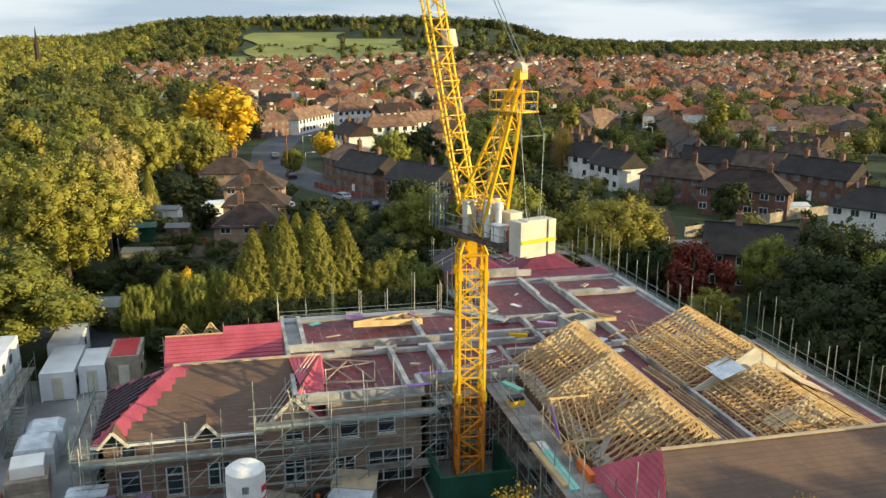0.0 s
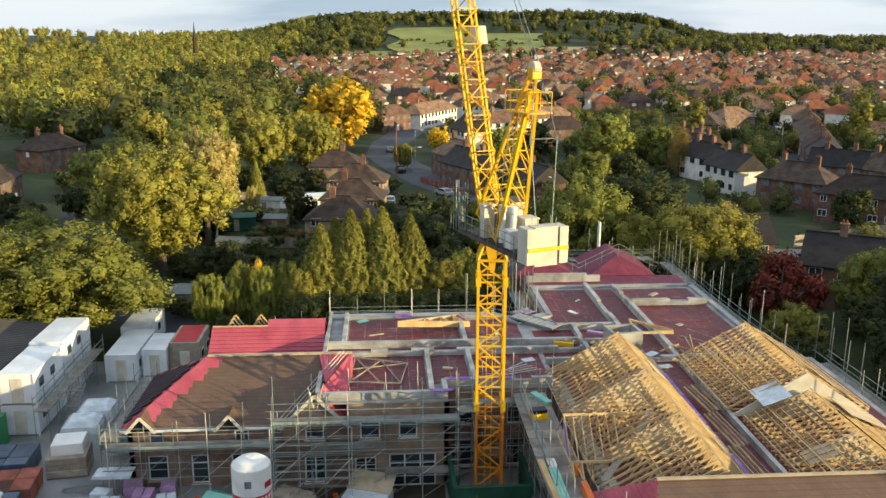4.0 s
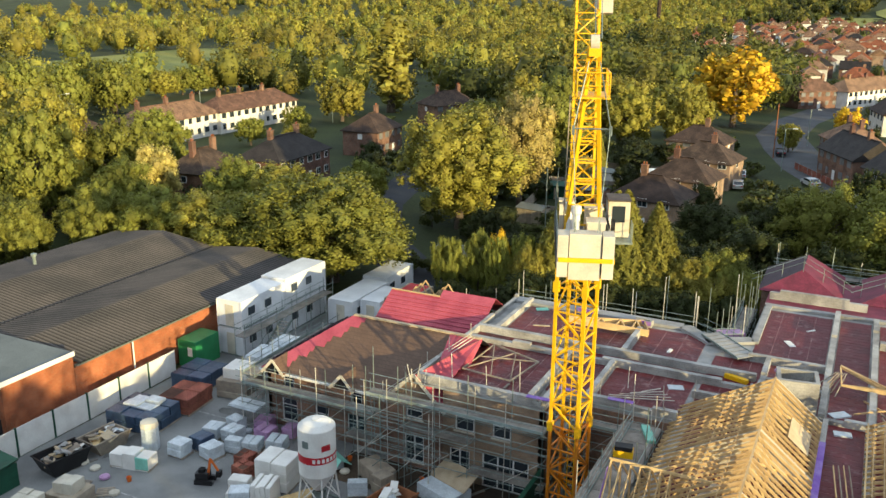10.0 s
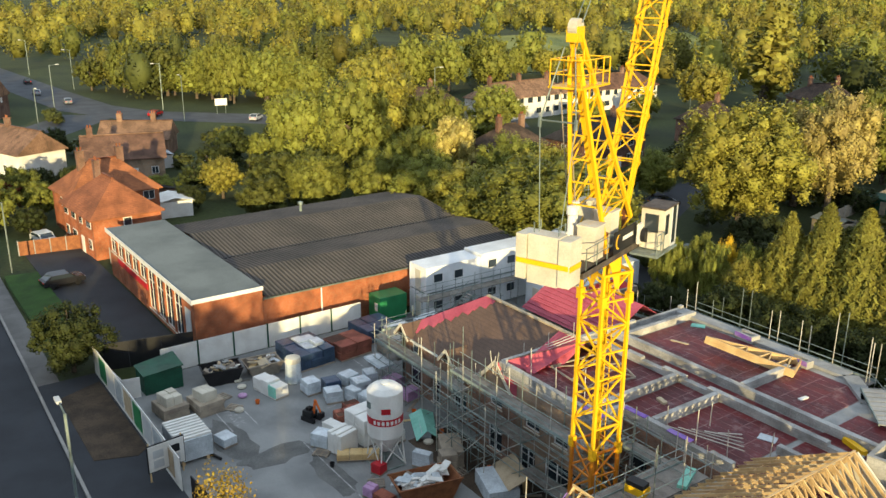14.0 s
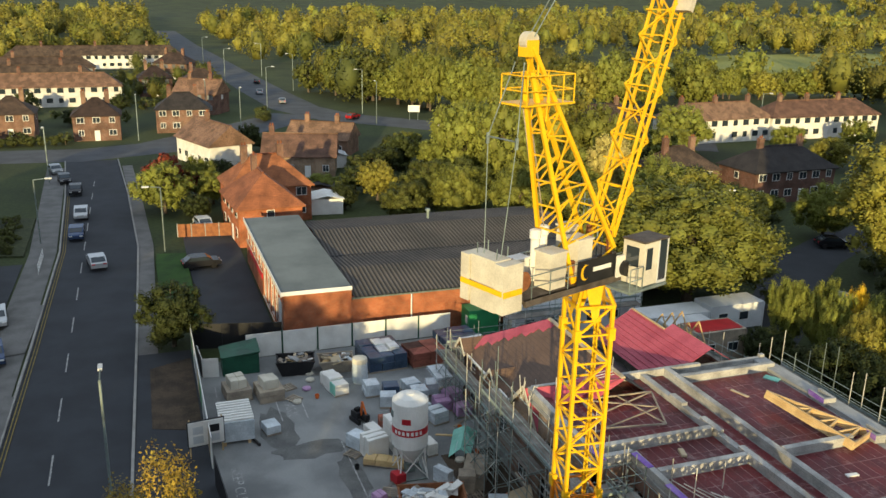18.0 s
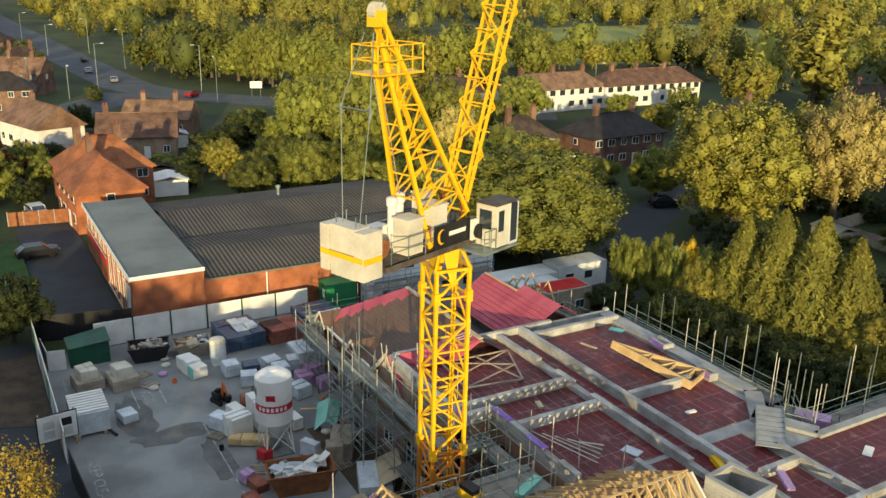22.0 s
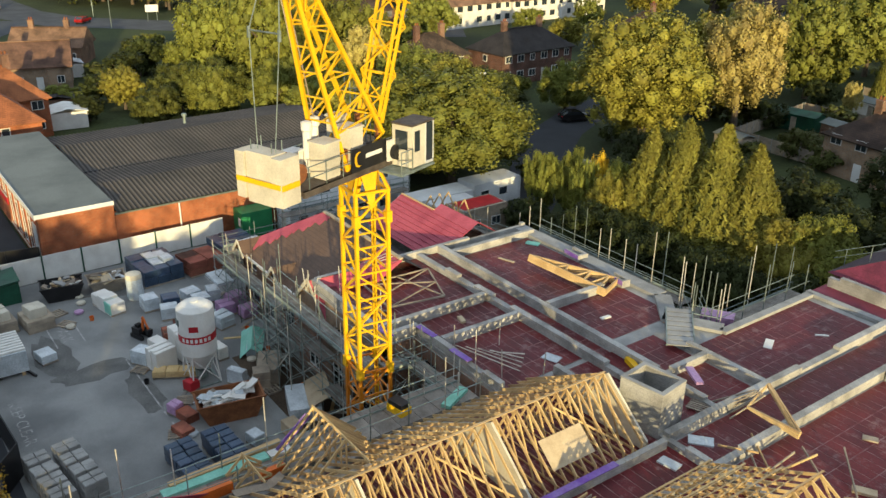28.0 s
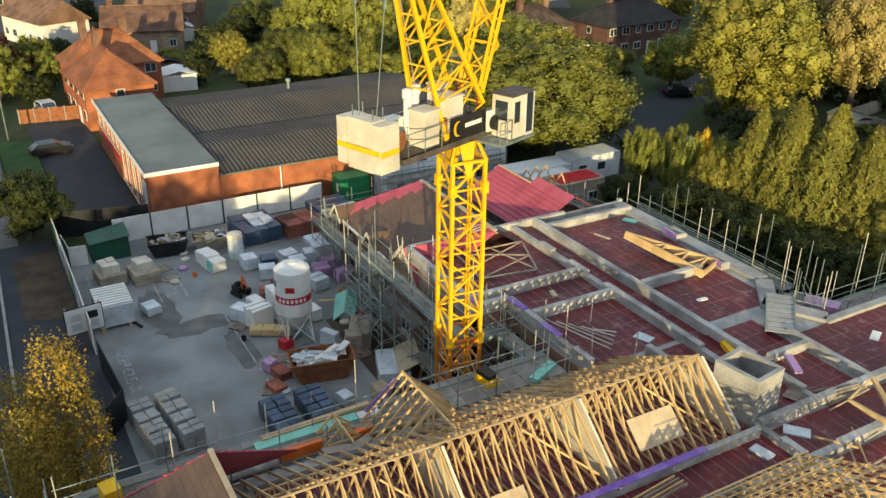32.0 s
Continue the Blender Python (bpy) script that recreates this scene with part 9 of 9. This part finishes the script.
for x, y, mt, lb in ((-8.6, 54.8, "lilac", "lilac film-wrapped packs"), (-9.6, 56.0, "lilac", "lilac film-wrapped packs"), (-10.6, 53.6, "wrap", "film-wrapped grey packs"), (-11.8, 51.6, "blue_wrap", "dark bags under clear film"), (-10.4, 51.0, "wrap", "film-wrapped grey packs"), (-8.4, 53.0, "wrap", "film-wrapped grey packs"), (-6.8, 53.8, "wrap", "film-wrapped grey packs"), (-12.2, 53.4, "wrap", "film-wrapped grey packs")):
    crate_stack("wrapped_packs", x, y, 1.3, 1.3, R.uniform(0.9, 1.3), mt, lb + " on a pallet in the yard", R.uniform(-15, 15), 2, 1, 2, group="wrapped packs")
for x, y in ((-7.4, 51.0), (-6.0, 51.6), (-6.6, 49.8)):
    crate_stack("brick_pallets", x, y, 1.2, 1.2, 1.1, "brick_red_stack", "red bricks strapped on a pallet in the yard", R.uniform(-8, 8), 2, 2, 2, group="brick pallets")
crate_stack("insulation_packs", -4.0, 50.2, 2.4, 2.0, 2.2, "white", "tall stack of white insulation packs beside the silo", 6, 2, 1, 3)
crate_stack("insulation_packs", -3.4, 48.0, 1.4, 1.6, 1.7, "white", "white insulation boards leaning beside the silo", 14, 4, 1, 1)
crate_stack("timber_stack", -1.8, 48.6, 3.4, 0.9, 0.6, "timber", "pale timber lengths stacked by the silo", 60, 4, 1, 2)
dg = thing("mini_digger", (-8.6, 48.2, 0.02), 20, "small black and orange mini digger parked in the yard", "mini digger", world=False)
for sy in (-0.36, 0.36):
    part("track", Shape().slab([(-0.62, sy - 0.11), (0.62, sy - 0.11), (0.62, sy + 0.11), (-0.62, sy + 0.11)], 0.0, 0.32), "black", dg)
part("body", Shape().box(-0.55, 0.3, -0.36, 0.36, 0.34, 0.78), "black", dg)
part("seat", Shape().box(-0.35, 0.0, -0.2, 0.2, 0.783, 1.0), "dark", dg)
bar("boom", (0.25, 0, 0.6), (0.45, 0, 1.75), 0.12, 0.15, "orange_plastic", dg)
bar("dipper", (0.45, 0, 1.75), (0.95, 0, 0.9), 0.1, 0.12, "orange_plastic", dg)
part("bucket", Shape().box(0.85, 1.15, -0.2, 0.2, 0.5, 0.9), "black", dg)
crate_stack("timber_crate", 1.6, 53.6, 2.6, 1.5, 1.2, "timber_grey", "large timber crate with wrapped top behind the silo", -28, 1, 1, 1)
ms = thing("membrane_sheet", (-2.8, 54.3, 0.02), -28, "turquoise membrane sheet draped over low packs", "sheet", world=False)
part("sheet", Shape().sheet((-2.0, -0.9, 0.1), (2.0, -0.7, 0.15), (1.7, 0.1, 0.75), (-1.8, 0.0, 0.7), 0.03).sheet((-1.8, 0.0, 0.7), (1.7, 0.1, 0.75), (1.9, 0.8, 0.3), (-1.9, 0.9, 0.25), 0.03), "mint", ms)
part("pack", Shape().box(-1.5, 1.5, -0.3, 0.4, 0.0, 0.5), "wrap", ms)
tblm = thing("board_table", (6.6, 53.6, 0.02), -20, "pale board sheets laid over a grey stack", "board stack", world=False)
part("pack", Shape().box(-1.5, 1.5, -1.0, 1.0, 0, 1.0), "wrap", tblm)
part("sheet", Shape().sheet((-1.6, 0.2, 1.05), (1.6, 0.2, 1.05), (1.5, 1.7, 1.75), (-1.5, 1.6, 1.75), 0.05), "ply", tblm)
for x, y, mt in ((0.4, 48.6, "red"), (2.4, 46.8, "lilac")):
    crate_stack("hose_drum", x, y, 0.8, 0.8, 0.8, mt, "red hose drum and tubs on the asphalt", 20, 1, 2, 1, "drum", "drums")
for x, y in ((3.4, 47.2), (4.8, 46.4)):
    crate_stack("mortar_tub", x, y, 1.3, 0.9, 0.55, "brick_red_stack", "open reddish mortar tub on the asphalt", 12, 1, 1, 1, "tub", "mortar tubs", False)
for i in range(4):
    for j in range(2):
        crate_stack("block_pallets", 4.2 + 1.25 * i, 38.3 + 1.6 * j + 0.15 * i, 1.05, 1.3, 1.4 + 0.15 * (j % 2), "concrete", "grey concrete blocks strapped on pallets", 8, 2, 2, 3, group="grey block pallets")
for i in range(6):
    crate_stack("block_pallets", 7.4 + 1.3 * (i % 3), 45.4 + 2.2 * (i // 3), 1.2, 1.6, 1.2, "blue_wrap", "navy-wrapped block pallets below the scaffold", 4, 2, 2, 2, group="navy block pallets")
sb = thing("sheet_stack", (-11.5, 58.6, 2.0), 0, "pale sheets stacked on the scaffold's first lift", "sheet stack")
for k in range(4):
    part("sheet", Shape().box(-11.9 + 0.05 * k, -9.4 + 0.04 * k, 54.6, 55.9, 2.05 + 0.06 * k, 2.1 + 0.06 * k), "wrap", sb)
solid("earth_strip", Shape().slab([(-2, 52.4), (12, 52.4), (12, 56.2), (-2, 56.2)], -0.1, 0.035), "soil", "dark bare earth along the building's foot", "soil")


# ---- forecourt, roadside ----
def car(x, y, rz, paint, label="parked car"):
    ob = thing("car", (x, y, 0.03), rz, label, "car", "parked cars", world=False)
    prof = [(-2.1, 0.35), (2.1, 0.35), (2.15, 0.75), (1.95, 0.9), (1.15, 0.98), (0.55, 1.42), (-1.2, 1.45), (-1.85, 1.0), (-2.12, 0.9)]
    s = Shape()
    n = len(prof)
    s.v = [(px, -0.86, pz) for px, pz in prof] + [(px, 0.86, pz) for px, pz in prof]
    s.f = [tuple(range(n)), tuple(range(2 * n - 1, n - 1, -1))] + [(i, i + n, (i + 1) % n + n, (i + 1) % n) for i in range(n)]
    body = part("body", s, paint, ob)
    g = Shape()
    for sy in (-0.868, 0.868):
        g.poly((1.0, sy, 1.0), (0.5, sy, 1.38), (-1.15, sy, 1.4), (-1.65, sy, 1.02))
    g.poly((1.18, -0.75, 1.0), (1.18, 0.75, 1.0), (0.6, 0.72, 1.41), (0.6, -0.72, 1.41))
    g.poly((-1.88, 0.75, 1.02), (-1.88, -0.75, 1.02), (-1.26, -0.72, 1.44), (-1.26, 0.72, 1.44))
    part("window", g, "glass", body)
    for wx in (-1.3, 1.3):
        for wy in (-0.8, 0.8):
            wl2 = part("wheel", Shape().rings([(0.32, -0.1), (0.32, 0.1)], 12), "black", ob, "", pose(wx, wy, 0.32, 90, 0, 0))
    for wy in (-0.6, 0.6):
        part("headlight", Shape().box(2.1, 2.16, wy - 0.18, wy + 0.18, 0.65, 0.78), "upvc", ob)
        part("tail_light", Shape().box(-2.15, -2.1, wy - 0.18, wy + 0.18, 0.75, 0.9), "red", ob)
    return ob


car(-49.6, 39.9, 96, "car1", "dark car parked on the forecourt")
for x, y, rz, c in ((-53.2, 28.6, 190, 0), (-76.5, 26.0, 0, 0), (-66.2, 25.9, 0, 2), (-91.5, 24.6, 0, 1), (-108, 20.6, 15, 3), (-100, 22.5, 10, 1), (-66.5, 41.5, 12, 5), (-140, 101, 135, 0), (-136, 106, 135, 5), (-158, 84, 135, 4), (-190, 72, 175, 3), (-212, 69, 175, 0), (-240, 72, 178, 1), (-28.3, 21.0, 10, 2), (-37.5, 20.2, 8, 0), (-36, 118, 70, 1), (-40, 108, 60, 3)):
    car(x, y, rz, "car" + str(c), "car standing on the road")
for x, y, rz, c in ((10, 236, 95, 3), (12, 222, 98, 1), (20, 170, 120, 0), (24, 160, 125, 2), (31, 152, 130, 3), (8, 172, 100, 0), (9, 162, 100, 5), (12, 200, 100, 1), (34, 151, 125, 0), (124, 244, 75, 2), (118, 230, 75, 4), (121, 262, 75, 0), (128, 280, 75, 1), (115, 214, 75, 3), (64, 208, 10, 5), (78, 226, 10, 0)):
    car(x, y, rz, "car" + str(c), "car parked on the residential street")
solid("verge", Shape().slab([(-55.2, 35.2), (-52, 35.0), (-33, 35.0), (-32, 37.6), (-34, 38.5), (-54.6, 38.4)], 0, 0.35), "lawn", "mown green lawn bank by the forecourt", "verge")


def hedge(pts, h, w, mat, label):
    s = crown_arrays(77, 8, 500, 0.2)
    ob = thing("hedge", (*pts[0], 0), 0, label, "hedge", "hedges")
    for (x0, y0), (x1, y1) in zip(pts[:-1], pts[1:]):
        L = math.hypot(x1 - x0, y1 - y0)
        n = max(1, round(L / w))
        for i in range(n):
            f = (i + 0.5) / n
            me = TREES["bush"][i % 3][0]
            part("clump", me, mat, ob, "", Matrix.Translation((x0 + (x1 - x0) * f, y0 + (y1 - y0) * f, 0)) @ Matrix.Rotation(i * 2.4, 4, "Z") @ Matrix.Diagonal((w / 3.0, w / 3.0, h / 2.7, 1)))
    return ob


hedge([(-156, 62), (-172, 64)], 2.0, 3.0, "leaf", "clipped green hedge along the corner garden")
hedge([(-134, -20), (-136, 20)], 1.8, 2.4, "leaf", "green front garden hedge")
hedge([(18, 148), (34, 138)], 1.6, 2.4, "leaf", "green garden hedge by the street")
hedge([(-20, 94.5), (-2, 97)], 2.4, 3.0, "leaf", "dark hedge behind the small trees")
hedge([(-52.5, 60), (-52.5, 80)], 2.5, 3.0, "leaf", "boundary hedge behind the workshop")


def panel_fence(pts, h, mat, label, step=1.9):
    ob = thing("fence", (*pts[0], 0), 0, label, "fence", "garden fences")
    for (x0, y0), (x1, y1) in zip(pts[:-1], pts[1:]):
        L = math.hypot(x1 - x0, y1 - y0)
        n = max(1, round(L / step))
        for i in range(n):
            a = Vector((x0 + (x1 - x0) * i / n, y0 + (y1 - y0) * i / n, h / 2 + 0.05))
            b = Vector((x0 + (x1 - x0) * (i + 0.96) / n, y0 + (y1 - y0) * (i + 0.96) / n, h / 2 + 0.05))
            bar("panel", a, b, 0.05, h, mat, ob)
            bar("post", a - Vector((0, 0, h / 2)), a + Vector((0, 0, h / 2 + 0.1)), 0.1, 0.1, "concrete", ob)
    return ob


panel_fence([(-62.8, 38.0), (-61.9, 44.8)], 1.7, "rust", "dark red-brown panel fence with pale posts by the forecourt")
panel_fence([(-54, 46), (-54, 60), (-53.6, 82)], 1.8, "timber_grey", "weathered timber fence behind the workshop")
panel_fence([(-19.8, 148.2), (-4.2, 149.2)], 1.8, "timber_grey", "weathered pale timber fence between back gardens")
panel_fence([(-12, 134.7), (-4.7, 135)], 1.2, "brick_shed", "low red timber fence across a garden")
panel_fence([(-20, 148), (-17, 128), (-5, 127.5)], 1.7, "timber_grey", "weathered timber garden fence between plots")
panel_fence([(-21, 166), (-5, 166)], 1.7, "timber_grey", "weathered timber garden fence between plots")
panel_fence([(24, 170), (16, 186)], 1.2, "brick_red_stack", "low reddish front garden fence")
panel_fence([(70, 124), (92, 132), (112, 138)], 1.8, "timber_grey", "weathered timber garden fence between plots")
for x, y, w, d, mt, rf, lb in ((-13, 99, 7, 4, "timber_grey", "felt", "low garage with a pale flat roof"), (-13, 155.8, 6, 3, "render", "felt", "white garden shed with a flat roof"), (-13.8, 124, 4, 3, "timber_grey", "felt", "weathered timber garden shed with felt roof"), (-16, 141, 6, 3, "green_dark", "green_dark", "low teal garden shed beside the fence"), (-9.4, 140, 3.5, 3, "brick_house", "felt", "small brick garden shed with grey roof"), (-4.8, 159, 4, 3, "upvc", "wrap", "striped glazed conservatory behind the brick house"), (-103, 67.7, 4, 3, "upvc", "wrap", "white-framed glazed conservatory with a glass roof"), (-98, 75, 2.4, 2.4, "upvc", "felt", "small white garden summer house"), (-71.5, 59, 4.5, 4.5, "white", "white", "white canvas garden gazebo with pitched top"), (98, 136, 5, 3, "upvc", "wrap", "glazed conservatory behind a house"), (64, 112, 6, 4, "brick_house", "felt", "brick garage with a flat grey roof"), (-80, 60, 6, 4, "brick_house", "tile_dark", "low brick outbuilding with a dark tiled roof")):
    ob = thing("shed", (x, y, 0), R.uniform(-15, 15), lb, "shed", "garden buildings", world=False)
    part("wall", Shape().box(-w / 2, w / 2, -d / 2, d / 2, 0, 2.2), mt, ob)
    part("roof", Shape().sheet((-w / 2 - 0.2, -d / 2 - 0.2, 2.25), (w / 2 + 0.2, -d / 2 - 0.2, 2.25), (w / 2 + 0.2, 0, 2.75), (-w / 2 - 0.2, 0, 2.75), 0.06).sheet((w / 2 + 0.2, d / 2 + 0.2, 2.25), (-w / 2 - 0.2, d / 2 + 0.2, 2.25), (-w / 2 - 0.2, 0, 2.75), (w / 2 + 0.2, 0, 2.75), 0.06), rf, ob)
    part("door", Shape().box(-0.4, 0.4, -d / 2 - 0.05, -d / 2 - 0.003, 0, 1.9), "timber_grey", ob)


def street_lamp(x, y, h, rz):
    ob = thing("street_lamp", (x, y, 0), rz, "tall grey street lamp with a short arm", "street lamp", "street lamps", world=False)
    tube("post", (0, 0, 0), (0, 0, h), 0.09, "steel", ob)
    tube("arm", (0, 0, h), (1.6, 0, h + 0.15), 0.05, "steel", ob)
    part("lantern", Shape().box(1.3, 2.1, -0.14, 0.14, h + 0.05, h + 0.22), "grey_frame", ob)


for x, y, h, rz in ((-3.7, 30.8, 8, 180), (-56.8, 36.2, 8, -90), (-64.6, 21.8, 8, 90), (-137.6, 34.3, 9, 180), (-100.7, 20.2, 9, 0), (-155, 49.3, 10, 180), (-133, 54.4, 11, 0), (-176, 66, 11, 90), (-147, 87, 10, 180), (-166.3, 88.5, 11, -90), (-264, 77, 11, -90), (-218, 80, 11, -90), (-240, 62, 11, 90), (-300, 60, 11, 90), (-140, 150, 9, 60), (-118, 172, 9, 60), (-96, 196, 9, 60), (-42, 104, 7, 60), (16, 215, 8, 0), (36, 140, 8, 100), (14, 182, 8, 0), (112, 220, 8, 180), (92, 150, 7, 60)):
    street_lamp(x, y, h, rz)
rs = thing("road_sign", (-153, 98, 0), 75, "white rectangular road direction sign", "road sign", world=False)
part("board", Shape().box(-1.4, 1.4, -0.03, 0.03, 2.0, 3.6), "white", rs)
for x in (-1.0, 1.0):
    tube("post", (x, 0.08, 0), (x, 0.08, 3.6), 0.06, "steel", rs)
rp = thing("pole", (11, 196, 0), 0, "tall red-brown pole beside the street", "pole")
tube("pole", (11, 196, 0), (11, 196, 11), 0.12, "rust", rp)


# ---- far side of the main road ----
solid("forecourt", Shape().slab([(-56, 6), (14, 6), (14, 19.6), (-56, 20.6)], -0.2, 0.03), "road", "dark asphalt forecourt across the road", "car park")
isl = solid("kerb_island", Shape().slab([(-42.5, 21.2), (-28.5, 20.9), (-29.0, 23.4), (-41.0, 24.0)], 0, 0.14), "paving", "paved kerb island beside the road", "pavement")
isl = solid("kerb_island.001", Shape().slab([(-22, 20.8), (-6, 20.6), (-7, 23.2), (-20, 23.5)], 0, 0.14), "paving", "paved kerb island beside the road", "pavement")
solid("planting_bed", Shape().slab([(-78, 15), (-60, 16), (-59, 20.4), (-77, 20.2)], -0.1, 0.18), "rug", "dark planted bed beside the pavement", "bed")
for k in range(9):
    tree("bush", -76 + 1.9 * k, 18 + R.uniform(-1, 1), R.uniform(0.8, 1.6), R.uniform(1.8, 2.6), group="bed bushes")
for y0 in (17.0, 22.6):
    rl = thing("railing", (-58, y0, 0), 0, "white tubular pedestrian railing by the road", "railing", "railings")
    for k in range(8):
        tube("post", (-58.2 + 0.9 * k, y0, 0), (-58.2 + 0.9 * k, y0, 1.1), 0.03, "upvc", rl)
    for z in (0.35, 0.72, 1.08):
        tube("rail", (-58.2, y0, z), (-51.9, y0, z), 0.03, "upvc", rl)
kiosk = thing("kiosk", (-42, 17.5, 0), 4, "green and white roadside kiosk with a flat roof", "kiosk", world=False)
part("wall", Shape().box(-2.4, 2.4, -1.6, 1.6, 0, 2.4), "white", kiosk)
part("roof", Shape().box(-2.7, 2.7, -1.9, 1.9, 2.403, 2.75), "green", kiosk)
part("window", Shape().box(-1.8, 1.8, 1.603, 1.63, 1.0, 2.0), "glass", kiosk)
yl = Shape()
for dy in (4.05, 3.8):
    for (x0, y0), (x1, y1) in zip(ROAD[:-2], ROAD[1:-1]):
        yl.sheet((x0, y0 - dy - 0.08, 0.032), (x0, y0 - dy, 0.032), (x1, y1 - dy, 0.032), (x1, y1 - dy - 0.08, 0.032), 0.006)
solid("kerb_lines", yl, "kerb_yellow", "double yellow lines along the kerb", "road marking")


# ---- small things about the yard ----
for x, y, d in ((-15.4, 63.8, 2.5), (-15.2, 66.6, 2.2)):
    wp = thing("wrapped_stack", (x, y, 0.02), 4, "tall stack under white shrink film", "wrapped stack", "shrink-wrapped stacks", world=False)
    s = Shape()
    prof = [(1.35, 0.0), (1.4, 1.6), (1.3, 2.1), (0.9, 2.45)]
    for hw, z in prof:
        s.v += [(-hw, -d / 2 * hw / 1.35, z), (hw, -d / 2 * hw / 1.35, z), (hw, d / 2 * hw / 1.35, z), (-hw, d / 2 * hw / 1.35, z)]
    s.f = [(3, 2, 1, 0), (12, 13, 14, 15)] + [(4 * r + q, 4 * r + (q + 1) % 4, 4 * r + 4 + (q + 1) % 4, 4 * r + 4 + q) for r in range(3) for q in range(4)]
    part("film", s, "wrap", wp)
for k in range(34):
    x, y = R.choice(((R.uniform(-20, -12), R.uniform(44, 46.5)), (R.uniform(-4, 7), R.uniform(46, 48)), (R.uniform(-5, 9), R.uniform(52.5, 55.8)), (R.uniform(-13, -5), R.uniform(54, 56))))
    kind_ = k % 4
    if kind_ == 0:
        ob = thing("bucket", (x, y, 0.02), 0, "small builder's bucket on the ground", "bucket", "buckets", world=False)
        part("body", Shape().rings([(0.14, 0), (0.18, 0.32), (0.165, 0.32), (0.13, 0.04)], 10), R.choice(("black", "orange_plastic", "offwhite")), ob)
    elif kind_ == 1:
        ob = thing("plank", (x, y, 0.02), R.uniform(0, 180), "loose timber plank on the ground", "plank", "loose planks", world=False)
        part("plank", Shape().box(-1.2, 1.2, -0.11, 0.11, 0.0, 0.05), R.choice(("timber", "timber_grey", "board")), ob)
    elif kind_ == 2:
        ob = thing("bag", (x, y, 0.02), R.uniform(0, 180), "slumped white cement bag on the ground", "bag", "cement bags", world=False)
        part("bag", Shape().rings([(0.3, 0.0), (0.38, 0.08), (0.34, 0.2), (0.15, 0.26)], 8), R.choice(("offwhite", "wrap", "lilac")), ob)
    else:
        ob = thing("pallet", (x, y, 0.02), R.uniform(0, 90), "empty grey timber pallet on the ground", "pallet", "empty pallets", world=False)
        for q in range(5):
            part("slat", Shape().box(-0.55, 0.55, -0.5 + 0.22 * q, -0.38 + 0.22 * q, 0.1, 0.125), "timber_grey", ob)
        for q in (-0.5, 0, 0.5):
            part("bearer", Shape().box(q - 0.05, q + 0.05, -0.5, 0.5, 0, 0.097), "timber_grey", ob)
pt = Shape()
for cx_, cy_, rx_, ry_, seed_ in ((-9.0, 42.2, 3.6, 1.5, 1), (-5.5, 44.0, 1.2, 3.0, 2), (-12.5, 57.0, 2.5, 0.8, 3), (-1.0, 46.0, 3.0, 1.0, 4), (-17.0, 49.5, 1.0, 2.2, 5)):
    gg = random.Random(seed_)
    pt.slab([(cx_ + rx_ * gg.uniform(0.75, 1.1) * math.cos(a * math.pi / 9), cy_ + ry_ * gg.uniform(0.75, 1.1) * math.sin(a * math.pi / 9)) for a in range(18)], 0.0, 0.0215 + 0.0008 * seed_)
solid("cement_stain", pt, "stain", "pale dried cement stains on the asphalt", "stain")

for x, y, rz, mt in ((-5.4, 47.4, 20, "white"), (-4.8, 47.2, 32, "wrap"), (-5.9, 48.6, 15, "white"), (-2.6, 51.8, 8, "white"), (-9.4, 52.2, 12, "wrap"), (-11.4, 54.9, -10, "wrap"), (-7.2, 56.0, 5, "lilac"), (1.4, 51.4, 30, "wrap"), (2.6, 52.6, -20, "timber_grey"), (8.2, 49.6, 12, "wrap"), (8.6, 51.8, 4, "ply"), (-12.6, 50.2, 0, "wrap")):
    crate_stack("wrapped_packs", x, y, R.uniform(0.9, 1.5), R.uniform(0.5, 1.2), R.uniform(0.6, 1.4), mt, "loose building packs stacked on a pallet", rz, 1, 1, 2, group="loose packs")
